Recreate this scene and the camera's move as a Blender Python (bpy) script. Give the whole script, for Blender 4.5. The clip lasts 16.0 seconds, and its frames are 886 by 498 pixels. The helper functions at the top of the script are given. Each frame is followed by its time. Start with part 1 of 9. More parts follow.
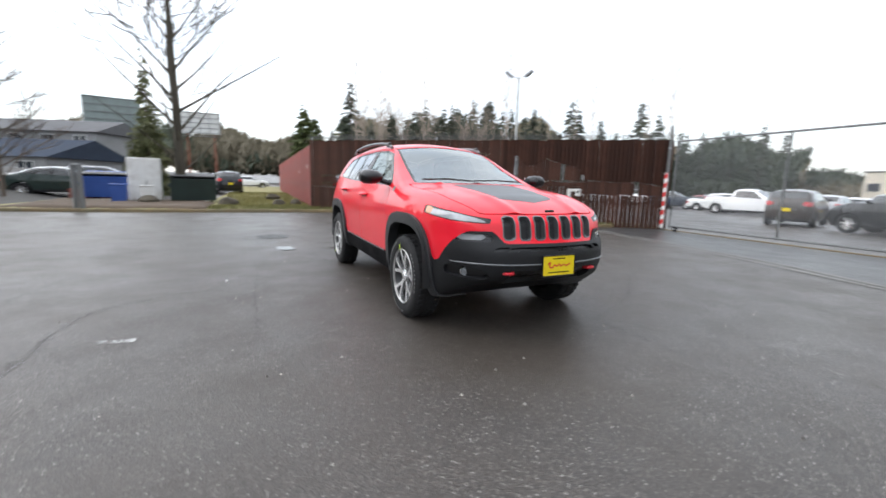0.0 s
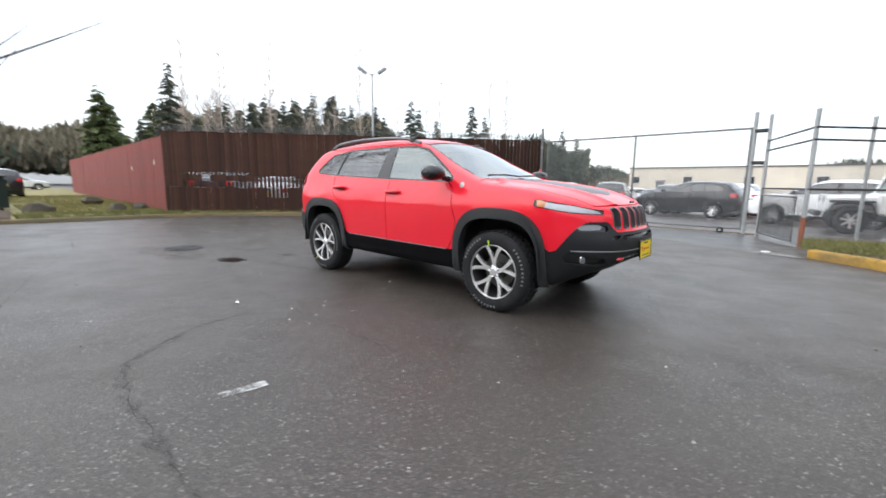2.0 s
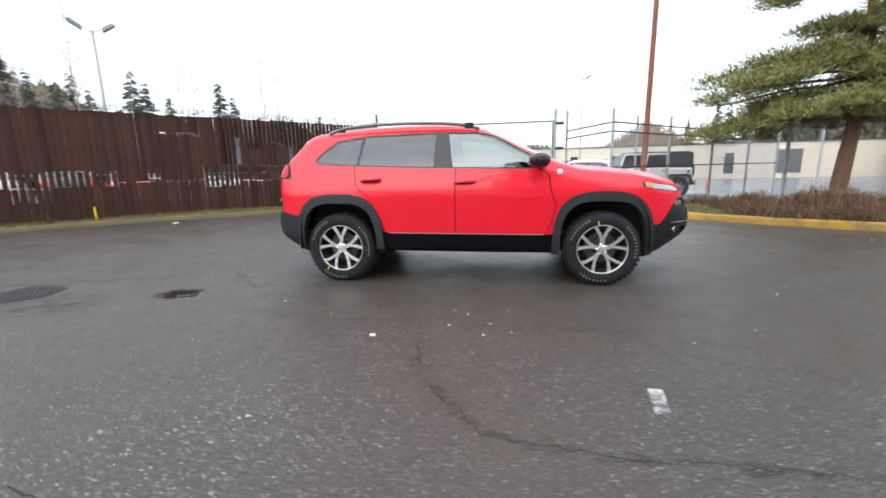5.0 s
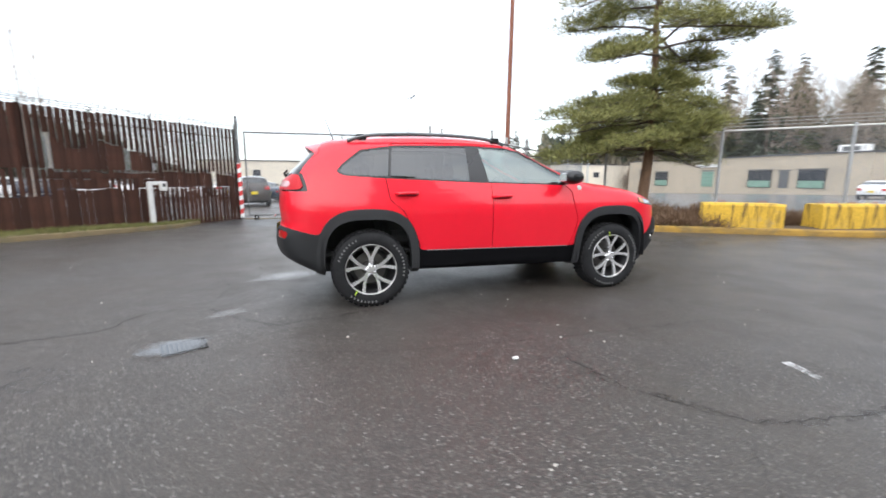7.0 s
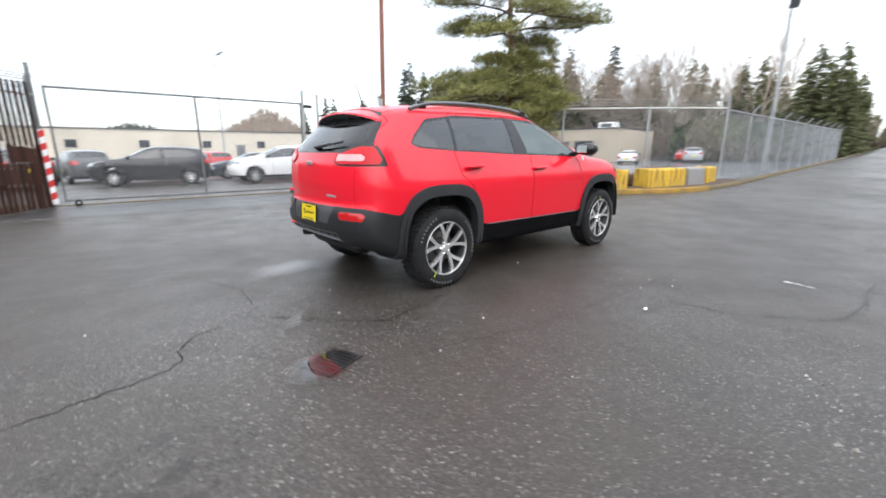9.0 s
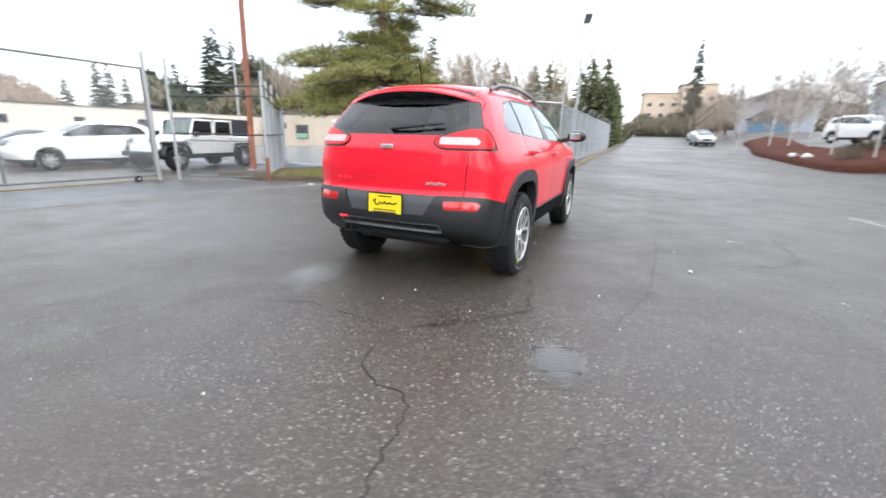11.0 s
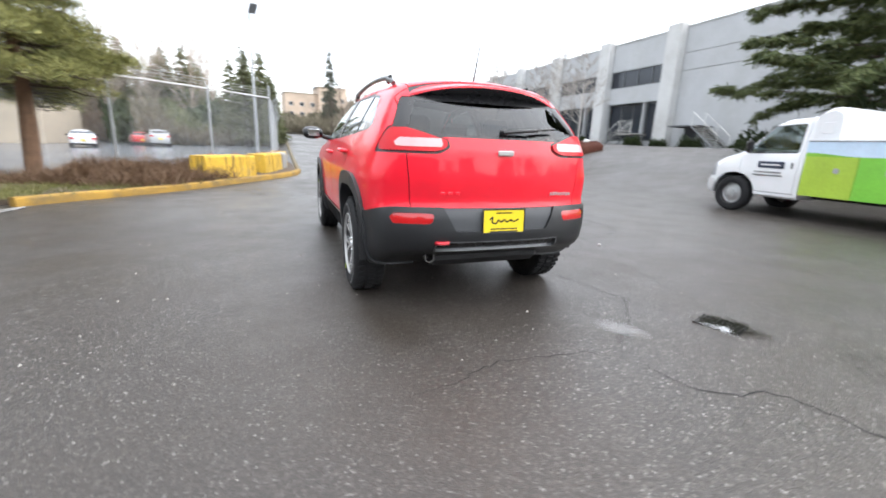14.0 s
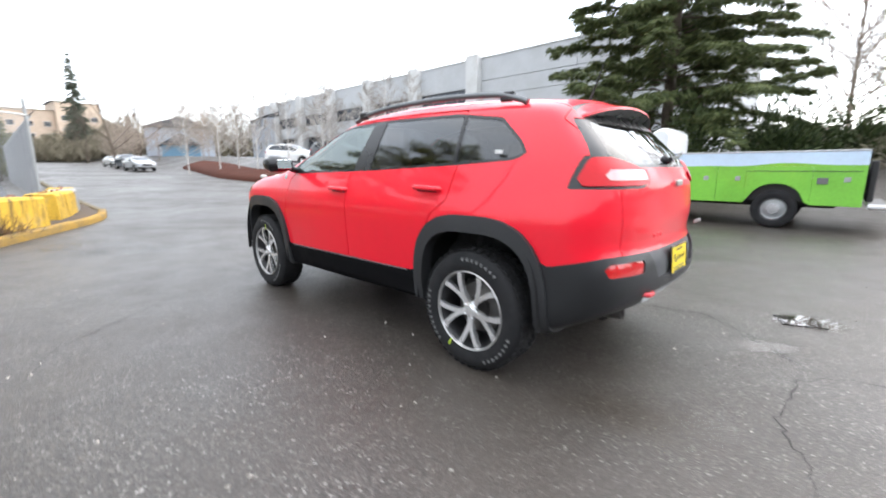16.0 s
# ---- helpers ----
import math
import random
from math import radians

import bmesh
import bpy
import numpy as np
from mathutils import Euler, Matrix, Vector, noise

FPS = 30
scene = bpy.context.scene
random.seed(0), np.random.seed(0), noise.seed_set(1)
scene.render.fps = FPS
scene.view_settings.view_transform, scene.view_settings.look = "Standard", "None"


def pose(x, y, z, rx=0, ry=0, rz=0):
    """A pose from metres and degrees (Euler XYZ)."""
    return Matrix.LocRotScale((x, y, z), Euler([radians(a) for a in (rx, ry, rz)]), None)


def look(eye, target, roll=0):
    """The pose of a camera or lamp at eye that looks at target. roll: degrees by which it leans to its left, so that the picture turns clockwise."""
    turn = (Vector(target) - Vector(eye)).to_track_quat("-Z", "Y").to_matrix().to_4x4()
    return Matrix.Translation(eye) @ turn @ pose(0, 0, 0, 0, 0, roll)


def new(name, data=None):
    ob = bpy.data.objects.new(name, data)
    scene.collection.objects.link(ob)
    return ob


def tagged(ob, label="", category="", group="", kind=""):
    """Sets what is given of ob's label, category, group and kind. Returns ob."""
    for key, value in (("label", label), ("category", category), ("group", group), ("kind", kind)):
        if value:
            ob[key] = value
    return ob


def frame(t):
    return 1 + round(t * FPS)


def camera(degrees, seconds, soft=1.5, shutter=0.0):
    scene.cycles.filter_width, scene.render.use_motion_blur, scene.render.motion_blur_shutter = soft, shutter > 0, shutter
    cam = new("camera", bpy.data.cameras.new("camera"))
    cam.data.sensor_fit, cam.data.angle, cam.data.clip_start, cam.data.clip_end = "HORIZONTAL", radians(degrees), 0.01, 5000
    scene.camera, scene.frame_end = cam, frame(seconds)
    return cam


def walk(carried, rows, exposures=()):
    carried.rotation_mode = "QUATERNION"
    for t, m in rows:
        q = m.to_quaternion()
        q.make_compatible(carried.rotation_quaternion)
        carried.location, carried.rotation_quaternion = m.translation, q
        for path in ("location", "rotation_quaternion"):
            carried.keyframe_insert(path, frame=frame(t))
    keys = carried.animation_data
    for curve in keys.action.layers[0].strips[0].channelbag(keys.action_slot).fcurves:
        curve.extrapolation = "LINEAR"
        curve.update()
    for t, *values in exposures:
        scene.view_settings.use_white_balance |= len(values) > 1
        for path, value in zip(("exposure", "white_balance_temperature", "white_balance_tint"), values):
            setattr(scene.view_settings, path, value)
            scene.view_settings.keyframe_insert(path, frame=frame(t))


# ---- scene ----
cam = camera(93.6, 16.0, soft=1.65, shutter=0.6)
PATH = [
    (0, (4.792, -2.186, 1.199), (3.018, -1.316, 0.887), 1.5),
    (0.5, (4.48, -2.658, 1.163), (2.839, -1.554, 0.866), -0.1),
    (1, (4.155, -3.137, 1.149), (2.594, -1.931, 0.819), -0.2),
    (1.5, (3.819, -3.564, 1.147), (2.373, -2.215, 0.847), 0.4),
    (2, (3.436, -3.933, 1.149), (2.128, -2.452, 0.837), 0.7),
    (2.5, (3.023, -4.29, 1.181), (1.886, -2.679, 0.85), 2.6),
    (3, (2.554, -4.645, 1.177), (1.613, -2.912, 0.842), 1.1),
    (3.5, (2.031, -4.893, 1.188), (1.241, -3.083, 0.871), 1.5),
    (4, (1.507, -5.111, 1.181), (0.895, -3.243, 0.813), 0.5),
    (6.5, (-1.285, -5.017, 1.217), (-0.987, -3.076, 0.835), -0.5),
    (7, (-1.801, -4.811, 1.227), (-1.24, -2.921, 0.894), 0.2),
    (7.5, (-2.336, -4.589, 1.244), (-1.587, -2.771, 0.874), -0.2),
    (8, (-2.854, -4.306, 1.241), (-1.94, -2.568, 0.864), 0.7),
    (8.5, (-3.343, -4.012, 1.257), (-2.216, -2.421, 0.812), 0.6),
    (9, (-3.796, -3.634, 1.236), (-2.514, -2.17, 0.773), 0),
    (9.2, (-3.946, -3.465, 1.246), (-2.578, -2.071, 0.814), -0.2),
    (11.3, (-5.175, -1.485, 1.185), (-3.339, -0.847, 0.714), 1.0),
    (11.5, (-5.257, -1.283, 1.133), (-3.358, -0.779, 0.761), -0.7),
    (12, (-5.267, -0.701, 1.142), (-3.332, -0.428, 0.716), 1.0),
    (12.5, (-5.248, -0.14, 1.155), (-3.3, -0.082, 0.705), 1.9),
    (13, (-5.152, 0.406, 1.18), (-3.21, 0.21, 0.744), 0.5),
    (13.5, (-4.927, 0.905, 1.172), (-3.021, 0.548, 0.682), -0.2),
    (14, (-4.652, 1.367, 1.166), (-2.844, 0.665, 0.68), 2.3),
    (14.5, (-4.274, 1.795, 1.162), (-2.56, 0.912, 0.628), -0.2),
    (15, (-3.845, 2.194, 1.183), (-2.246, 1.078, 0.739), 1.1),
    (15.5, (-3.348, 2.469, 1.166), (-1.876, 1.194, 0.71), 0.1),
    (16, (-2.866, 2.738, 1.215), (-1.527, 1.304, 0.83), -0.1),
]
walk(cam, [(t, look(eye, target, roll)) for t, eye, target, roll in PATH],
     exposures=[(0, 0.52), (4, 0.60), (6.5, 0.67), (9, 0.64), (11.5, 1.08), (12.5, 1.0), (14, 1.08), (14.6, 1.19), (16, 1.17)])

# ---- sky and sun ----
world = bpy.data.worlds.new("overcast sky")
scene.world = world
world.use_nodes = True
wn = world.node_tree
bg = wn.nodes["Background"]
sky = wn.nodes.new("ShaderNodeTexSky")
sky.sky_type, sky.sun_disc = "NISHITA", False
SUN_UP, SUN_TURN = radians(38), radians(200)
sky.sun_elevation, sky.sun_rotation = SUN_UP, SUN_TURN
cloud = wn.nodes.new("ShaderNodeTexNoise")
cloud.inputs["Scale"].default_value, cloud.inputs["Detail"].default_value, cloud.inputs["Roughness"].default_value = 2.2, 6, 0.55
wtc = wn.nodes.new("ShaderNodeTexCoord")
wmap = wn.nodes.new("ShaderNodeMapping")
wmap.inputs["Scale"].default_value = (1, 1, 2.6)
wn.links.new(wtc.outputs["Generated"], wmap.inputs["Vector"])
wn.links.new(wmap.outputs["Vector"], cloud.inputs["Vector"])
cr = wn.nodes.new("ShaderNodeValToRGB")
cr.color_ramp.elements[0].position, cr.color_ramp.elements[0].color = 0.40, (0.76, 0.80, 0.85, 1)
cr.color_ramp.elements[1].position, cr.color_ramp.elements[1].color = 0.64, (1.0, 0.993, 0.985, 1)
wn.links.new(cloud.outputs["Fac"], cr.inputs["Fac"])
dim = wn.nodes.new("ShaderNodeMix")
dim.data_type, dim.blend_type = "RGBA", "MIX"
dim.inputs[0].default_value = 0.06
wn.links.new(cr.outputs["Color"], dim.inputs[6])
wn.links.new(sky.outputs["Color"], dim.inputs[7])
# an overcast sky is brightest overhead and round the hidden sun
sep = wn.nodes.new("ShaderNodeSeparateXYZ")
wn.links.new(wtc.outputs["Generated"], sep.inputs["Vector"])
rise = wn.nodes.new("ShaderNodeMapRange")
rise.inputs["To Min"].default_value, rise.inputs["To Max"].default_value = 0.86, 1.42
wn.links.new(sep.outputs["Z"], rise.inputs["Value"])
dot = wn.nodes.new("ShaderNodeVectorMath")
dot.operation = "DOT_PRODUCT"
dot.inputs[1].default_value = (math.sin(SUN_TURN) * math.cos(SUN_UP), math.cos(SUN_TURN) * math.cos(SUN_UP), math.sin(SUN_UP))
wn.links.new(wtc.outputs["Generated"], dot.inputs[0])
lobe = wn.nodes.new("ShaderNodeMapRange")
lobe.interpolation_type = "SMOOTHSTEP"
lobe.inputs["From Min"].default_value, lobe.inputs["From Max"].default_value, lobe.inputs["To Max"].default_value = 0.1, 1.0, 0.5
wn.links.new(dot.outputs["Value"], lobe.inputs["Value"])
both = wn.nodes.new("ShaderNodeMath")
both.operation = "ADD"
wn.links.new(rise.outputs["Result"], both.inputs[0])
wn.links.new(lobe.outputs["Result"], both.inputs[1])
wn.links.new(both.outputs[0], bg.inputs["Strength"])
wn.links.new(dim.outputs[2], bg.inputs["Color"])
sun = new("sun", bpy.data.lights.new("sun", "SUN"))
sun.data.energy, sun.data.angle, sun.data.color = 0.8, radians(110), (1.0, 0.96, 0.9)
sun.matrix_world = look((0, 0, 30), (-30 * math.sin(SUN_TURN) / math.tan(SUN_UP), -30 * math.cos(SUN_TURN) / math.tan(SUN_UP), 0))

# ---- small builders ----
PI = math.pi


def smooth01(v):
    v = np.clip(v, 0.0, 1.0)
    return v * v * (3 - 2 * v)


class Geo:
    """Collects vertices and faces and links them as one mesh object."""

    def __init__(self):
        self.v, self.f = [], []

    def add(self, vs, fs, m=None):
        n = len(self.v)
        if m is not None:
            vs = [m @ Vector(p) for p in vs]
        self.v.extend(tuple(p) for p in vs)
        self.f.extend(tuple(i + n for i in q) for q in fs)
        return self

    def box(self, c, s, bev=0.0, m=None):
        hx, hy, hz = s[0] / 2, s[1] / 2, s[2] / 2
        b = min(bev, hx * 0.9, hy * 0.9, hz * 0.9)
        if b <= 0:
            vs = [(c[0] + i * hx, c[1] + j * hy, c[2] + k * hz) for k in (-1, 1) for j in (-1, 1) for i in (-1, 1)]
            return self.add(vs, [(0, 2, 3, 1), (4, 5, 7, 6), (0, 1, 5, 4), (2, 6, 7, 3), (0, 4, 6, 2), (1, 3, 7, 5)], m)
        vs, ix = [], {}
        for sx in (-1, 1):
            for sy in (-1, 1):
                for sz in (-1, 1):
                    for a in range(3):
                        p = [sx * (hx - b), sy * (hy - b), sz * (hz - b)]
                        p[a] += (sx, sy, sz)[a] * b
                        ix[sx, sy, sz, a] = len(vs)
                        vs.append((c[0] + p[0], c[1] + p[1], c[2] + p[2]))
        fs = []
        for a in range(3):
            o = [k for k in range(3) if k != a]
            for s1 in (-1, 1):
                q = []
                for u, w in ((-1, -1), (1, -1), (1, 1), (-1, 1)):
                    k = [0, 0, 0]
                    k[a], k[o[0]], k[o[1]] = s1, u, w
                    q.append(ix[k[0], k[1], k[2], a])
                fs.append(q if (s1 > 0) == (a != 1) else q[::-1])
        for a in range(3):
            o = [k for k in range(3) if k != a]
            for u in (-1, 1):
                for w in (-1, 1):
                    q = []
                    for t, ax in ((-1, o[0]), (-1, o[1]), (1, o[1]), (1, o[0])):
                        k = [0, 0, 0]
                        k[a], k[o[0]], k[o[1]] = t, u, w
                        q.append(ix[k[0], k[1], k[2], ax])
                    fs.append(q)
        for sx in (-1, 1):
            for sy in (-1, 1):
                for sz in (-1, 1):
                    fs.append([ix[sx, sy, sz, 0], ix[sx, sy, sz, 1], ix[sx, sy, sz, 2]])
        return self.add(vs, fs, m)

    def tube(self, pts, r, n=8, cap=True, m=None, flat=1.0):
        pts = [Vector(p) for p in pts]
        rs = r if isinstance(r, (list, tuple)) else [r] * len(pts)
        vs, fs = [], []
        up = Vector((0, 0, 1))
        for i, p in enumerate(pts):
            d = (pts[min(i + 1, len(pts) - 1)] - pts[max(i - 1, 0)]).normalized()
            u = d.cross(up)
            if u.length < 0.05:
                u = d.cross(Vector((1, 0, 0)))
            u.normalize()
            w = u.cross(d)
            for k in range(n):
                a = 2 * PI * k / n
                vs.append(p + u * (math.cos(a) * rs[i]) + w * (math.sin(a) * rs[i] * flat))
        for i in range(len(pts) - 1):
            for k in range(n):
                fs.append((i * n + k, i * n + (k + 1) % n, (i + 1) * n + (k + 1) % n, (i + 1) * n + k))
        if cap:
            fs.append(tuple(range(n))[::-1])
            fs.append(tuple((len(pts) - 1) * n + k for k in range(n)))
        return self.add(vs, fs, m)

    def lathe(self, prof, n=32, m=None, a0=0.0, a1=2 * PI):
        """prof: (radius, height) pairs, turned round z."""
        full = abs(a1 - a0 - 2 * PI) < 1e-6
        k = n if full else n + 1
        vs = [(r * math.cos(a0 + (a1 - a0) * i / n), r * math.sin(a0 + (a1 - a0) * i / n), h) for i in range(k) for r, h in prof]
        c, fs = len(prof), []
        for i in range(n):
            j = (i + 1) % k
            for q in range(c - 1):
                fs.append((i * c + q, j * c + q, j * c + q + 1, i * c + q + 1))
        return self.add(vs, fs, m)

    def prism(self, poly, z0, z1, m=None):
        n = len(poly)
        vs = [(x, y, z0) for x, y in poly] + [(x, y, z1) for x, y in poly]
        fs = [tuple(range(n))[::-1], tuple(range(n, 2 * n))] + [(i, (i + 1) % n, n + (i + 1) % n, n + i) for i in range(n)]
        return self.add(vs, fs, m)

    def mesh(self, name, mat, smooth=35):
        me = bpy.data.meshes.new(name)
        me.from_pydata(self.v, [], self.f)
        me.update()
        if mat is not None:
            me.materials.append(mat)
        if smooth:
            me.polygons.foreach_set("use_smooth", [True] * len(me.polygons))
            me.set_sharp_from_angle(angle=radians(smooth))
        return me

    def ob(self, name, mat, parent=None, label="", smooth=35):
        o = new(name, self.mesh(name, mat, smooth))
        if parent is not None:
            o.parent = parent
        if label:
            o["label"] = label
        return o


def empty(name, m, label, category, group=""):
    o = new(name)
    o.empty_display_size = 0.2
    o.matrix_world = m
    return tagged(o, label, category, group)


# ---- materials ----
def mat_new(name):
    m = bpy.data.materials.new(name)
    m.use_nodes = True
    nt = m.node_tree
    return m, nt, nt.nodes["Principled BSDF"]


def link(nt, a, b):
    nt.links.new(a, b)


def noise_node(nt, scale, detail=4.0, rough=0.55, coords="Object"):
    tc = nt.nodes.new("ShaderNodeTexCoord")
    n = nt.nodes.new("ShaderNodeTexNoise")
    n.inputs["Scale"].default_value, n.inputs["Detail"].default_value, n.inputs["Roughness"].default_value = scale, detail, rough
    link(nt, tc.outputs[coords], n.inputs["Vector"])
    return n


def ramp(nt, src, stops):
    r = nt.nodes.new("ShaderNodeValToRGB")
    e = r.color_ramp.elements
    while len(e) < len(stops):
        e.new(0.5)
    for k, (p, c) in enumerate(stops):
        e[k].position = p
        e[k].color = (*c, 1) if isinstance(c, tuple) else (c, c, c, 1)
    link(nt, src, r.inputs["Fac"])
    return r


def mixc(nt, fac, a, b, kind="MIX"):
    n = nt.nodes.new("ShaderNodeMix")
    n.data_type, n.blend_type = "RGBA", kind
    for sock, v in ((n.inputs[0], fac), (n.inputs[6], a), (n.inputs[7], b)):
        if hasattr(v, "is_output"):
            link(nt, v, sock)
        elif isinstance(v, tuple):
            sock.default_value = (*v, 1)
        else:
            sock.default_value = v
    return n.outputs[2]


def bump(nt, bsdf, h, strength=0.3, dist=0.01):
    b = nt.nodes.new("ShaderNodeBump")
    b.inputs["Strength"].default_value, b.inputs["Distance"].default_value = strength, dist
    link(nt, h, b.inputs["Height"])
    link(nt, b.outputs["Normal"], bsdf.inputs["Normal"])


def plain(name, col, rough=0.5, metal=0.0, var=0.15, scale=3.0, bumps=0.0, bscale=60.0, coat=0.0, spec=0.5, rnd=0.0, dirt=None):
    """A surface of one colour with stains, grain and relief."""
    m, nt, b = mat_new(name)
    n1 = noise_node(nt, scale)
    n2 = noise_node(nt, scale * 14)
    dark = tuple(c * (1 - var) for c in col)
    lite = tuple(min(1.0, c * (1 + var)) for c in col)
    r1 = ramp(nt, n1.outputs["Fac"], [(0.3, dark), (0.7, lite)])
    c = mixc(nt, 0.35, r1.outputs["Color"], ramp(nt, n2.outputs["Fac"], [(0.3, dark), (0.7, lite)]).outputs["Color"])
    if dirt:
        n3 = noise_node(nt, scale * 0.6, 8, 0.7)
        c = mixc(nt, ramp(nt, n3.outputs["Fac"], [(0.48, 0.0), (0.68, 0.8)]).outputs["Color"], c, dirt)
    if rnd:
        oi = nt.nodes.new("ShaderNodeObjectInfo")
        c = mixc(nt, ramp(nt, oi.outputs["Random"], [(0, 0.0), (1, rnd)]).outputs["Color"], c, tuple(x * 0.35 for x in col))
    link(nt, c, b.inputs["Base Color"])
    link(nt, ramp(nt, n1.outputs["Fac"], [(0.3, max(0.02, rough * 0.85)), (0.7, min(1, rough * 1.15))]).outputs["Color"], b.inputs["Roughness"])
    b.inputs["Metallic"].default_value = metal
    b.inputs["Coat Weight"].default_value = coat
    b.inputs["Coat Roughness"].default_value = 0.04
    b.inputs["Specular IOR Level"].default_value = spec
    if bumps:
        bump(nt, b, noise_node(nt, bscale, 6).outputs["Fac"], bumps, 0.01)
    return m


def leaves(name, a, b2, rough=0.6, trans=0.15):
    m, nt, b = mat_new(name)
    g = nt.nodes.new("ShaderNodeNewGeometry")
    oi = nt.nodes.new("ShaderNodeObjectInfo")
    r = ramp(nt, g.outputs["Random Per Island"], [(0.0, a), (1.0, b2)])
    c = mixc(nt, ramp(nt, oi.outputs["Random"], [(0, 0.0), (1, 0.5)]).outputs["Color"], r.outputs["Color"], tuple(x * 0.7 for x in a))
    link(nt, c, b.inputs["Base Color"])
    b.inputs["Roughness"].default_value = rough
    b.inputs["Specular IOR Level"].default_value = 0.25
    b.inputs["Subsurface Weight"].default_value = 0.0
    return m


def schlick(nt, f0, power=5.0):
    """Gloss by angle, alike from both sides."""
    lw, p, mr = nt.nodes.new("ShaderNodeLayerWeight"), nt.nodes.new("ShaderNodeMath"), nt.nodes.new("ShaderNodeMapRange")
    lw.inputs["Blend"].default_value = 0.5
    p.operation, p.inputs[1].default_value = "POWER", power
    mr.inputs["To Min"].default_value, mr.inputs["To Max"].default_value = f0, 1.0
    link(nt, lw.outputs["Facing"], p.inputs[0])
    link(nt, p.outputs[0], mr.inputs["Value"])
    return mr.outputs["Result"]


def glassy(name, tint, dark, rough=0.02, f0=0.14, power=5.0):
    """A pane: clear tinted glass that lets part of the light through and mirrors by its angle."""
    m, nt, b = mat_new(name)
    nt.nodes.remove(b)
    out = nt.nodes["Material Output"]
    tr, gl, mx = nt.nodes.new("ShaderNodeBsdfTransparent"), nt.nodes.new("ShaderNodeBsdfGlossy"), nt.nodes.new("ShaderNodeMixShader")
    tr.inputs["Color"].default_value = (*tuple(t * dark for t in tint), 1)
    gl.inputs["Roughness"].default_value = rough
    gl.inputs["Color"].default_value = (*tuple(0.5 + 0.5 * t for t in tint), 1)
    link(nt, schlick(nt, f0, power), mx.inputs["Fac"])
    link(nt, tr.outputs["BSDF"], mx.inputs[1])
    link(nt, gl.outputs["BSDF"], mx.inputs[2])
    link(nt, mx.outputs["Shader"], out.inputs["Surface"])
    return m


def asphalt(name):
    m, nt, b = mat_new(name)
    tc = nt.nodes.new("ShaderNodeTexCoord")
    v = nt.nodes.new("ShaderNodeTexVoronoi")
    v.inputs["Scale"].default_value = 104
    link(nt, tc.outputs["Object"], v.inputs["Vector"])
    sep = nt.nodes.new("ShaderNodeSeparateColor")
    link(nt, v.outputs["Color"], sep.inputs["Color"])
    big = noise_node(nt, 0.22, 5, 0.6)
    mid = noise_node(nt, 1.7, 6, 0.65)
    fine = noise_node(nt, 230, 3, 0.6)
    base = ramp(nt, mid.outputs["Fac"], [(0.25, (0.036, 0.030, 0.0255)), (0.75, (0.069, 0.059, 0.051))]).outputs["Color"]
    # stone tones; the near-white top stop also paints wet glints into the colour
    stone = ramp(nt, sep.outputs[0], [(0.0, (0.011, 0.0095, 0.008)), (0.62, (0.048, 0.041, 0.035)), (0.90, (0.106, 0.093, 0.081)), (0.972, (0.19, 0.175, 0.155)), (1.0, (0.46, 0.44, 0.41))]).outputs["Color"]
    c = mixc(nt, 0.80, base, stone)
    c = mixc(nt, ramp(nt, big.outputs["Fac"], [(0.38, 0.0), (0.62, 0.45)]).outputs["Color"], c, (0.046, 0.041, 0.038))
    patch = noise_node(nt, 0.55, 7, 0.62)
    c = mixc(nt, ramp(nt, patch.outputs["Fac"], [(0.40, 0.0), (0.66, 0.6)]).outputs["Color"], c, (0.051, 0.041, 0.032))
    link(nt, c, b.inputs["Base Color"])
    wet = ramp(nt, mixc(nt, 0.45, big.outputs["Fac"], mid.outputs["Fac"]), [(0.36, 0.28), (0.50, 0.40), (0.64, 0.56)])
    link(nt, wet.outputs["Color"], b.inputs["Roughness"])
    b.inputs["Specular IOR Level"].default_value = 0.5
    h = mixc(nt, 0.45, v.outputs["Distance"], fine.outputs["Fac"])
    bump(nt, b, h, 0.6, 0.006)
    return m


M = {}
M["asphalt"] = asphalt("wet asphalt")
M["concrete"] = plain("weathered concrete", (0.30, 0.29, 0.27), 0.85, var=0.2, scale=1.5, bumps=0.3, bscale=40, dirt=(0.14, 0.13, 0.11))
M["kerb"] = plain("grey kerb concrete", (0.26, 0.25, 0.23), 0.85, var=0.25, scale=2.0, bumps=0.4, bscale=40, dirt=(0.10, 0.10, 0.08))
M["yellow_kerb"] = plain("worn yellow paint on concrete", (0.32, 0.185, 0.03), 0.8, var=0.45, scale=3.5, bumps=0.5, bscale=40, dirt=(0.11, 0.09, 0.05))
M["mossy_kerb"] = plain("mossy kerb with traces of yellow paint", (0.15, 0.11, 0.055), 0.85, var=0.35, scale=2.5, bumps=0.4, bscale=40, dirt=(0.10, 0.10, 0.06))
M["pale_concrete"] = plain("pale wet concrete", (0.30, 0.29, 0.275), 0.7, var=0.15, scale=3, bumps=0.3, bscale=40, dirt=(0.25, 0.24, 0.22))
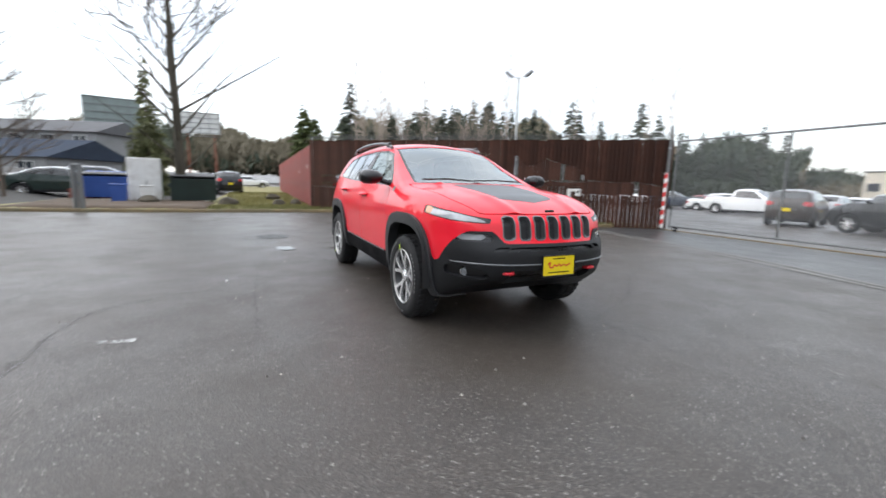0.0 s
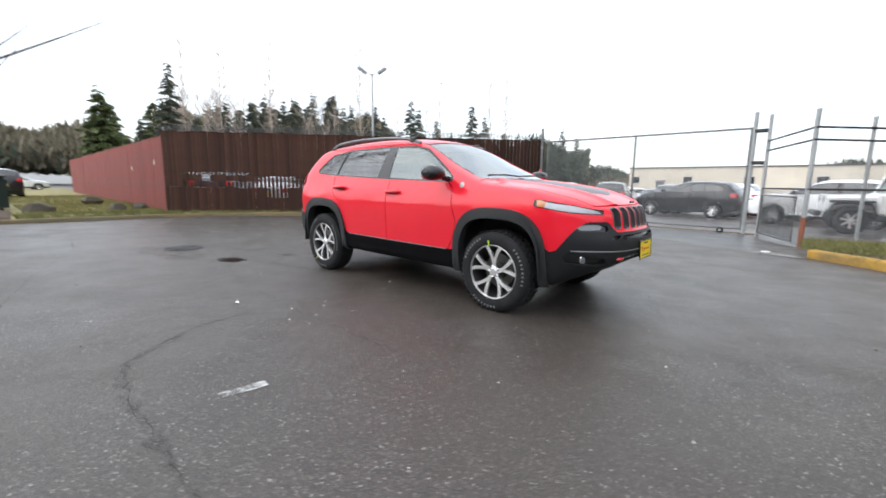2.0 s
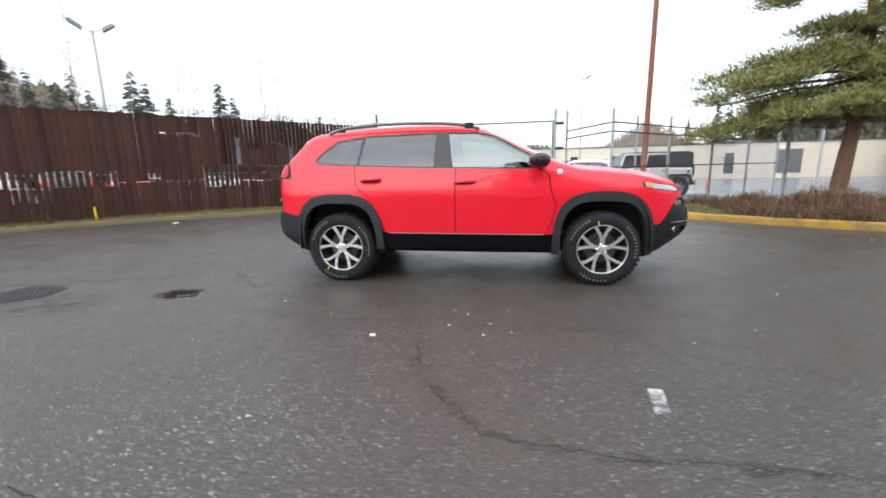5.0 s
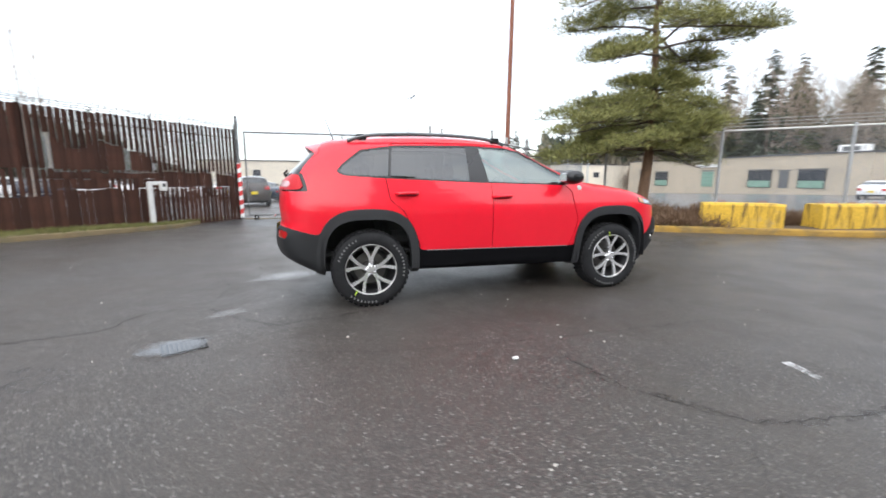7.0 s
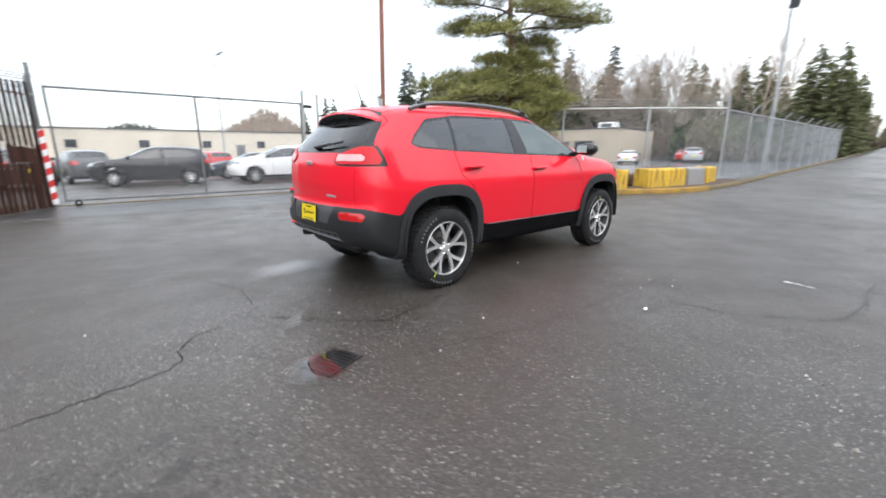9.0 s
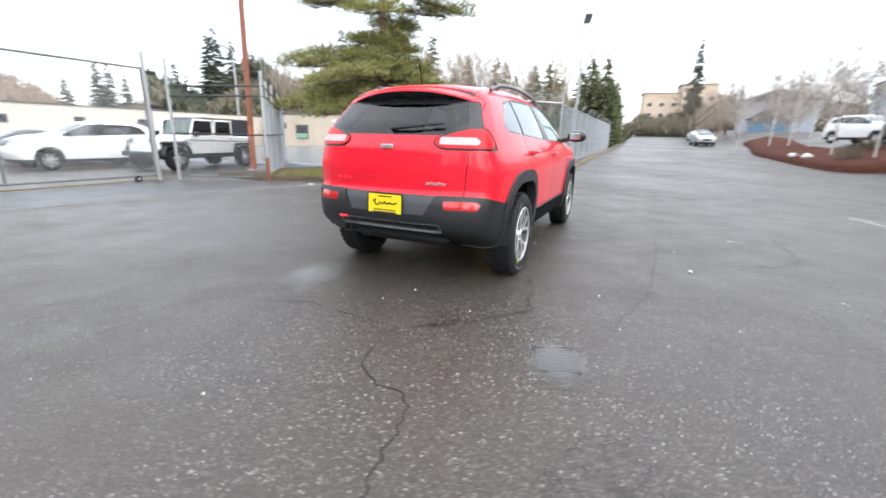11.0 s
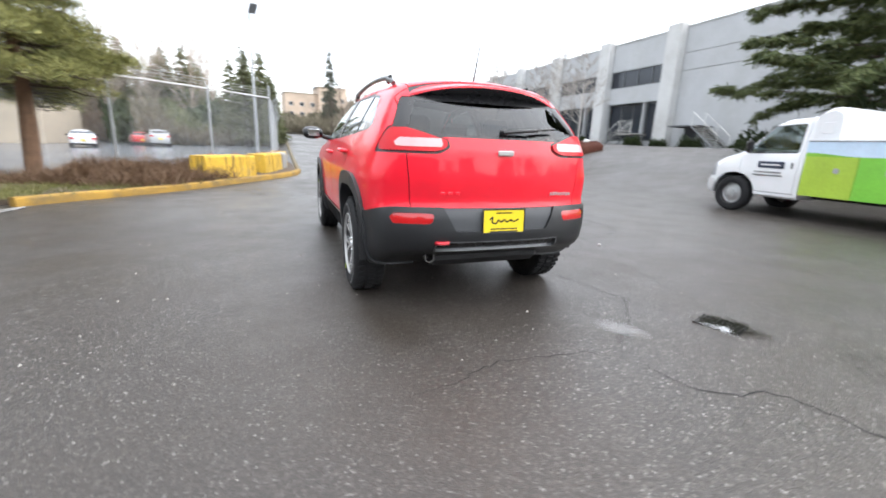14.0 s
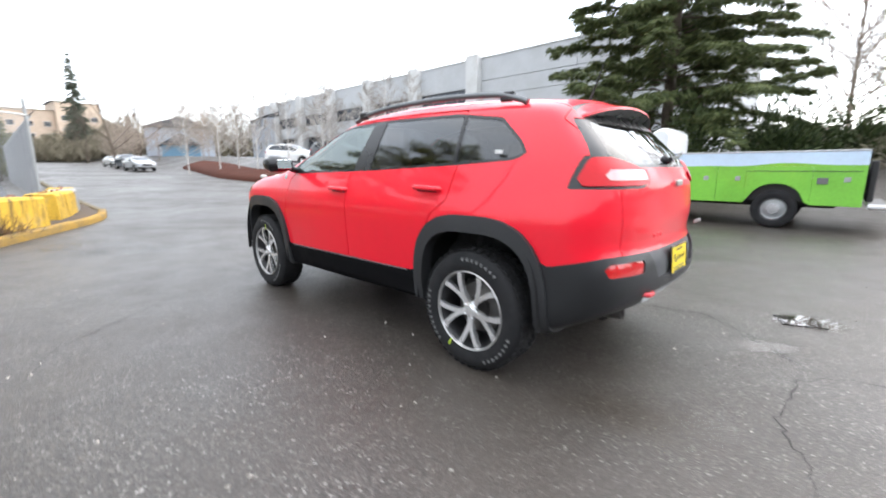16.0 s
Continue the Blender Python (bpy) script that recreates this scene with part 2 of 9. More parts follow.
def streaked(name, paint, bare, grime):
    """Worn paint over concrete: rusty runs down the faces, flaked patches and grime."""
    m, nt, b = mat_new(name)
    tc = nt.nodes.new("ShaderNodeTexCoord")
    mp = nt.nodes.new("ShaderNodeMapping")
    mp.inputs["Scale"].default_value = (11.0, 11.0, 1.3)
    link(nt, tc.outputs["Object"], mp.inputs["Vector"])
    run = nt.nodes.new("ShaderNodeTexNoise")
    run.inputs["Scale"].default_value, run.inputs["Detail"].default_value, run.inputs["Roughness"].default_value = 1.0, 6.0, 0.65
    link(nt, mp.outputs["Vector"], run.inputs["Vector"])
    wide = noise_node(nt, 2.6, 8, 0.7)
    fine = noise_node(nt, 34, 5)
    c = mixc(nt, ramp(nt, fine.outputs["Fac"], [(0.3, 0.0), (0.7, 1.0)]).outputs["Color"], tuple(v * 0.8 for v in paint), tuple(v * 1.15 for v in paint))
    c = mixc(nt, ramp(nt, wide.outputs["Fac"], [(0.56, 0.0), (0.66, 0.75)]).outputs["Color"], c, bare)
    c = mixc(nt, ramp(nt, run.outputs["Fac"], [(0.505, 0.0), (0.64, 0.9)]).outputs["Color"], c, grime)
    link(nt, c, b.inputs["Base Color"])
    b.inputs["Roughness"].default_value = 0.8
    bump(nt, b, fine.outputs["Fac"], 0.3, 0.01)
    return m


M["yellow_block"] = streaked("streaked yellow painted concrete", (0.66, 0.41, 0.045), (0.42, 0.31, 0.14), (0.07, 0.047, 0.028))
M["mossy_stone"] = plain("dark mossy stone", (0.065, 0.055, 0.038), 0.95, var=0.4, scale=6, bumps=0.8, bscale=20)
M["pale_green"] = plain("faded green door", (0.20, 0.33, 0.26), 0.7, var=0.2)
M["soil"] = plain("dark soil with dead leaves", (0.085, 0.06, 0.04), 0.95, var=0.4, scale=4, bumps=0.8, bscale=25)
M["mulch"] = plain("red-brown bark mulch", (0.075, 0.028, 0.019), 0.95, var=0.45, scale=6, bumps=0.9, bscale=30, spec=0.1)
# smooth wet asphalt; its pale blue base also paints in the mirrored sky
M["wet_lot"] = plain("rain-wet pale asphalt", (0.12, 0.13, 0.145), 0.2, var=0.25, scale=0.5, bumps=0.05, bscale=60)
M["turf"] = plain("winter turf", (0.20, 0.18, 0.075), 0.95, var=0.35, scale=1.2, bumps=0.8, bscale=30)
M["grass"] = leaves("grass blades", (0.10, 0.12, 0.03), (0.26, 0.22, 0.09))
M["lawn"] = leaves("pale lawn blades", (0.16, 0.16, 0.05), (0.34, 0.30, 0.12))
M["dead"] = leaves("dead weeds", (0.095, 0.052, 0.03), (0.24, 0.155, 0.09))
M["slat"] = plain("dark brown fence slat", (0.067, 0.028, 0.018), 0.7, var=0.5, scale=3, bumps=0.3, bscale=50, rnd=0.75, spec=0.25, dirt=(0.075, 0.027, 0.015))
M["red_board"] = plain("faded red painted board", (0.25, 0.055, 0.045), 0.7, var=0.4, scale=1.5, bumps=0.25, bscale=40, rnd=0.5)
M["galv"] = plain("galvanised steel", (0.38, 0.39, 0.39), 0.5, metal=0.35, var=0.15, scale=5)
M["gate_steel"] = plain("weathered dark grey steel", (0.17, 0.175, 0.175), 0.55, metal=0.4, var=0.25, scale=5)
M["wire"] = plain("galvanised wire", (0.30, 0.31, 0.32), 0.5, metal=0.5, var=0.1, scale=5)
M["dark_wire"] = plain("dark wire mesh", (0.10, 0.10, 0.10), 0.5, metal=0.4, var=0.1, scale=5)
M["black_pipe"] = plain("black painted pipe", (0.03, 0.03, 0.032), 0.5, var=0.2, scale=5)
M["orange_rust"] = plain("orange-rust painted steel", (0.40, 0.115, 0.045), 0.75, var=0.25, scale=3, bumps=0.2)
M["rust_pole"] = plain("rust-brown pole", (0.23, 0.085, 0.05), 0.75, var=0.25, scale=2, bumps=0.2)
M["bark"] = plain("grey-brown bark", (0.11, 0.085, 0.065), 0.95, var=0.35, scale=5, bumps=0.9, bscale=25)
M["wet_bark"] = plain("dark wet mossy bark", (0.055, 0.048, 0.034), 0.95, var=0.4, scale=5, bumps=0.9, bscale=25)
M["bark_red"] = plain("reddish pine bark", (0.17, 0.10, 0.06), 0.95, var=0.4, scale=5, bumps=0.9, bscale=25)
M["alder"] = plain("pale brown alder bark", (0.34, 0.28, 0.23), 0.95, var=0.25, scale=4)
M["birch"] = plain("pale birch bark", (0.55, 0.53, 0.50), 0.8, var=0.3, scale=9, bumps=0.3)
M["twig"] = plain("grey twigs", (0.16, 0.13, 0.11), 0.9, var=0.2, scale=5)
M["pale_twig"] = plain("pale grey-brown twigs", (0.34, 0.31, 0.28), 0.9, var=0.2, scale=5)
M["needle"] = leaves("pine needles", (0.095, 0.108, 0.036), (0.44, 0.42, 0.15))
M["spruce"] = leaves("dark spruce needles", (0.052, 0.078, 0.028), (0.215, 0.235, 0.09))
M["farfir"] = leaves("far conifer needles", (0.050, 0.064, 0.044), (0.10, 0.115, 0.08))
M["olivefir"] = leaves("olive conifer needles", (0.085, 0.098, 0.045), (0.23, 0.235, 0.11))
M["alder_twig"] = leaves("pinkish brown alder twigs", (0.28, 0.215, 0.165), (0.45, 0.355, 0.28))
M["brush"] = leaves("bare winter brush", (0.13, 0.112, 0.075), (0.26, 0.23, 0.165))
M["hedge"] = leaves("evergreen shrub", (0.02, 0.035, 0.012), (0.07, 0.09, 0.03))
M["wall"] = plain("light grey painted concrete wall", (0.46, 0.47, 0.48), 0.85, var=0.10, scale=0.6, bumps=0.1, bscale=20, dirt=(0.40, 0.405, 0.40))
M["wall_lite"] = plain("off-white concrete pilaster", (0.58, 0.58, 0.57), 0.85, var=0.08, scale=0.6, dirt=(0.45, 0.44, 0.42))
M["cream"] = plain("cream painted wall", (0.62, 0.56, 0.46), 0.85, var=0.1, scale=0.4, bumps=0.1, dirt=(0.50, 0.45, 0.37))
M["tan"] = plain("tan painted wall", (0.47, 0.40, 0.31), 0.85, var=0.1, scale=0.4, bumps=0.1, dirt=(0.38, 0.33, 0.26))
M["roof_grey"] = plain("grey roofing", (0.12, 0.12, 0.125), 0.95, var=0.2, scale=0.8, spec=0.1)
M["window_dark"] = plain("dark window glass", (0.035, 0.04, 0.05), 0.12, var=0.2, scale=0.8)
M["black"] = plain("matt black", (0.012, 0.012, 0.013), 0.6, var=0.2)
M["white"] = plain("white paint", (0.78, 0.78, 0.77), 0.35, var=0.05, coat=0.5)
M["wht_rough"] = plain("dirty white plastic", (0.62, 0.62, 0.60), 0.6, var=0.1, dirt=(0.45, 0.43, 0.40))
M["red_paint"] = plain("red reflective paint", (0.55, 0.03, 0.03), 0.45, var=0.15)
M["blue"] = plain("blue plastic", (0.03, 0.08, 0.30), 0.5, var=0.15)
M["green_bin"] = plain("green plastic", (0.02, 0.16, 0.09), 0.5, var=0.2)
M["dkgreen"] = plain("dark green painted steel", (0.012, 0.025, 0.022), 0.5, var=0.3)
# distance haze is put into this colour: paler and less saturated
M["orange"] = plain("faded orange-brown cladding", (0.56, 0.44, 0.34), 0.85, var=0.16, scale=0.35, dirt=(0.42, 0.33, 0.26))

# ---- ground ----
def ground_z(x, y):
    x, y = np.asarray(x, float), np.asarray(y, float)
    up = 1.5 * smooth01((-y - 8.8) / 8.0)
    hill = np.clip(x - 14, 0, None) * 0.026 * smooth01((2.2 - y) / 2.0)
    far = np.clip(np.hypot(x, y) - 150, 0, None) * 0.01
    lot = -0.12 * smooth01((y - 5.5) / 3.5)
    fall = -0.022 * np.clip(y - 12, 0, 55) * smooth01((y - 9) / 6)
    return up + hill + far + lot + fall


def gz(x, y):
    return float(ground_z(x, y))


def axis_steps():
    a = [0.0]
    step = 0.6
    while a[-1] < 2600:
        if a[-1] > 28:
            step *= 1.18
        a.append(a[-1] + step)
    return np.array([-v for v in a[:0:-1]] + a)


ax = axis_steps()
gx, gy = np.meshgrid(ax, ax, indexing="ij")
n = len(ax)
verts = np.stack([gx, gy, ground_z(gx, gy)], -1).reshape(-1, 3)
idx = np.arange(n * n).reshape(n, n)
quads = np.stack([idx[:-1, :-1], idx[1:, :-1], idx[1:, 1:], idx[:-1, 1:]], -1).reshape(-1, 4)
g = Geo()
g.v, g.f = verts.tolist(), quads.tolist()
ground = tagged(g.ob("ground", M["asphalt"]), "wet dark grey asphalt lot with stones and worn patches", "ground", kind="structure")


def along(path, step):
    """Points every step metres along a line of corners."""
    out = []
    for a, b in zip(path[:-1], path[1:]):
        d = math.dist(a, b)
        k = max(1, round(d / step))
        out += [(a[0] + (b[0] - a[0]) * i / k, a[1] + (b[1] - a[1]) * i / k) for i in range(k)]
    return out + [tuple(path[-1])]


def smooth_line(path, step=0.4):
    p = [Vector((*q, 0)) for q in path]
    out = []
    for i in range(len(p) - 1):
        a, b, c, d = p[max(i - 1, 0)], p[i], p[i + 1], p[min(i + 2, len(p) - 1)]
        k = max(2, round((c - b).length / step))
        for j in range(k):
            t = j / k
            q = 0.5 * (2 * b + (c - a) * t + (2 * a - 5 * b + 4 * c - d) * t * t + (3 * b - a - 3 * c + d) * t ** 3)
            out.append((q.x, q.y))
    return out + [tuple(path[-1])]


def normals2(pts):
    out = []
    for i in range(len(pts)):
        a, b = pts[max(i - 1, 0)], pts[min(i + 1, len(pts) - 1)]
        d = math.dist(a, b) or 1
        out.append((-(b[1] - a[1]) / d, (b[0] - a[0]) / d))
    return out


def kerb(name, pts, w, h, mat, label, wobble=0.012):
    """A kerb of stones with a rounded top edge along pts; the road lies on its right."""
    nr = normals2(pts)
    prof = [(0, -0.06), (0.0, h * 0.75), (0.02, h * 0.95), (0.05, h), (w - 0.02, h), (w, h - 0.02), (w, -0.06)]
    g = Geo()
    vs, fs = [], []
    for i, (p, q) in enumerate(zip(pts, nr)):
        e = noise.noise((p[0] * 1.3, p[1] * 1.3, 0)) * wobble
        for o, z in prof:
            x, y = p[0] + q[0] * (o + e), p[1] + q[1] * (o + e)
            vs.append((x, y, gz(x, y) + z + (e if z > 0 else 0)))
    c = len(prof)
    for i in range(len(pts) - 1):
        for k in range(c - 1):
            fs.append((i * c + k, (i + 1) * c + k, (i + 1) * c + k + 1, i * c + k + 1))
    fs += [tuple(range(c)), tuple((len(pts) - 1) * c + k for k in range(c))[::-1]]
    g.add(vs, fs)
    return tagged(g.ob(name, mat, smooth=50), label, "kerb", kind="structure")


KERB_WEST = smooth_line([(-5.2, 9.0), (-5.5, 7.2), (-6.6, 5.7), (-8.3, 4.5), (-10.1, 2.8), (-11.3, 0.3), (-11.8, -4.5), (-12.6, -9), (-14, -16), (-17, -26)])
KERB_YEL = smooth_line([(11.3, 0.75), (9.5, 1.15), (7.1, 2.45), (5.7, 3.3), (4.4, 4.35), (3.45, 5.15)])
KERB_EAST = smooth_line([(60, 0.6), (42, 0.7), (26, 0.75), (15, 0.75), (11.35, 0.75)], 1.0)
kerb("kerb_west", KERB_WEST[::-1], 0.16, 0.11, M["mossy_kerb"], "low mossy kerb with traces of yellow paint beside a grass verge")
kerb("kerb_yellow", KERB_YEL[::-1], 0.17, 0.14, M["yellow_kerb"], "yellow painted kerb round a planting bed")
kerb("kerb_east", KERB_EAST[::-1], 0.15, 0.12, M["mossy_kerb"], "dull brown concrete kerb along the chain-link fence")


def bed(name, poly, h, mat, label, step=0.7, rough=0.05, category="ground"):
    """A raised bed with an uneven top, filling a polygon."""
    bm = bmesh.new()
    ring = [bm.verts.new((x, y, 0)) for x, y in poly]
    bm.faces.new(ring)
    bmesh.ops.triangulate(bm, faces=bm.faces[:])
    for _ in range(7):
        long = [e for e in bm.edges if e.calc_length() > step]
        if not long:
            break
        bmesh.ops.subdivide_edges(bm, edges=long, cuts=1)
        bmesh.ops.triangulate(bm, faces=bm.faces[:])
    edge = {v for e in bm.edges if e.is_boundary for v in e.verts}
    for v in bm.verts:
        z = gz(v.co.x, v.co.y)
        v.co.z = z + (h if v not in edge else h * 0.6) + rough * noise.noise((v.co.x * 0.9, v.co.y * 0.9, 3)) * (0 if v in edge else 1)
    ext = bmesh.ops.extrude_edge_only(bm, edges=[e for e in bm.edges if e.is_boundary])
    for v in ext["geom"]:
        if isinstance(v, bmesh.types.BMVert):
            v.co.z -= h + 0.1
    bmesh.ops.recalc_face_normals(bm, faces=bm.faces[:])
    me = bpy.data.meshes.new(name)
    bm.to_mesh(me)
    bm.free()
    me.materials.append(mat)
    me.polygons.foreach_set("use_smooth", [True] * len(me.polygons))
    o = new(name, me)
    return tagged(o, label, category, kind="structure")


FENCE_A, FENCE_B = (-12.84, 0.45), (-4.22, 10.27)
inner_w = [(p[0] - q[0] * 0.12, p[1] - q[1] * 0.12) for p, q in zip(KERB_WEST, normals2(KERB_WEST))]
verge = bed("grass_verge", [p for p in inner_w[::4] if p[1] > -9.5] + [(-14.0, -9.6), (-18.6, -9.4), (-18.6, -3.4), (-60, -1.6), (-60, 3.2), (-13.2, 1.0), (-4.7, 10.8)], 0.1, M["turf"], "patchy winter grass verge with moss and dead leaves", 1.6, 0.06)
inner_y = [(p[0] - q[0] * 0.14, p[1] - q[1] * 0.14) for p, q in zip(KERB_YEL, normals2(KERB_YEL))]
bed("planting_bed", inner_y[::2] + [(3.3, 7.6), (3.9, 10.0), (5.6, 10.0), (8.6, 8.4), (10.9, 6.1), (13.1, 3.9), (15.4, 1.9), (15.4, 1.0)], 0.13, M["soil"], "dark soil bed with dead leaves and weeds", 0.8, 0.1)

# ---- island with bark mulch ----
ISL = smooth_line([(46.5, -10.9), (39, -10.1), (31.4, -9.0), (26.5, -9.0), (21.5, -9.1), (18.3, -9.5), (16.5, -10.9), (14.8, -12.2), (13.8, -13.5), (13.6, -14.6), (14.8, -15.4), (17.5, -15.2), (20.8, -13.9), (24.5, -12.4), (31, -11.9), (39, -12.8), (45.5, -13.2), (47.4, -12.2), (46.5, -10.9)], 0.6)
island = bed("mulch_island", ISL[:-1:2], 0.36, M["mulch"], "raised island of red-brown bark mulch", 0.9, 0.14)

lot = bed("sales_lot", [(8.9, 8.9), (13.2, 4.7), (16.0, 2.3), (48, 2.3), (95, 2.3), (95, 60), (8, 60), (7.6, 11.4)], 0.03, M["wet_lot"], "rain-wet asphalt of the fenced sales lot, coloured pale blue for mirrored sky", 4.0, 0.0)
litter = bed("leaf_litter", [(-12.2, -3.3), (-12.6, -5.5), (-13.2, -9.2), (-18.4, -9.2), (-18.4, -3.7), (-15.5, -3.1)], 0.165, M["soil"], "brown soil and fallen leaves round the bins", 0.8, 0.05)

M["side_asphalt"] = plain("dull worn asphalt", (0.075, 0.072, 0.068), 0.8, var=0.25, scale=0.6, bumps=0.3, bscale=60, spec=0.2)
side = bed("side_street", [(-18.5, -3.9), (-60, -2.0), (-60, -30), (-16.5, -30), (-15.0, -16), (-13.6, -9.8), (-18.5, -9.6)], 0.04, M["side_asphalt"], "dull worn asphalt of the side street beyond the verge", 3.0, 0.0)

# ---- motor cars: a smooth skin cut into panels ----
def smax(a, b, k):
    d = np.maximum(k - np.abs(a - b), 0) / k
    return np.maximum(a, b) + d * d * k * 0.25


def curve(pairs, soft=0.0):
    """A smooth function through (position, value) pairs."""
    p = np.array(pairs, float)
    p = p[np.argsort(p[:, 0])]
    xs = np.linspace(p[0, 0], p[-1, 0], 700)
    ys = np.interp(xs, p[:, 0], p[:, 1])
    if soft:
        k = max(1, int(soft / (xs[1] - xs[0])))
        w = np.hanning(2 * k + 3)
        ys = np.convolve(np.pad(ys, k + 1, mode="edge"), w / w.sum(), mode="valid")
    return lambda v: np.interp(v, xs, ys)


def convex(a, b, pts):
    """How far (a, b) lies inside a convex outline, given anticlockwise."""
    out = None
    for (x0, y0), (x1, y1) in zip(pts, pts[1:] + pts[:1]):
        d = math.hypot(x1 - x0, y1 - y0)
        s = ((x1 - x0) * (b - y0) - (y1 - y0) * (a - x0)) / d
        out = s if out is None else np.minimum(out, s)
    return out


def arch(P, cx, cz, a, b, p=2.6):
    dx, dz = np.abs(P[:, 0] - cx), np.maximum(P[:, 2] - cz, 0)
    return a * (1 - ((dx / a) ** p + (dz / b) ** p) ** (1 / p))


class Skin:
    """Half (y >= 0) of a closed smooth surface f = 0, as a mesh that can be cut along curves."""

    def __init__(self, f, x0, x1, core, size=(1.0, 0.1, 2.6), step=0.034, shrink=0.8):
        yw, z0, z1 = size
        nx, ny, nz = max(8, int((x1 - x0) / step)), max(6, int(0.75 / step)), max(10, int(1.35 / step))
        key, pts, self.faces = {}, [], []

        def grid(n, m, at):
            ids = []
            for i in range(n + 1):
                for j in range(m + 1):
                    q = at(i / n, j / m)
                    k = (round(q[0], 4), round(q[1], 4), round(q[2], 4))
                    if k not in key:
                        key[k] = len(pts)
                        pts.append(q)
                    ids.append(key[k])
            for i in range(n):
                for j in range(m):
                    self.faces.append((ids[i * (m + 1) + j], ids[(i + 1) * (m + 1) + j], ids[(i + 1) * (m + 1) + j + 1], ids[i * (m + 1) + j + 1]))

        dx, dz = x1 - x0, z1 - z0
        grid(nx, nz, lambda u, v: (x0 + dx * u, yw, z0 + dz * v))
        grid(nx, ny, lambda u, v: (x0 + dx * u, yw * (1 - v), z1))
        grid(ny, nz, lambda u, v: (x1, yw * (1 - u), z0 + dz * v))
        grid(nz, ny, lambda u, v: (x0, yw * (1 - v), z0 + dz * u))
        grid(ny, nx, lambda u, v: (x0 + dx * v, yw * (1 - u), z0))
        B = np.array(pts)
        C = np.stack([core[0] + (B[:, 0] - core[0]) * shrink, np.zeros(len(B)), np.full(len(B), core[1])], 1)
        lo, hi = np.zeros(len(B)), np.full(len(B), 1.2)
        for _ in range(36):
            mid = (lo + hi) / 2
            out = f(C + (B - C) * mid[:, None]) > 0
            hi, lo = np.where(out, mid, hi), np.where(out, lo, mid)
        self.P = C + (B - C) * lo[:, None]
        self.f = f
        self.N = self.grad(self.P)
        self.faces = [q if self.outward(q) else q[::-1] for q in self.faces if len(set(q)) > 2]

    def outward(self, q):
        a, b, c, d = (self.P[i] for i in q)
        return float(np.dot(np.cross(c - a, d - b), self.N[q[0]] + self.N[q[2]])) > 0

    def grad(self, P):
        e, g = 0.004, np.zeros_like(P)
        for a in range(3):
            d = np.zeros(3)
            d[a] = e
            Q1, Q0 = P + d, P - d
            g[:, a] = self.f(Q1) - self.f(Q0)
        return g / np.maximum(np.linalg.norm(g, axis=1), 1e-9)[:, None]

    def split(self, faces, fn):
        """The faces where fn > 0 and those where it is not, cut along fn = 0."""
        val = fn(self.P, self.N)
        val = np.where(np.abs(val) < 1e-5, 1e-5, val)
        base, newP, newN, cache, a, b = len(self.P), [], [], {}, [], []
        for q in faces:
            s = [val[i] > 0 for i in q]
            if all(s):
                a.append(q)
            elif not any(s):
                b.append(q)
            else:
                ins, out = [], []
                for k, i in enumerate(q):
                    j = q[(k + 1) % len(q)]
                    (ins if s[k] else out).append(i)
                    if s[k] != s[(k + 1) % len(q)]:
                        e = (min(i, j), max(i, j))
                        if e not in cache:
                            t = val[e[0]] / (val[e[0]] - val[e[1]])
                            cache[e] = base + len(newP)
                            newP.append(self.P[e[0]] + (self.P[e[1]] - self.P[e[0]]) * t)
                            m = self.N[e[0]] + (self.N[e[1]] - self.N[e[0]]) * t
                            newN.append(m / (np.linalg.norm(m) + 1e-9))
                        ins.append(cache[e])
                        out.append(cache[e])
                a.append(tuple(ins))
                b.append(tuple(out))
        if newP:
            self.P, self.N = np.vstack([self.P, newP]), np.vstack([self.N, newN])
        return a, b

    def solid(self, faces, off=0.0, depth=0.02, sides="both", bulge=None):
        """The faces moved out by off, with their rims turned in by depth. sides: 'both' (one mesh across the middle), 1 (left) or -1 (right)."""
        g = Geo()
        if not faces:
            return g
        used = sorted({i for q in faces for i in q})
        pos = {i: k for k, i in enumerate(used)}
        P, N = self.P[used], self.N[used]
        o = off if bulge is None else off + bulge(P, N)[:, None]
        top = P + N * o
        low = P + N * (o - depth)
        count = {}
        for q in faces:
            for i, j in zip(q, q[1:] + q[:1]):
                if i != j:
                    count[(i, j)] = count.get((i, j), 0) + 1
        rim = [(i, j) for (i, j) in count if (j, i) not in count and not (abs(self.P[i][1]) < 1e-6 and abs(self.P[j][1]) < 1e-6)]
        rimv = sorted({i for e in rim for i in e})
        rpos = {i: len(used) + k for k, i in enumerate(rimv)}
        V = np.vstack([top, low[[pos[i] for i in rimv]]]) if rimv else top
        F = [tuple(pos[i] for i in q) for q in faces] + [(pos[j], pos[i], rpos[i], rpos[j]) for i, j in rim]
        if sides in (1, "both"):
            g.add(V.tolist(), F)
        if sides in (-1, "both"):
            W = V * np.array([1, -1, 1])
            n, ids = len(g.v), []
            for k, p in enumerate(W):
                if sides == "both" and k < len(used) and abs(p[1]) < 1e-6:
                    ids.append(k)
                else:
                    ids.append(len(g.v))
                    g.v.append(tuple(p))
            g.f.extend(tuple(ids[i] for i in q[::-1]) for q in F)
        return g


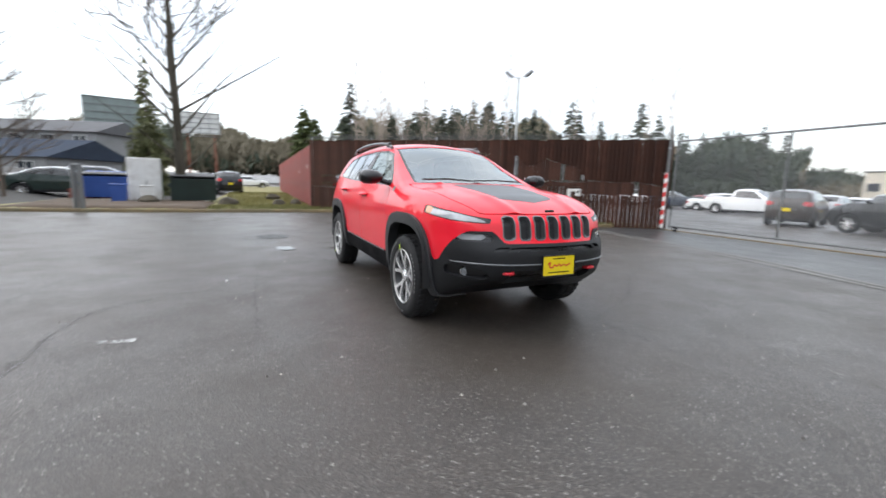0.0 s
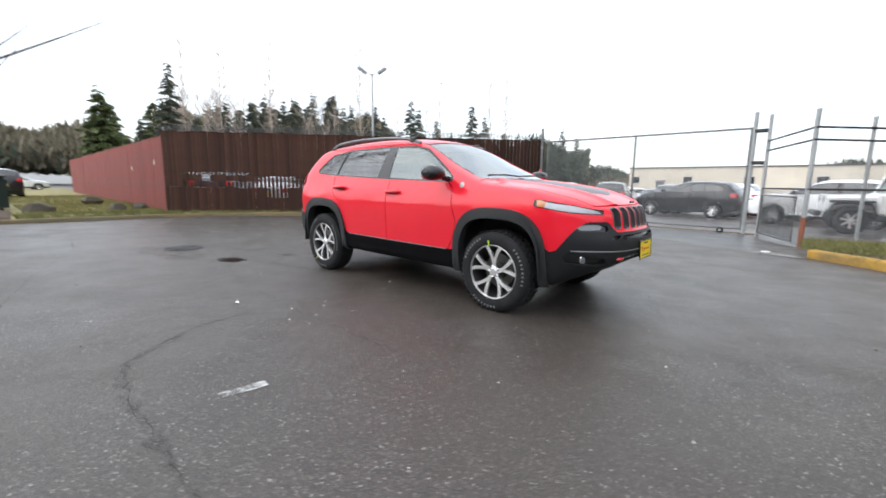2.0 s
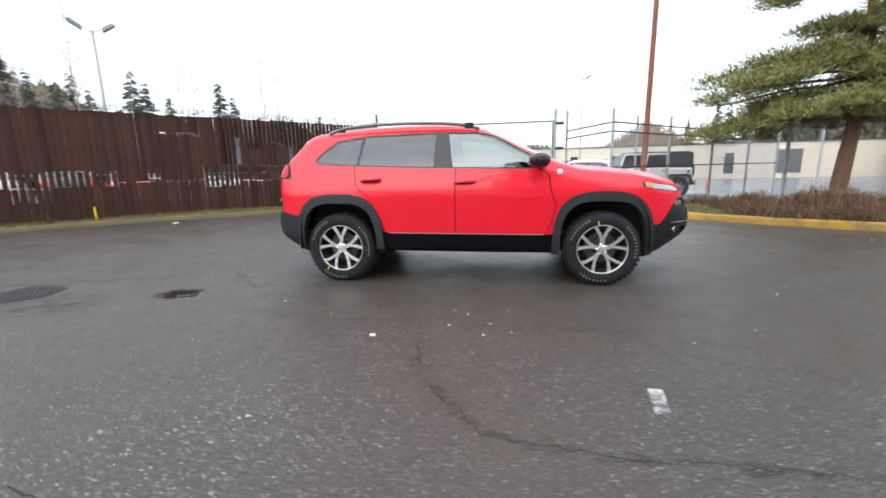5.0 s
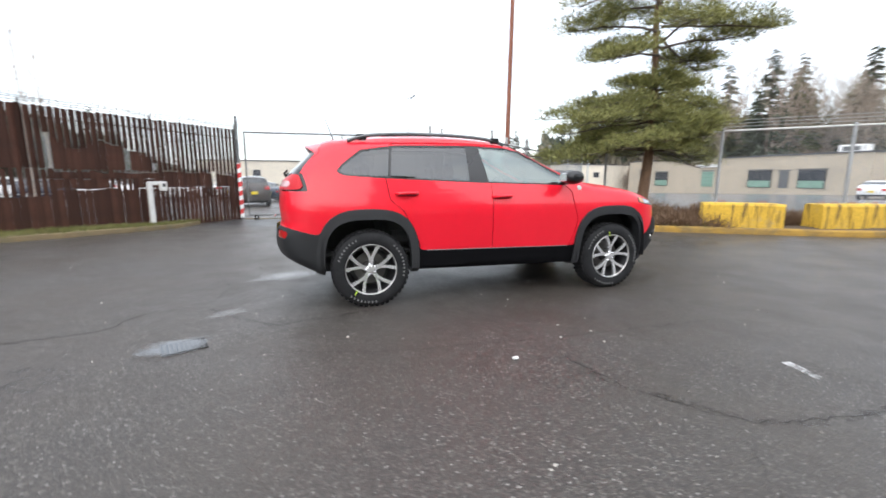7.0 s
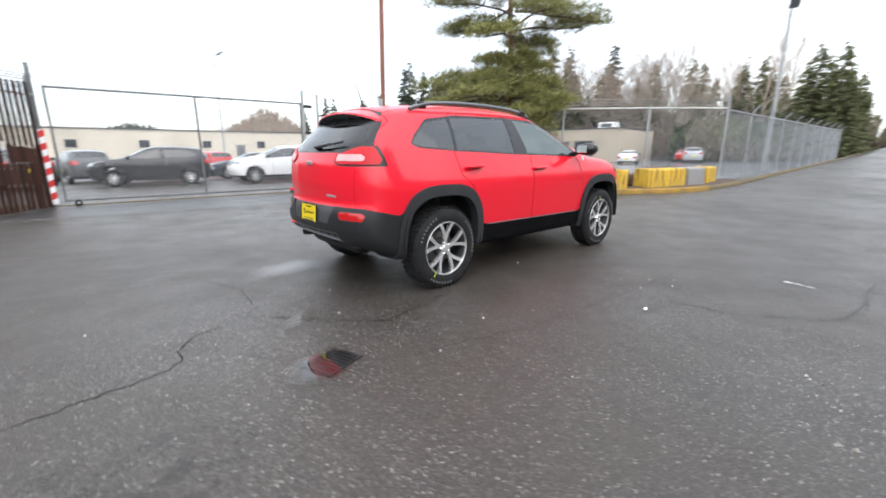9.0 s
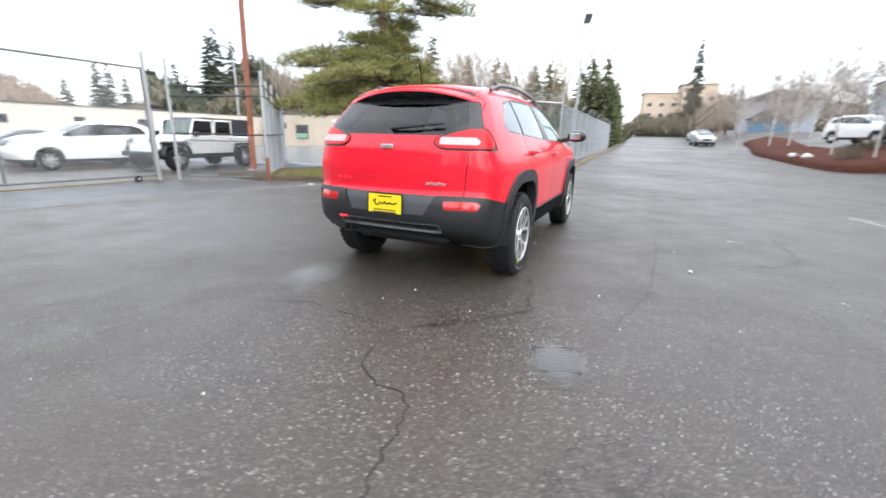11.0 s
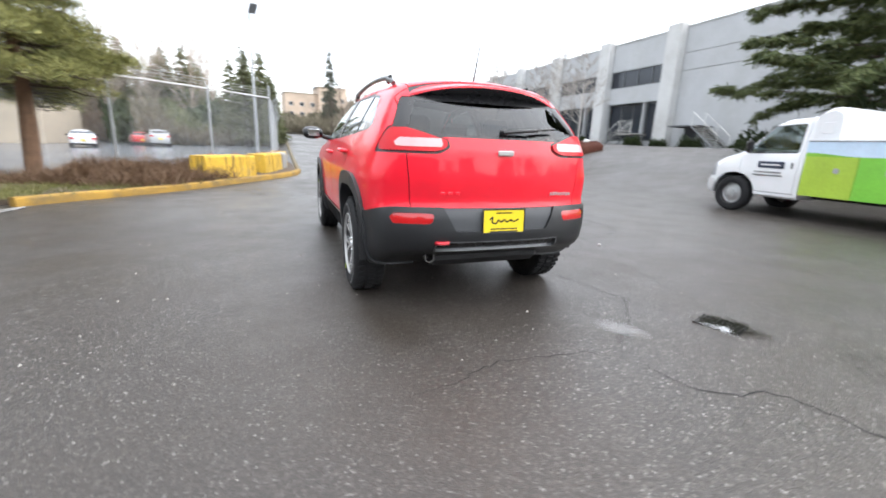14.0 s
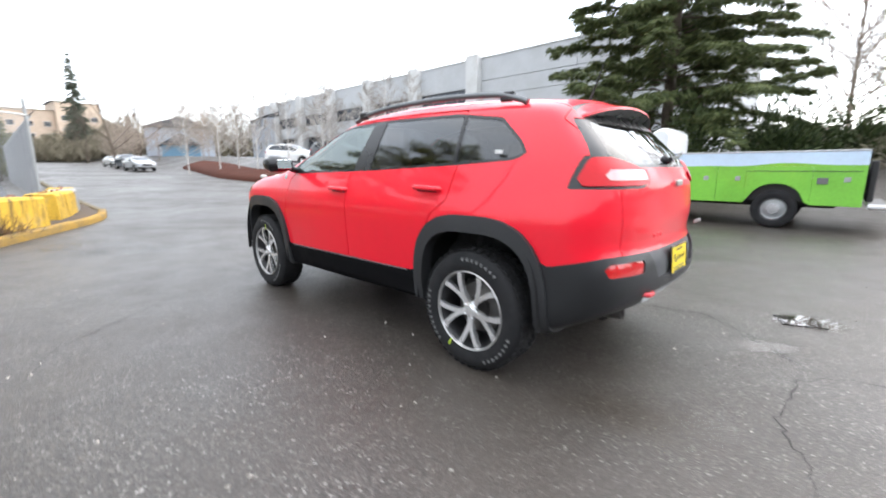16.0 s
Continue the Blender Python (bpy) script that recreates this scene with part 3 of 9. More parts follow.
M["car_red"] = plain("bright red car paint", (0.80, 0.012, 0.030), 0.34, var=0.04, scale=1.0, coat=0.6, spec=0.2)
M["clad"] = plain("dark grey textured plastic", (0.014, 0.015, 0.0165), 0.44, var=0.18, scale=4, bumps=0.15, bscale=300)
M["clad_flare"] = plain("grey textured plastic flare", (0.026, 0.027, 0.029), 0.5, var=0.22, scale=5, bumps=0.15, bscale=300)
M["clad_front"] = plain("black textured bumper plastic", (0.012, 0.0125, 0.014), 0.5, var=0.2, scale=4, bumps=0.15, bscale=300, spec=0.3)
M["clad_sill"] = plain("black sill plastic", (0.005, 0.005, 0.006), 0.75, var=0.2, scale=4, spec=0.08)
M["trim"] = plain("satin black trim", (0.010, 0.010, 0.011), 0.28, var=0.1)
M["grey_trim"] = plain("mineral grey trim", (0.16, 0.165, 0.17), 0.35, metal=0.6, var=0.05)
M["rubber"] = plain("black tyre rubber", (0.008, 0.008, 0.009), 0.85, var=0.25, scale=8, bumps=0.2, bscale=120)
M["alloy"] = plain("machined alloy", (0.93, 0.93, 0.93), 0.20, metal=0.8, var=0.12)
M["badge"] = plain("satin silver badge", (0.45, 0.44, 0.43), 0.35, metal=0.6, var=0.1)
M["lens_tail"] = plain("deep red tail lamp lens", (0.52, 0.006, 0.014), 0.35, var=0.10, coat=0.12, spec=0.25)
M["lens_pink"] = plain("clear strip behind a pink lens", (0.62, 0.36, 0.36), 0.2, var=0.14, scale=12, coat=0.25)
M["clad_lite"] = plain("mid grey textured plastic", (0.055, 0.058, 0.062), 0.5, var=0.12, scale=4)
M["rim_dark"] = plain("dark painted wheel pocket", (0.014, 0.014, 0.015), 0.4, var=0.1)
M["disc"] = plain("brake disc steel", (0.12, 0.115, 0.11), 0.4, metal=0.7, var=0.15)
M["chrome"] = plain("chrome", (0.8, 0.8, 0.8), 0.08, metal=1.0, var=0.03)
M["lens_red"] = plain("red lamp lens", (0.50, 0.012, 0.014), 0.12, var=0.06, coat=1.0)
M["lens_white"] = plain("clear lamp lens", (0.32, 0.33, 0.35), 0.1, var=0.3, scale=9, coat=1.0)
M["lens_smoke"] = plain("smoky lamp lens", (0.16, 0.17, 0.18), 0.1, var=0.2, coat=1.0)
M["lens_amber"] = plain("amber lamp lens", (0.50, 0.20, 0.08), 0.15, var=0.1, coat=1.0)
M["plate_yellow"] = plain("yellow dealer plate", (0.80, 0.60, 0.01), 0.45, var=0.05)
M["hook_red"] = plain("red tow hook", (0.60, 0.015, 0.03), 0.35, var=0.08, coat=0.5)
M["decal"] = plain("matt black hood decal", (0.035, 0.038, 0.042), 0.34, var=0.08, spec=0.8)
M["cloth"] = plain("dark seat cloth", (0.035, 0.035, 0.037), 0.9, var=0.15, scale=6)
M["headliner"] = plain("pale grey headliner cloth", (0.52, 0.51, 0.49), 0.9, var=0.08)
M["dash"] = plain("black dashboard plastic", (0.02, 0.02, 0.021), 0.6, var=0.1)
M["tape"] = plain("yellow-green tyre sticker", (0.45, 0.62, 0.05), 0.6, var=0.1)
M["letter"] = plain("raised white tyre lettering", (0.16, 0.16, 0.16), 0.7, var=0.3, scale=20)
M["glass_front"] = glassy("clear green-tinted car glass", (0.78, 0.94, 0.89), 0.42, f0=0.17, power=5.2)
M["glass_screen"] = glassy("windscreen glass under a wet film", (0.82, 0.93, 0.95), 0.55, f0=0.13, power=3.2)
M["glass_rear"] = glassy("dark rear glass", (0.9, 0.93, 0.95), 0.20, f0=0.045, power=4.6)
M["glass_dark"] = glassy("dark privacy glass", (0.9, 0.94, 0.97), 0.14, f0=0.085, power=3.6)


def red_suv_shape():
    W = curve([(-2.4, 0.64), (-2.2, 0.75), (-2.05, 0.815), (-1.85, 0.862), (-1.6, 0.885), (-1.35, 0.895), (-0.6, 0.90), (0.4, 0.90), (1.0, 0.893), (1.35, 0.89), (1.6, 0.875), (1.8, 0.845), (1.95, 0.80), (2.1, 0.73), (2.25, 0.62), (2.45, 0.40)], 0.12)
    S = curve([(0.1, 0.90), (0.3, 0.945), (0.5, 0.975), (0.7, 0.992), (0.90, 1.003), (0.97, 0.998), (1.02, 0.978), (1.10, 0.950), (1.18, 0.915), (1.25, 0.885), (1.35, 0.83), (1.45, 0.765), (1.55, 0.695), (1.65, 0.60), (1.8, 0.44), (2.6, 0.1)], 0.025)
    FZ = curve([(0.0, 2.0), (0.28, 2.12), (0.42, 2.25), (0.52, 2.325), (0.60, 2.345), (0.70, 2.34), (0.75, 2.315), (0.80, 2.285), (0.92, 2.265), (0.98, 2.225), (1.03, 2.14), (1.1, 1.95), (1.3, 1.5), (2.6, 1.3)], 0.03)
    RZ = curve([(0.0, -1.7), (0.30, -1.90), (0.42, -2.12), (0.50, -2.21), (0.60, -2.235), (0.72, -2.225), (0.775, -2.20), (0.80, -2.185), (0.95, -2.20), (1.12, -2.185), (1.22, -2.14), (1.30, -2.075), (1.5, -1.865), (1.56, -1.82), (1.7, -1.75), (2.6, -1.5)], 0.03)
    TX = curve([(-2.6, 1.52), (-1.95, 1.585), (-1.75, 1.615), (-1.46, 1.65), (-1.08, 1.678), (-0.7, 1.69), (-0.4, 1.688), (-0.1, 1.672), (0.1, 1.645), (0.25, 1.60), (0.4, 1.535), (0.65, 1.405), (0.95, 1.265), (1.12, 1.20), (1.35, 1.175), (1.6, 1.145), (1.85, 1.105), (2.05, 1.055), (2.2, 1.0), (2.4, 0.93), (2.7, 0.8)], 0.07)
    DX = curve([(-2.5, 0.17), (0.0, 0.17), (0.5, 0.16), (1.1, 0.07), (1.6, 0.06), (2.2, 0.10), (2.6, 0.12)], 0.1)
    BX = curve([(-2.4, 0.56), (-2.2, 0.50), (-2.05, 0.44), (-1.85, 0.345), (-1.7, 0.32), (-0.9, 0.335), (0.85, 0.315), (1.7, 0.28), (1.85, 0.31), (2.1, 0.43), (2.3, 0.50), (2.5, 0.56)], 0.05)

    def f(P):
        x, y, z = P[:, 0], np.abs(P[:, 1]), P[:, 2]
        side = y - W(x) * S(z)
        front = x - (FZ(z) - 0.26 * y ** 2 - 0.36 * y ** 4)
        rear = (RZ(z) + 0.10 * y ** 2 + 0.24 * y ** 4) - x
        top = z - (TX(x) - DX(x) * y ** 2)
        low = BX(x) - z
        r = smax(side, front * 0.8, 0.10)
        r = smax(r, rear * 0.85, 0.09)
        r = smax(r, top, 0.075)
        return smax(r, low, 0.05)

    return f


def seam(skin, faces, fn, w=0.004):
    """Cuts faces along fn = 0 with a narrow gap."""
    a, rest = skin.split(faces, lambda P, N: fn(P, N) - w)
    _, b = skin.split(rest, lambda P, N: fn(P, N) + w)
    return a, b


def wheel(parent, x, y, z, r=0.368, rim=0.242, w=0.235, side=1, style="split", name="wheel"):
    """A wheel whose outer face looks along side * y."""
    hub = new(name)
    hub.parent = parent
    hub.matrix_local = pose(x, y, z, -90 * side, 0, 0)
    h = w / 2
    g = Geo()
    g.lathe([(rim - 0.012, h - 0.03), (rim + 0.005, h - 0.006), (rim + 0.03, h + 0.004), (r - 0.055, h + 0.006), (r - 0.03, h - 0.004), (r - 0.012, h - 0.018), (r - 0.004, h - 0.04), (r, 0), (r - 0.004, 0.04 - h), (r - 0.012, 0.018 - h), (r - 0.05, -h), (rim, -h)], 56)
    tyre = g.ob("tyre", M["rubber"], hub)
    if style == "split":
        g = Geo()
        for k in range(44):
            a = 2 * PI * k / 44
            for zz, t in ((h - 0.045, 0.2), (0.0, -0.15), (0.045 - h, 0.2)):
                g.box((0, 0, 0), (0.011, 0.034, 0.052), 0.003, pose(0, 0, 0, 0, 0, math.degrees(a + (0.5 if zz == 0 else 0) * 2 * PI / 44)) @ pose(r + 0.001, 0, zz, math.degrees(t), 0, 0))
        tagged(g.ob("tread", M["rubber"], tyre, "chunky black tread blocks"), kind="stuff")
        for k in range(56):
            if k % 18 == 0:
                g = Geo()
            if (k // 9) % 2 == 0 and k % 9 != 8:
                m = pose(0, 0, 0, 0, 0, 360 * k / 56) @ pose(r - 0.052, 0, h + 0.006)
                g.box((0, 0, 0), (0.021, 0.011, 0.003), 0, m)
                g.box((0, 0.006, 0), (0.006, 0.014, 0.003), 0, m)
            if k % 18 == 8 or k == 55:
                g.ob("tyre_lettering", M["letter"], tyre, "raised white tyre lettering", 0)
    g = Geo()
    g.lathe([(rim - 0.004, h - 0.012), (rim - 0.014, h - 0.03), (rim - 0.03, h - 0.07), (rim - 0.045, -h * 0.6), (0.0, -h * 0.62)], 48)
    g.ob("rim_barrel", M["rim_dark"], hub, "dark painted inner rim")
    Geo().lathe([(rim + 0.005, h - 0.004), (rim, h + 0.002), (rim - 0.006, h - 0.003), (rim - 0.008, h - 0.03)], 56).ob("rim_lip", M["badge"] if style == "split" else M["rim_dark"], hub, "grey machined rim lip" if style == "split" else "dark rim lip")
    Geo().lathe([(0.155, -0.02), (0.155, 0.0), (0.08, 0.0), (0.07, 0.02), (0.0, 0.02)], 40).ob("brake_disc", M["disc"], hub, "steel brake disc")
    if style == "steel":
        Geo().lathe([(rim - 0.01, h - 0.05), (rim - 0.05, h - 0.075), (0.12, h - 0.05), (0.10, h - 0.02), (0.055, h - 0.015), (0.05, h + 0.01), (0.0, h + 0.012)], 36).ob("steel_disc", M["galv"], hub, "plain steel wheel disc")
        for k in range(8):
            a = 2 * PI * k / 8
            Geo().lathe([(0.013, 0), (0.013, 0.018), (0.007, 0.022), (0, 0.022)], 6, pose(0.085 * math.cos(a), 0.085 * math.sin(a), h - 0.022)).ob("lug_nut", M["chrome"], hub)
        return hub
    spokes = 5 if style == "split" else (7 if style == "multi" else 5)
    for k in range(spokes):
        g = Geo()
        a0 = 2 * PI * k / spokes + PI / 2
        if style == "split":
            lines = [[(0.04, 0.0, 0.021), (0.09, 0.0, 0.019), (0.120, 0.0, 0.022)]] + [[(0.09, s * 0.06, 0.014), (0.14, s * 0.155, 0.0145), (0.19, s * 0.235, 0.0155), (rim - 0.006, s * 0.300, 0.0205)] for s in (-1, 1)]
        else:
            lines = [[(0.045, 0.0, 0.03), (0.13, 0.0, 0.026), (rim - 0.008, 0.0, 0.034)]]
        for pts in lines:
            L, R, zs = [], [], []
            for r0, da, hw in pts:
                a = a0 + da
                c = Vector((r0 * math.cos(a), r0 * math.sin(a), 0))
                t = Vector((-math.sin(a), math.cos(a), 0)) * hw
                L.append(c + t)
                R.append(c - t)
                zs.append(h - 0.034 + 0.022 * min(1, r0 / 0.2))
            vs = [(*p[:2], q) for p, q in zip(L, zs)] + [(*p[:2], q) for p, q in zip(R, zs)] + [(*p[:2], q - 0.03) for p, q in zip(L, zs)] + [(*p[:2], q - 0.03) for p, q in zip(R, zs)]
            n = len(pts)
            fs = []
            for i in range(n - 1):
                fs += [(i, i + 1, n + i + 1, n + i)[::-1], (i, i + 1, 2 * n + i + 1, 2 * n + i), (n + i, n + i + 1, 3 * n + i + 1, 3 * n + i)[::-1]]
            g.add(vs, fs)
        g.ob("spoke", M["alloy"], hub, "machined alloy spoke" if k == 0 else "", 30)
    Geo().lathe([(0.050, h - 0.04), (0.047, h - 0.026), (0.034, h - 0.022), (0.03, h - 0.016), (0.0, h - 0.015)], 28).ob("hub_cap", M["alloy"], hub, "alloy hub cap")
    for k in range(5):
        a = 2 * PI * (k + 0.5) / 5
        Geo().lathe([(0.011, 0), (0.011, 0.012), (0.006, 0.016), (0, 0.016)], 6, pose(0.05 * math.cos(a), 0.05 * math.sin(a), h - 0.034)).ob("lug_nut", M["chrome"], hub)
    return hub


def build_red_suv():
    car = empty("suv", pose(0, 0, 0), "bright red compact off-road suv with grey plastic cladding, parked", "car")
    f = red_suv_shape()
    sk = Skin(f, -2.5, 2.6, (0.0, 0.82))
    F = sk.faces
    X, Y, Z = (lambda P: P[:, 0]), (lambda P: P[:, 1]), (lambda P: P[:, 2])
    HX, HZ = 1.35, 0.368
    # wheel openings
    well = lambda P, N: np.minimum(np.maximum(arch(P, HX, HZ, 0.408, 0.480, 3.2), arch(P, -HX - 0.01, HZ, 0.408, 0.480, 3.2)), P[:, 1] - 0.55)
    _, F = sk.split(F, well)
    side_front = curve([(1.6, 0.55), (1.78, 0.585), (1.90, 0.615), (2.03, 0.80), (2.09, 0.852), (2.6, 0.857)])
    mid_front = curve([(0.0, 0.762), (0.43, 0.762), (0.52, 0.90), (1.0, 0.92)])
    top_rear = curve([(-2.5, 0.772), (-2.08, 0.772), (-1.85, 0.715), (-1.6, 0.68)])

    def clad(P, N):
        x, y, z = P[:, 0], P[:, 1], P[:, 2]
        out = np.maximum(arch(P, HX, HZ, 0.482, 0.572, 3.0), arch(P, -HX - 0.01, HZ, 0.484, 0.575, 3.0))
        out = np.maximum(out, np.minimum(0.525 - 0.012 * x - z, 1.8 - np.abs(x)))
        front = np.minimum(np.minimum(side_front(x), mid_front(y)) - z, x - 1.6)
        rear = np.minimum(top_rear(x) - z, -1.6 - x)
        return np.maximum(out, np.maximum(front, rear))

    C, F = sk.split(F, clad)
    # cladding pieces
    fl_f, C = sk.split(C, lambda P, N: np.minimum(arch(P, HX, HZ, 0.482, 0.572, 3.0), P[:, 1] - 0.5))
    fl_r, C = sk.split(C, lambda P, N: np.minimum(arch(P, -HX - 0.01, HZ, 0.484, 0.575, 3.0), P[:, 1] - 0.5))
    bum_f, C = sk.split(C, lambda P, N: P[:, 0] - 1.45)
    bum_r, sill = sk.split(C, lambda P, N: -1.45 - P[:, 0])
    for s in (1, -1):
        sk.solid(fl_f, 0.026, 0.09, s).ob("wheel_arch_flare", M["clad_flare"], car, "dark grey plastic wheel arch flare")
        sk.solid(fl_r, 0.026, 0.09, s).ob("wheel_arch_flare", M["clad_flare"], car, "dark grey plastic wheel arch flare")
        up, lo = sk.split(sill, lambda P, N: P[:, 2] - 0.475)
        so = sk.solid(up, 0.012, 0.05, s).ob("sill_cladding", M["clad_sill"], car, "black plastic sill cladding")
        # a thin grey tube stands in for the wet highlight along the sill
        line = []
        for k in range(25):
            x = -0.80 + 1.58 * k / 24
            z = 0.523 - 0.012 * x
            a, b2 = 0.6, 1.1
            for _ in range(24):
                h = (a + b2) / 2
                a, b2 = (a, h) if f(np.array([[x, h, z]]))[0] > 0 else (h, b2)
            line.append((x, s * (a + 0.012), z))
        Geo().tube(line, 0.0045, 6).ob("sill_edge", M["grey_trim"], so, "thin grey strip standing in for the wet highlight on the sill")
        sk.solid(lo, 0.004, 0.05, s).ob("sill_step", M["clad_sill"], so, "black lower sill")
    # front bumper with lamp pockets, grey trim line and lower intake
    drl = lambda P, N: np.minimum(np.minimum(P[:, 2] - 0.772, 0.842 - P[:, 2] - np.maximum(0.60 - P[:, 1], 0) * 0.3), np.minimum(P[:, 1] - 0.50, P[:, 0] - 2.02))
    fog = lambda P, N: np.minimum(np.minimum(P[:, 2] - 0.50 - np.maximum(P[:, 1] - 0.66, 0) * 0.15, 0.592 - P[:, 2] - np.maximum(0.70 - P[:, 1], 0) * 0.25), np.minimum(P[:, 1] - 0.545, P[:, 0] - 1.95))
    intake = lambda P, N: np.minimum(np.minimum(P[:, 2] - 0.45, 0.57 - P[:, 2]), np.minimum(0.40 - P[:, 1], P[:, 0] - 2.0))
    mouth = lambda P, N: np.minimum(np.minimum(P[:, 2] - 0.705, 0.738 - P[:, 2]), np.minimum(0.52 - P[:, 1], P[:, 0] - 2.0))
    d1, bum_f = sk.split(bum_f, drl)
    f1, bum_f = sk.split(bum_f, fog)
    i1, bum_f = sk.split(bum_f, intake)
    m1, bum_f = sk.split(bum_f, mouth)
    fb = sk.solid(bum_f, 0.010, 0.05).ob("front_bumper", M["clad_front"], car, "dark grey plastic front bumper")
    pts = []
    for k in range(41):
        y = -0.76 + 1.52 * k / 40
        z = 0.612 + max(abs(y) - 0.4, 0) * 0.02
        a, b2 = 1.4, 2.6
        for _ in range(30):
            h = (a + b2) / 2
            a, b2 = (a, h) if f(np.array([[h, y, z]]))[0] > 0 else (h, b2)
        pts.append((a + 0.012, y, z))
    Geo().tube(pts, 0.007, 6).ob("trim_strip", M["grey_trim"], fb, "satin grey trim strip across the bumper")
    sk.solid(i1, -0.03, 0.01).ob("lower_intake", M["trim"], fb, "black lower air intake")
    sk.solid(m1, -0.02, 0.01).ob("bumper_slot", M["trim"], fb, "black slot in the bumper")
    for s in (1, -1):
        h = sk.solid(d1, -0.006, 0.03, s).ob("running_lamp", M["trim"], fb, "black lamp housing with a clear lens")
        lens, _ = sk.split(d1, lambda P, N: np.minimum(np.minimum(P[:, 2] - 0.785, 0.83 - P[:, 2]), np.minimum(P[:, 1] - 0.545, 0.72 - P[:, 1])))
        sk.solid(lens, 0.0, 0.02, s).ob("lens", M["lens_smoke"], h, "smoky lamp lens")
        sk.solid(f1, -0.022, 0.01, s).ob("fog_lamp_recess", M["trim"], fb, "black fog lamp recess")
        lamp = new("fog_lamp")
        lamp.parent = car
        lamp.matrix_local = pose(2.085, s * 0.665, 0.545, 0, 90, 30 * s)
        Geo().lathe([(0.040, -0.04), (0.042, 0.0), (0.036, 0.004), (0.033, -0.006)], 24).ob("bezel", M["chrome"], lamp, "chrome lamp bezel")
        Geo().lathe([(0.034, -0.006), (0.02, 0.004), (0, 0.006)], 24).ob("lens", M["lens_smoke"], lamp)
    # rear bumper
    refl = lambda P, N: np.minimum(np.minimum(P[:, 2] - 0.672, 0.738 - P[:, 2]), np.minimum(np.minimum(P[:, 1] - 0.485 + (P[:, 2] - 0.70) * 0.3, 0.745 - P[:, 1]), -1.95 - P[:, 0]))
    grey = lambda P, N: np.minimum(np.minimum(P[:, 2] - 0.622, 0.80 - P[:, 2]), np.minimum(0.335 + (P[:, 2] - 0.62) * 0.55 - P[:, 1], -2.0 - P[:, 0]))
    lowin = lambda P, N: np.minimum(np.minimum(P[:, 2] - 0.485, 0.558 - P[:, 2]), np.minimum(0.47 - P[:, 1], -2.0 - P[:, 0]))
    r1, bum_r = sk.split(bum_r, refl)
    g1, bum_r = sk.split(bum_r, grey)
    l1, bum_r = sk.split(bum_r, lowin)
    rb = sk.solid(bum_r, 0.012, 0.05).ob("rear_bumper", M["clad"], car, "dark grey plastic rear bumper")
    sk.solid(g1, -0.004, 0.02).ob("plate_recess", M["clad_lite"], rb, "lighter grey plate recess")
    l_in, l_edge = sk.split(l1, lambda P, N: lowin(P, N) - 0.007)
    sk.solid(l_edge, 0.014, 0.02).ob("insert_border", M["grey_trim"], rb, "glossy grey border of the insert")
    sk.solid(l_in, -0.006, 0.02).ob("lower_insert", M["trim"], rb, "black lower bumper insert")
    for s in (1, -1):
        sk.solid(r1, 0.006, 0.02, s).ob("reflector", M["lens_red"], rb, "red bumper reflector")
    # glass
    DLO = [(-1.645, 1.283), (-1.56, 1.252), (-1.15, 1.226), (-0.35, 1.192), (0.66, 1.164), (0.80, 1.170), (0.83, 1.195), (0.70, 1.288), (0.30, 1.515), (0.12, 1.552), (-0.31, 1.567), (-1.03, 1.553), (-1.40, 1.503), (-1.585, 1.36)]
    side_dlo = lambda P, N: np.minimum(convex(P[:, 0], P[:, 2], DLO), P[:, 1] - 0.45)
    G1, F = sk.split(F, side_dlo)
    bpil = lambda P, N: np.minimum(P[:, 0] + 0.335 - (P[:, 2] - 1.19) * 0.04, -0.125 - (P[:, 2] - 1.17) * 0.16 - P[:, 0])
    cpil = lambda P, N: 0.017 - np.abs(P[:, 0] + 1.145 - (P[:, 2] - 1.22) * 0.13)
    edge = lambda P, N: convex(P[:, 0], P[:, 2], DLO) - 0.016
    panes, trim = sk.split(G1, edge)
    b1, panes = sk.split(panes, bpil)
    c1, panes = sk.split(panes, cpil)
    fr_pane, back = sk.split(panes, lambda P, N: P[:, 0] + 0.22)
    re_pane, qu_pane = sk.split(back, lambda P, N: P[:, 0] + 1.14)
    for s in (1, -1):
        sk.solid(trim + b1 + c1, -0.002, 0.03, s).ob("window_trim", M["trim"], car, "black window surround and pillars")
        for nm, fs, mt in (("front_window", fr_pane, "glass_front"), ("rear_window", re_pane, "glass_dark"), ("quarter_window", qu_pane, "glass_dark")):
            o = sk.solid(fs, -0.006, 0.004, s).ob(nm, M[mt], car, "tinted side glass" if mt == "glass_dark" else "lightly tinted side glass")
            o.visible_shadow = False
    shield = lambda P, N: np.minimum(np.minimum(1.125 - 0.20 * P[:, 1] ** 2 - P[:, 0], P[:, 0] - 0.20 + 0.05 * P[:, 1] ** 2), np.minimum(0.552 + (P[:, 0] - 0.2) * 0.135 - P[:, 1], P[:, 2] - 1.1))
    w1, F = sk.split(F, shield)
    w_in, w_edge = sk.split(w1, lambda P, N: shield(P, N) - 0.03)
    o = sk.solid(w_in, -0.004, 0.004).ob("windscreen", M["glass_screen"], car, "windscreen mirroring the pale sky")
    o.visible_shadow = False
    sk.solid(w_edge, -0.005, 0.02).ob("windscreen_surround", M["trim"], car, "black windscreen border")
    wrap = lambda P: -1.895 - P[:, 0] - (P[:, 2] - 1.13) * 0.3
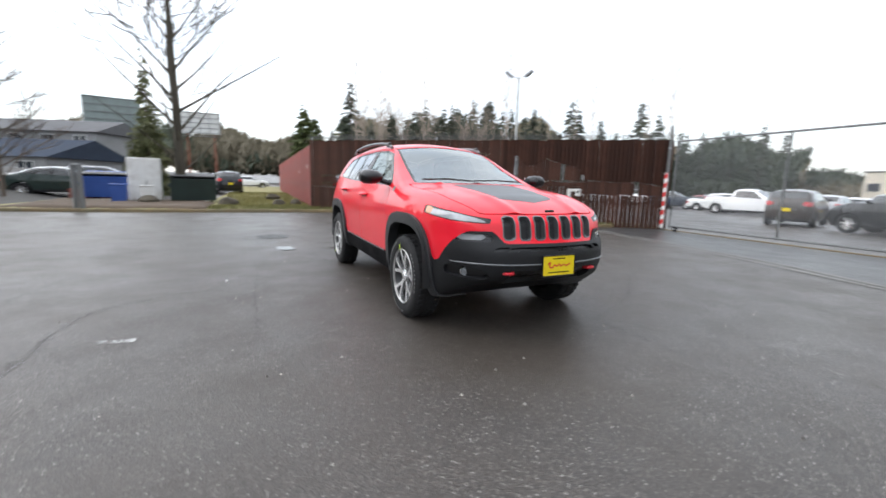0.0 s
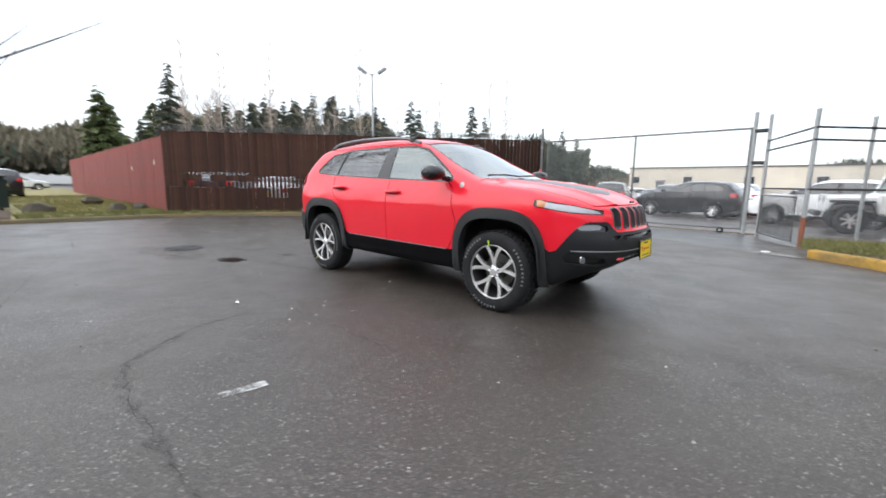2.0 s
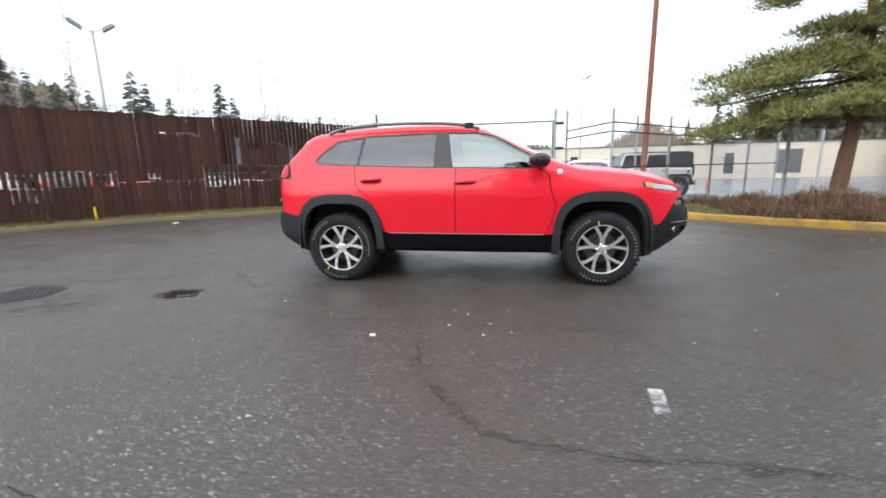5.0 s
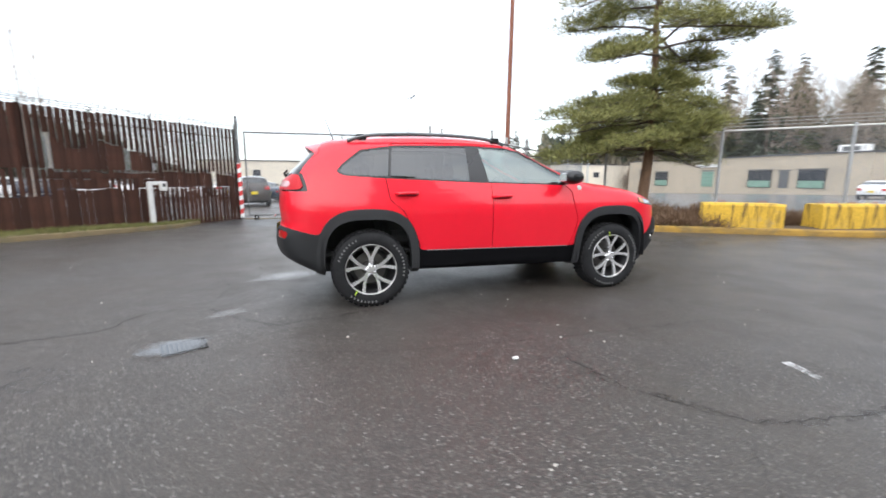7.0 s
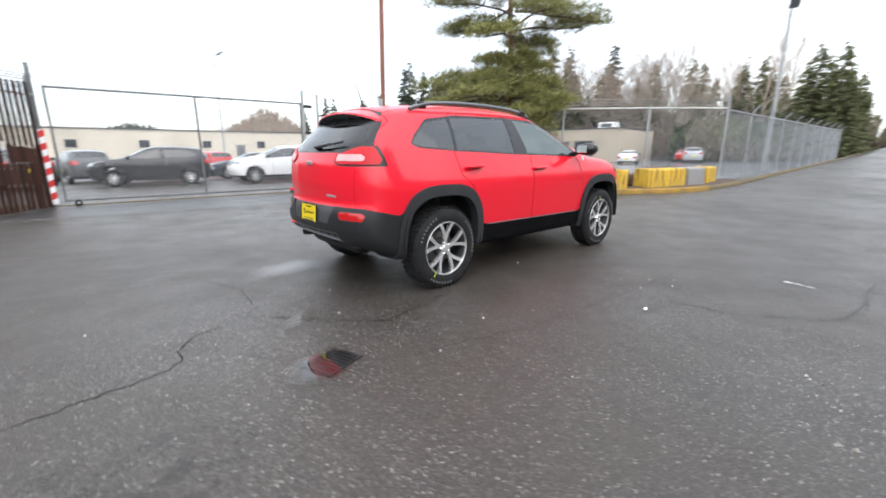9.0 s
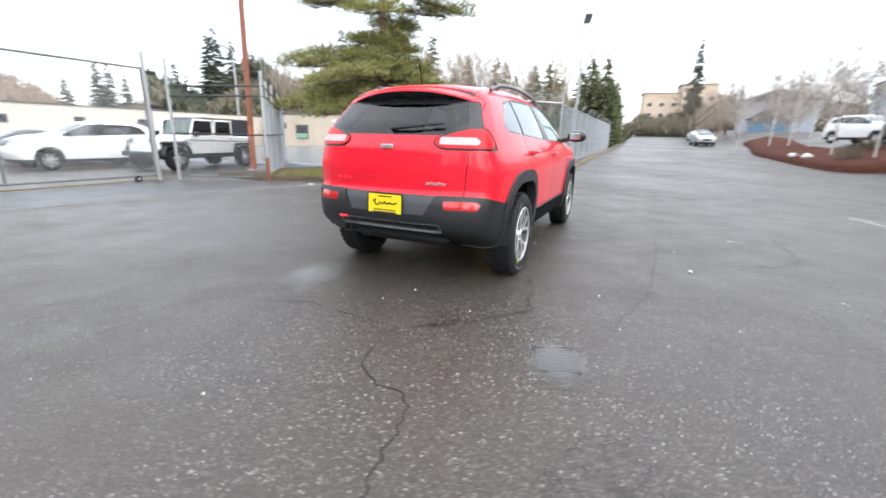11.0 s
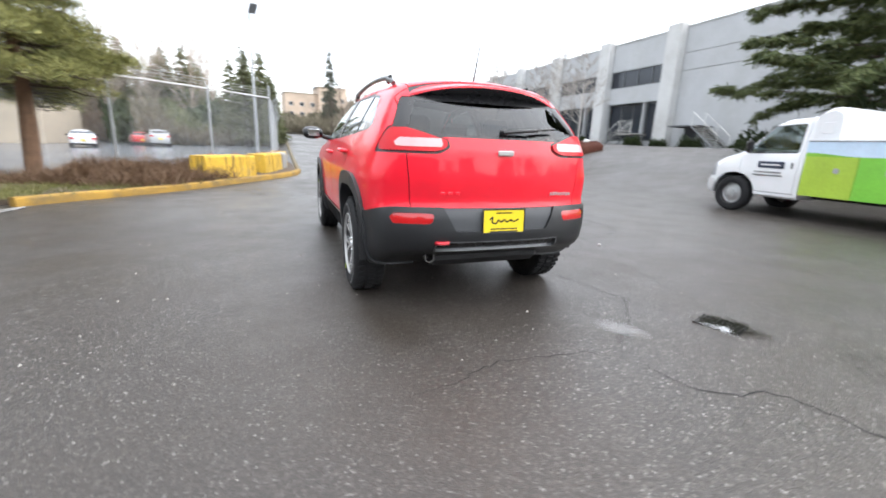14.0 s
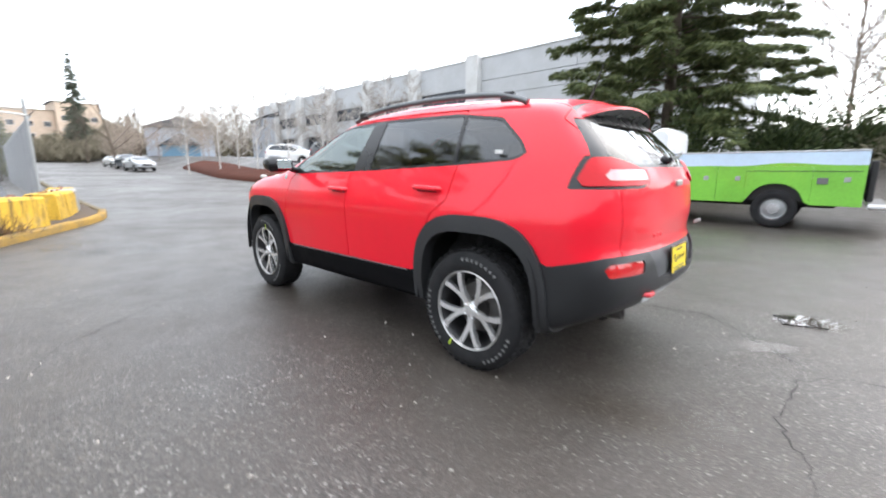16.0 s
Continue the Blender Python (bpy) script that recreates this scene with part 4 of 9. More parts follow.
    tail = lambda P, N: np.minimum(np.minimum(P[:, 2] - 1.108 - np.maximum(0.45 - P[:, 1], 0) * 0.5, 1.272 - np.maximum(0.62 - P[:, 1], 0) * 0.30 - P[:, 2]), np.minimum(P[:, 1] - 0.375, wrap(P)))
    t1, F = sk.split(F, tail)
    back_g = lambda P, N: np.minimum(np.minimum(P[:, 2] - 1.212, 1.47 - P[:, 2]), np.minimum(0.735 - (P[:, 2] - 1.21) * 0.46 - P[:, 1], -1.7 - P[:, 0]))
    k1, F = sk.split(F, back_g)
    k_in, k_edge = sk.split(k1, lambda P, N: np.minimum(back_g(P, N) - 0.018, 0.645 - (P[:, 2] - 1.21) * 0.48 - P[:, 1]))
    o = sk.solid(k_in, -0.004, 0.004).ob("rear_screen", M["glass_rear"], car, "dark tinted rear screen")
    o.visible_shadow = False
    sk.solid(k_edge, -0.004, 0.02).ob("rear_screen_surround", M["trim"], car, "black rear screen border")
    band, F = sk.split(F, lambda P, N: np.minimum(np.minimum(P[:, 2] - 1.47, 0.555 - P[:, 1]), -1.765 - P[:, 0]))
    sk.solid(band, -0.004, 0.02).ob("screen_header", M["trim"], car, "black band over the rear screen")
    # lamps
    t_in, t_edge = sk.split(t1, lambda P, N: np.minimum(tail(P, N) - 0.014, wrap(P) - 0.034))
    t_wh, t_rd = sk.split(t_in, lambda P, N: np.minimum(np.minimum(P[:, 2] - 1.146, 1.198 - P[:, 2]), np.minimum(P[:, 1] - 0.42, np.minimum(0.705 - P[:, 1], -1.9 - P[:, 0]))))
    headz = lambda P: 1.0 - (P[:, 0] - 1.70) / 0.47 * 0.078
    head = lambda P, N: np.minimum(np.minimum(P[:, 0] - 1.70, 2.175 - P[:, 0]) * 0.35, np.minimum(P[:, 2] - headz(P) + 0.030, headz(P) + 0.036 - P[:, 2]) - np.maximum(0.0, (P[:, 0] - 1.98)) * 0.08)
    head2 = lambda P, N: np.minimum(head(P, N), P[:, 1] - 0.5)
    h1, F = sk.split(F, head2)
    h_in, h_edge = sk.split(h1, lambda P, N: head2(P, N) - 0.007)
    h_am, h_wh = sk.split(h_in, lambda P, N: 1.80 - P[:, 0])
    for s in (1, -1):
        o = sk.solid(t_rd, 0.010, 0.03, s).ob("tail_lamp", M["lens_tail"], car, "red tail lamp lens")
        sk.solid(t_wh, 0.013, 0.01, s).ob("reversing_light", M["lens_pink"], o, "pale strip in the lamp")
        sk.solid(t_edge, -0.004, 0.03, s).ob("lamp_surround", M["trim"], o, "black lamp surround")
        o = sk.solid(h_wh, 0.002, 0.03, s).ob("headlamp", M["lens_white"], car, "slim clear headlamp")
        sk.solid(h_am, 0.002, 0.03, s).ob("side_marker", M["lens_amber"], o, "amber side marker")
        sk.solid(h_edge, -0.004, 0.03, s).ob("lamp_surround", M["trim"], o, "black lamp surround")
    # seven-slot grille
    for k in range(4):
        yc = 0.127 * k

        def slot(P, N, yc=yc, e=0.0):
            dy, dz = np.abs(P[:, 1] - yc) - 0.041 + 0.018, np.abs(P[:, 2] - 0.876) - 0.083 + 0.018
            r = np.hypot(np.maximum(dy, 0), np.maximum(dz, 0)) + np.minimum(np.maximum(dy, dz), 0) - 0.018
            return np.minimum(e - r, P[:, 0] - 2.0)

        s_all, F = sk.split(F, lambda P, N: slot(P, N, e=0.008))
        s_in, s_rim = sk.split(s_all, lambda P, N: slot(P, N))
        for s in ((1, -1) if k else ("both",)):
            o = sk.solid(s_rim, 0.006, 0.05, s).ob("grille_bezel", M["grey_trim"], car, "grey bezel round a grille slot")
            sk.solid(s_in, -0.04, 0.01, s).ob("grille_mesh", M["black"], o, "black mesh behind the grille")
    # inner black shell behind the gaps
    sk.solid(F, -0.035, 0.0).ob("inner_shell", M["black"], car, "black inner shell")
    # red panels
    yh = curve([(0.9, 0.735), (1.4, 0.71), (1.8, 0.66), (2.1, 0.56), (2.3, 0.52)])
    hood = lambda P, N: np.minimum(np.minimum(yh(P[:, 0]) - P[:, 1], P[:, 0] - 1.145 + 0.2 * P[:, 1] ** 2), P[:, 2] - 0.978)
    hd, F = seam(sk, F, hood)
    dec, hd = sk.split(hd, lambda P, N: np.minimum(np.minimum(P[:, 0] - 1.17, 2.02 - 0.4 * P[:, 1] - P[:, 0]), np.minimum(0.36 - (P[:, 0] - 1.17) * 0.12 - P[:, 1], P[:, 1] + 1)))
    crease = lambda P, N: 0.016 * np.exp(-((P[:, 1] - 0.42 + (P[:, 0] - 1.2) * 0.12) / 0.05) ** 2)
    hood_ob = sk.solid(hd, 0.0, 0.02, bulge=crease).ob("hood", M["car_red"], car, "red hood with raised creases")
    sk.solid(dec, 0.0015, 0.02, bulge=crease).ob("hood_decal", M["decal"], hood_ob, "matt black decal on the hood")
    roof = lambda P, N: np.minimum(np.minimum(0.545 - P[:, 1], P[:, 2] - 1.5), np.minimum(0.185 - P[:, 0], P[:, 0] + 1.80))
    rf, F = seam(sk, F, roof, 0.003)
    sk.solid(rf, 0.0, 0.02).ob("roof", M["car_red"], car, "red roof panel")
    sk.solid(rf, -0.045, 0.006).ob("headliner", M["headliner"], car, "pale grey cloth headliner")
    gate = lambda P, N: np.minimum(np.minimum(0.645 - np.maximum(1.1 - P[:, 2], 0) * 0.08 - P[:, 1], -1.78 - P[:, 0]), 1.62 - P[:, 2])
    gt, F = seam(sk, F, gate, 0.0026)
    sk.solid(gt, 0.0, 0.02).ob("tailgate", M["car_red"], car, "red tailgate with faint water streaks")
    xf = curve([(0.3, 0.80), (0.52, 0.80), (0.65, 0.865), (0.80, 0.90), (0.90, 0.86), (1.0, 0.835), (1.17, 0.83), (1.3, 0.86), (1.7, 0.9)])
    xr = curve([(0.3, -0.84), (0.6, -0.87), (0.93, -1.03), (1.02, -1.15), (1.25, -1.185), (1.6, -1.1)])
    zr = lambda P: 1.585 - 0.03 * (P[:, 0] + 0.4) ** 2 - np.maximum(P[:, 0] - 0.05, 0) * 0.55
    nose, F = sk.split(F, lambda P, N: np.minimum(P[:, 0] - 1.95, 0.60 - P[:, 1]))
    sk.solid(nose, 0.0, 0.03).ob("nose_panel", M["car_red"], car, "red panel round the grille")
    fd, F = seam(sk, F, lambda P, N: np.minimum(np.minimum(P[:, 0] + 0.105, xf(P[:, 2]) - P[:, 0]), np.minimum(zr(P) - P[:, 2], P[:, 1] - 0.4)))
    rd, F = seam(sk, F, lambda P, N: np.minimum(np.minimum(-0.105 - P[:, 0], P[:, 0] - xr(P[:, 2])), np.minimum(zr(P) - P[:, 2], P[:, 1] - 0.4)))
    fen, quart = sk.split(F, lambda P, N: P[:, 0] - 0.4)
    for s in (1, -1):
        doors = []
        for nm, fs in (("front_door", fd), ("rear_door", rd)):
            doors.append(sk.solid(fs, 0.0, 0.02, s).ob(nm, M["car_red"], car, "red door"))
        sk.solid(fen, 0.0, 0.02, s).ob("front_fender", M["car_red"], car, "red front fender")
        sk.solid(quart, 0.0, 0.02, s).ob("rear_quarter_panel", M["car_red"], car, "red rear quarter and roof side")
        for d, hx, hz in ((doors[0], 0.0, 1.052), (doors[1], -0.99, 1.088)):
            yy = 0.90 * 0.968 + 0.004
            m = pose(hx, s * yy, hz, 0, -1.5, 0)
            h = Geo().tube([(-0.105, -0.01 * s, 0), (-0.085, 0.032 * s, 0.002), (-0.04, 0.04 * s, 0.003), (0.05, 0.04 * s, 0.003), (0.085, 0.032 * s, 0.002), (0.105, -0.01 * s, 0)], 0.015, 8, True, m, 1.0).ob("door_handle", M["car_red"], d, "red door handle")
            # a flat black plate paints the shade behind the handle
            Geo().box((0, 0.004 * s, -0.006), (0.17, 0.012, 0.035), 0.005, m).ob("handle_recess", M["trim"], h, "black plate painting the shade behind the handle")
        # mirror
        mr = new("door_mirror")
        mr.parent = car
        mr.matrix_local = pose(0.70, s * 0.86, 1.215)
        g = Geo()
        prof = [(0.0, 0.0), (0.05, 0.01), (0.082, 0.06), (0.09, 0.12), (0.082, 0.18), (0.05, 0.215), (0.0, 0.225)]
        g.lathe(prof, 20, pose(0.02, s * 0.03, 0.03, -90 * s, 0, 0) @ Matrix.Diagonal((1.15, 0.80, 1.05, 1)))
        g.ob("shell", M["trim"], mr, "black mirror shell")
        Geo().box((-0.081, s * 0.140, 0.030), (0.006, 0.125, 0.078), 0.004).ob("mirror_glass", M["chrome"], mr, "mirror glass")
        Geo().tube([(0.04, -0.06 * s, -0.03), (0.03, 0.02 * s, -0.01), (0.02, 0.08 * s, 0.01)], [0.03, 0.026, 0.024], 10).ob("arm", M["trim"], mr)
        # badge on the fender
        Geo().lathe([(0.027, 0), (0.027, 0.005), (0.021, 0.007), (0, 0.007)], 24, pose(0.93, s * 0.832, 1.135, -68 * s, 0, 0)).ob("fender_badge", M["badge"], car, "round silver fender badge")
        # roof rail
        rail = Geo()
        pts = [(-1.52, 0.585, 1.583), (-1.44, 0.587, 1.612), (-1.28, 0.587, 1.645), (-0.9, 0.587, 1.666), (-0.45, 0.587, 1.664), (-0.12, 0.585, 1.643), (0.05, 0.582, 1.612), (0.13, 0.58, 1.586)]
        rail.tube([(a, s * b, c) for a, b, c in smooth3(pts)], 0.0165, 10, True, None, 1.15)
        ro = rail.ob("roof_rail", M["grey_trim"], car, "satin dark grey roof rail")
        for px in (-1.38, 0.02):
            Geo().box((px, s * 0.584, 1.625), (0.10, 0.03, 0.06), 0.01).ob("rail_foot", M["trim"], ro)
    # rear spoiler
    g = Geo()
    ys = np.linspace(-0.57, 0.57, 25)
    ring = []
    for y in ys:
        e = (abs(y) / 0.57) ** 3
        zt = 1.598 - 0.17 * y * y - 0.03 * e
        xt = -1.92 + 0.07 * e + 0.10 * y * y
        ring.append([(-1.64, y, zt + 0.014), (-1.78, y, zt - 0.004), (xt, y, zt - 0.034), (xt - 0.004, y, zt - 0.048)])
    vs = [p for r in ring for p in r]
    fs = [(i * 4 + k, i * 4 + k + 1, i * 4 + k + 5, i * 4 + k + 4) for i in range(24) for k in range(3)]
    g.add(vs, fs)
    sp = g.ob("rear_spoiler", M["car_red"], car, "red roof spoiler over the rear screen")
    g = Geo()
    ring = []
    for r in ring_pairs(ys):
        ring.append(r)
    vs = [p for r in ring for p in r]
    fs = [(i * 3 + k, i * 3 + k + 1, i * 3 + k + 4, i * 3 + k + 3)[::-1] for i in range(24) for k in range(2)]
    g.add(vs, fs)
    g.ob("spoiler_underside", M["trim"], sp, "black spoiler underside")
    # wipers
    for yy in (0.30, -0.28):
        g = Geo()
        p0, p1 = Vector((1.09, yy + 0.22, 1.228)), Vector((1.06, yy - 0.32, 1.232))
        g.tube([p0, (p0 + p1) / 2 + Vector((0, 0, 0.012)), p1], 0.009, 6)
        g.ob("front_wiper", M["trim"], car, "black windscreen wiper")
    g = Geo()
    g.lathe([(0.030, 0), (0.026, 0.02), (0, 0.024)], 20, pose(-2.105, -0.02, 1.255, 0, -60, 0))
    g.tube([(-2.135, 0.0, 1.258), (-2.128, -0.2, 1.278), (-2.085, -0.43, 1.300)], [0.015, 0.012, 0.008], 8)
    g.ob("rear_wiper", M["trim"], car, "black rear wiper")
    # plates
    for nm, x, z, rz, tilt in (("front_plate", 2.362, 0.598, 90, 88), ("rear_plate", -2.236, 0.686, -90, 86)):
        pl = new(nm)
        pl.parent = car
        pl.matrix_local = pose(x, 0, z, tilt, 0, rz)
        Geo().box((0, 0, 0), (0.305, 0.152, 0.006), 0.003).ob("plate", M["plate_yellow"], pl, "yellow dealer plate")
        g = Geo()
        pts = [(-0.11, 0.012), (-0.085, 0.028), (-0.09, -0.005), (-0.06, -0.012), (-0.045, 0.008), (-0.02, -0.004), (0.0, 0.012), (0.02, -0.004), (0.05, 0.008), (0.07, -0.002), (0.11, 0.012)]
        g.tube([(a, b, 0.004) for a, b in smooth2(pts)], 0.006, 5, True, None, 0.3)
        g.ob("plate_mark", M["hook_red"] if x > 0 else M["trim"], pl, "red script stroke on the plate" if x > 0 else "dark script stroke on the plate")
        for v, wd in ((-0.05, 0.20), (0.055, 0.12)):
            Geo().box((0, v, 0.0035), (wd, 0.008, 0.002)).ob("plate_line", M["trim"], pl, "dark line on the plate")
        g = Geo()
        for a, b, wd, hh in ((0, 0.079, 0.318, 0.010), (0, -0.079, 0.318, 0.010), (-0.155, 0, 0.008, 0.15), (0.155, 0, 0.008, 0.15)):
            g.box((a, b, 0.002), (wd, hh, 0.008), 0.002)
        g.ob("plate_frame", M["trim"], pl, "black plate frame")
    # tow hooks
    for x, y, z, rz in ((2.235, 0.40, 0.545, 0), (2.235, -0.40, 0.545, 0), (-2.165, 0.42, 0.548, 180)):
        h = Geo().tube([(-0.09, 0.045, 0), (0.03, 0.045, 0), (0.055, 0.03, 0), (0.06, 0, 0), (0.055, -0.03, 0), (0.03, -0.045, 0), (-0.09, -0.045, 0)], 0.013, 8)
        o = h.ob("tow_hook", M["hook_red"], car, "red tow hook")
        o.matrix_local = pose(x, y, z, 0, 0, rz)
    # badges
    Geo().box((-2.198, 0.0, 1.125), (0.012, 0.115, 0.034), 0.006).ob("tailgate_badge", M["badge"], car, "small silver tailgate badge")
    badge = new("model_badge")
    badge.parent = car
    for k in range(8):
        g = Geo().box((-2.222, -0.36 - 0.021 * k, 0.865 + (0.004 if k in (2, 5) else 0)), (0.008, 0.014, 0.02), 0.002, None)
        g.ob("badge_stroke", M["badge"], badge, "silver badge stroke")
    g = Geo()
    for k in range(3):
        g.box((-2.218, 0.44 - 0.05 * k, 0.868), (0.008, 0.032, 0.022), 0.003, None)
    g.ob("drive_badge", M["car_red"], car, "red drive badge")
    Geo().box((2.215, 0, 1.005), (0.02, 0.09, 0.02), 0.006, None).ob("hood_badge", M["trim"], car, "dark hood badge")
    # exhaust and underside
    Geo().lathe([(0.034, -0.14), (0.036, 0.0), (0.029, 0.0), (0.027, -0.1), (0, -0.1)], 24, pose(-2.10, 0.47, 0.425, 0, -84, 0)).ob("exhaust_tip", M["disc"], car, "dark steel exhaust tip")
    g = Geo()
    g.box((0, 0, 0.40), (3.6, 1.1, 0.16), 0.05)
    g.box((1.35, 0, 0.37), (0.16, 1.3, 0.10), 0.03)
    g.box((-1.35, 0, 0.37), (0.18, 1.3, 0.12), 0.03)
    g.box((-1.85, 0.0, 0.40), (0.35, 0.9, 0.14), 0.05)
    g.ob("underbody", M["black"], car, "black underbody and axles")
    # wheel wells
    for hx in (HX, -HX - 0.01):
        for s in (1, -1):
            g = Geo()
            vs, fs = [], []
            for i in range(25):
                a = PI * i / 24 * 1.02 - 0.01 * PI
                c, sn = math.cos(a), math.sin(a)
                q = (abs(c) / 0.447) ** 3.1 + (max(sn, 0) / 0.53) ** 3.1
                rr = q ** (-1 / 3.1)
                for yy in (0.9, 0.55, 0.5):
                    vs.append((hx + rr * c * (1 if yy > 0.52 else 0.2), s * min(yy, 0.895), HZ + rr * sn * (1 if yy > 0.52 else 0.2)))
            for i in range(24):
                for k in range(2):
                    fs.append((i * 3 + k, i * 3 + k + 1, i * 3 + k + 4, i * 3 + k + 3))
            g.add(vs, fs)
            g.ob("wheel_well", M["black"], car, "black wheel well liner")
    for hx in (HX, -HX):
        for s in (1, -1):
            w = wheel(car, hx, s * 0.785, HZ, side=s)
            a = 100 if hx > 0 else (235 if s < 0 else 300)
            Geo().box((0, 0, 0), (0.05, 0.012, 0.004), 0.001, pose(0, 0, 0, 0, 0, -a * s) @ pose(0.262, 0, 0.124)).ob("tyre_sticker", M["tape"], w, "yellow-green sticker on the tyre")
    # cabin
    g = Geo()
    g.box((0.72, 0, 1.02), (0.5, 1.4, 0.22), 0.06)
    g.box((0.92, 0, 1.10), (0.45, 1.38, 0.06), 0.03)
    g.ob("dashboard", M["dash"], car, "black dashboard")
    Geo().lathe([(0.17, -0.012), (0.19, 0.0), (0.17, 0.012), (0.155, 0.0), (0.17, -0.012)], 28, pose(0.42, 0.36, 1.10, 0, -65, 0)).ob("steering_wheel", M["dash"], car, "black steering wheel")
    for sx, sy in ((-0.05, 0.36), (-0.05, -0.36), (-0.95, 0.36), (-0.95, -0.36)):
        st = new("seat")
        st.parent = car
        st.matrix_local = pose(sx, sy, 0.62)
        Geo().box((0.05, 0, 0.0), (0.5, 0.5, 0.16), 0.05).ob("seat_cushion", M["cloth"], st, "dark cloth seat")
        Geo().box((-0.22, 0, 0.34), (0.13, 0.46, 0.62), 0.05, pose(0, 0, 0, 0, -12, 0)).ob("seat_backrest", M["cloth"], st)
        Geo().box((-0.26, 0, 0.74), (0.09, 0.25, 0.17), 0.04, pose(0, 0, 0, 0, -10, 0)).ob("headrest", M["cloth"], st)
    Geo().box((-0.4, 0, 0.5), (3.0, 1.45, 0.06), 0.02).ob("cabin_floor", M["dash"], car, "black cabin floor")
    # aerial and paper on the glass
    Geo().tube([(-1.62, 0.0, 1.63), (-1.70, 0.0, 1.85)], [0.007, 0.003], 6).ob("aerial", M["trim"], car, "short black roof aerial")
    Geo().box((0, 0, 0), (0.05, 0.003, 0.02), 0.001, pose(-1.47, 0.786, 1.30, 15, 0, 0)).ob("paper_label", M["wht_rough"], car, "small white paper label")
    return car


def smooth3(pts, k=4):
    p = [Vector(q) for q in pts]
    out = []
    for i in range(len(p) - 1):
        a, b, c, d = p[max(i - 1, 0)], p[i], p[i + 1], p[min(i + 2, len(p) - 1)]
        for j in range(k):
            t = j / k
            out.append(tuple(0.5 * (2 * b + (c - a) * t + (2 * a - 5 * b + 4 * c - d) * t * t + (3 * b - a - 3 * c + d) * t ** 3)))
    return out + [tuple(p[-1])]


def smooth2(pts, k=4):
    return [q[:2] for q in smooth3([(a, b, 0) for a, b in pts], k)]


def ring_pairs(ys):
    for y in ys:
        e = (abs(y) / 0.57) ** 3
        zt = 1.598 - 0.17 * y * y - 0.03 * e
        xt = -1.92 + 0.07 * e + 0.10 * y * y
        yield [(xt - 0.004, y, zt - 0.045), (xt + 0.05, y * 0.99, zt - 0.075), (-1.80 + 0.1 * y * y, y * 0.97, 1.49 - 0.08 * y * y)]


build_red_suv()


# ---- plainer parked vehicles ----
CAR_PAINT = {}


def paint(col):
    if col not in CAR_PAINT:
        CAR_PAINT[col] = plain("car paint", col, 0.3, var=0.04, scale=1.0, coat=0.8, spec=0.2)
    return CAR_PAINT[col]


def body_shape(width, front, rear, top, droop=0.15, under=0.26):
    """A car body from its nose, tail and roof lines: (height, x) and (x, height) pairs."""
    x1, x0 = max(p[1] for p in front), min(p[1] for p in rear)
    W = curve([(x0 - 0.2, width * 0.80), (x0 + 0.1, width * 0.88), (x0 + 0.45, width * 0.97), (x0 + 0.9, width), (x1 - 0.9, width), (x1 - 0.45, width * 0.96), (x1 - 0.1, width * 0.86), (x1 + 0.2, width * 0.75)], 0.12)
    tall = max(p[1] for p in top)
    belt = 0.67 * tall
    S = curve([(0.0, 0.9), (0.3, 0.95), (0.6, 0.99), (0.85, 1.0), (belt, 0.955), (belt + 0.1, 0.91), (tall - 0.1, 0.77), (tall, 0.70), (3.2, 0.2)], 0.04)
    FZ, RZ, TX = curve(front, 0.05), curve(rear, 0.05), curve(top, 0.09)

    def f(P):
        x, y, z = P[:, 0], np.abs(P[:, 1]), P[:, 2]
        a = smax(y - W(x) * S(z), (x - (FZ(z) - 0.18 * y ** 2 - 0.25 * y ** 4)) * 0.8, 0.1)
        a = smax(a, ((RZ(z) + 0.08 * y ** 2 + 0.15 * y ** 4) - x) * 0.85, 0.09)
        return smax(smax(a, z - (TX(x) - droop * y ** 2 * smooth01((TX(x) - belt) * 4)), 0.08), under - z, 0.05)

    return f, x0, x1


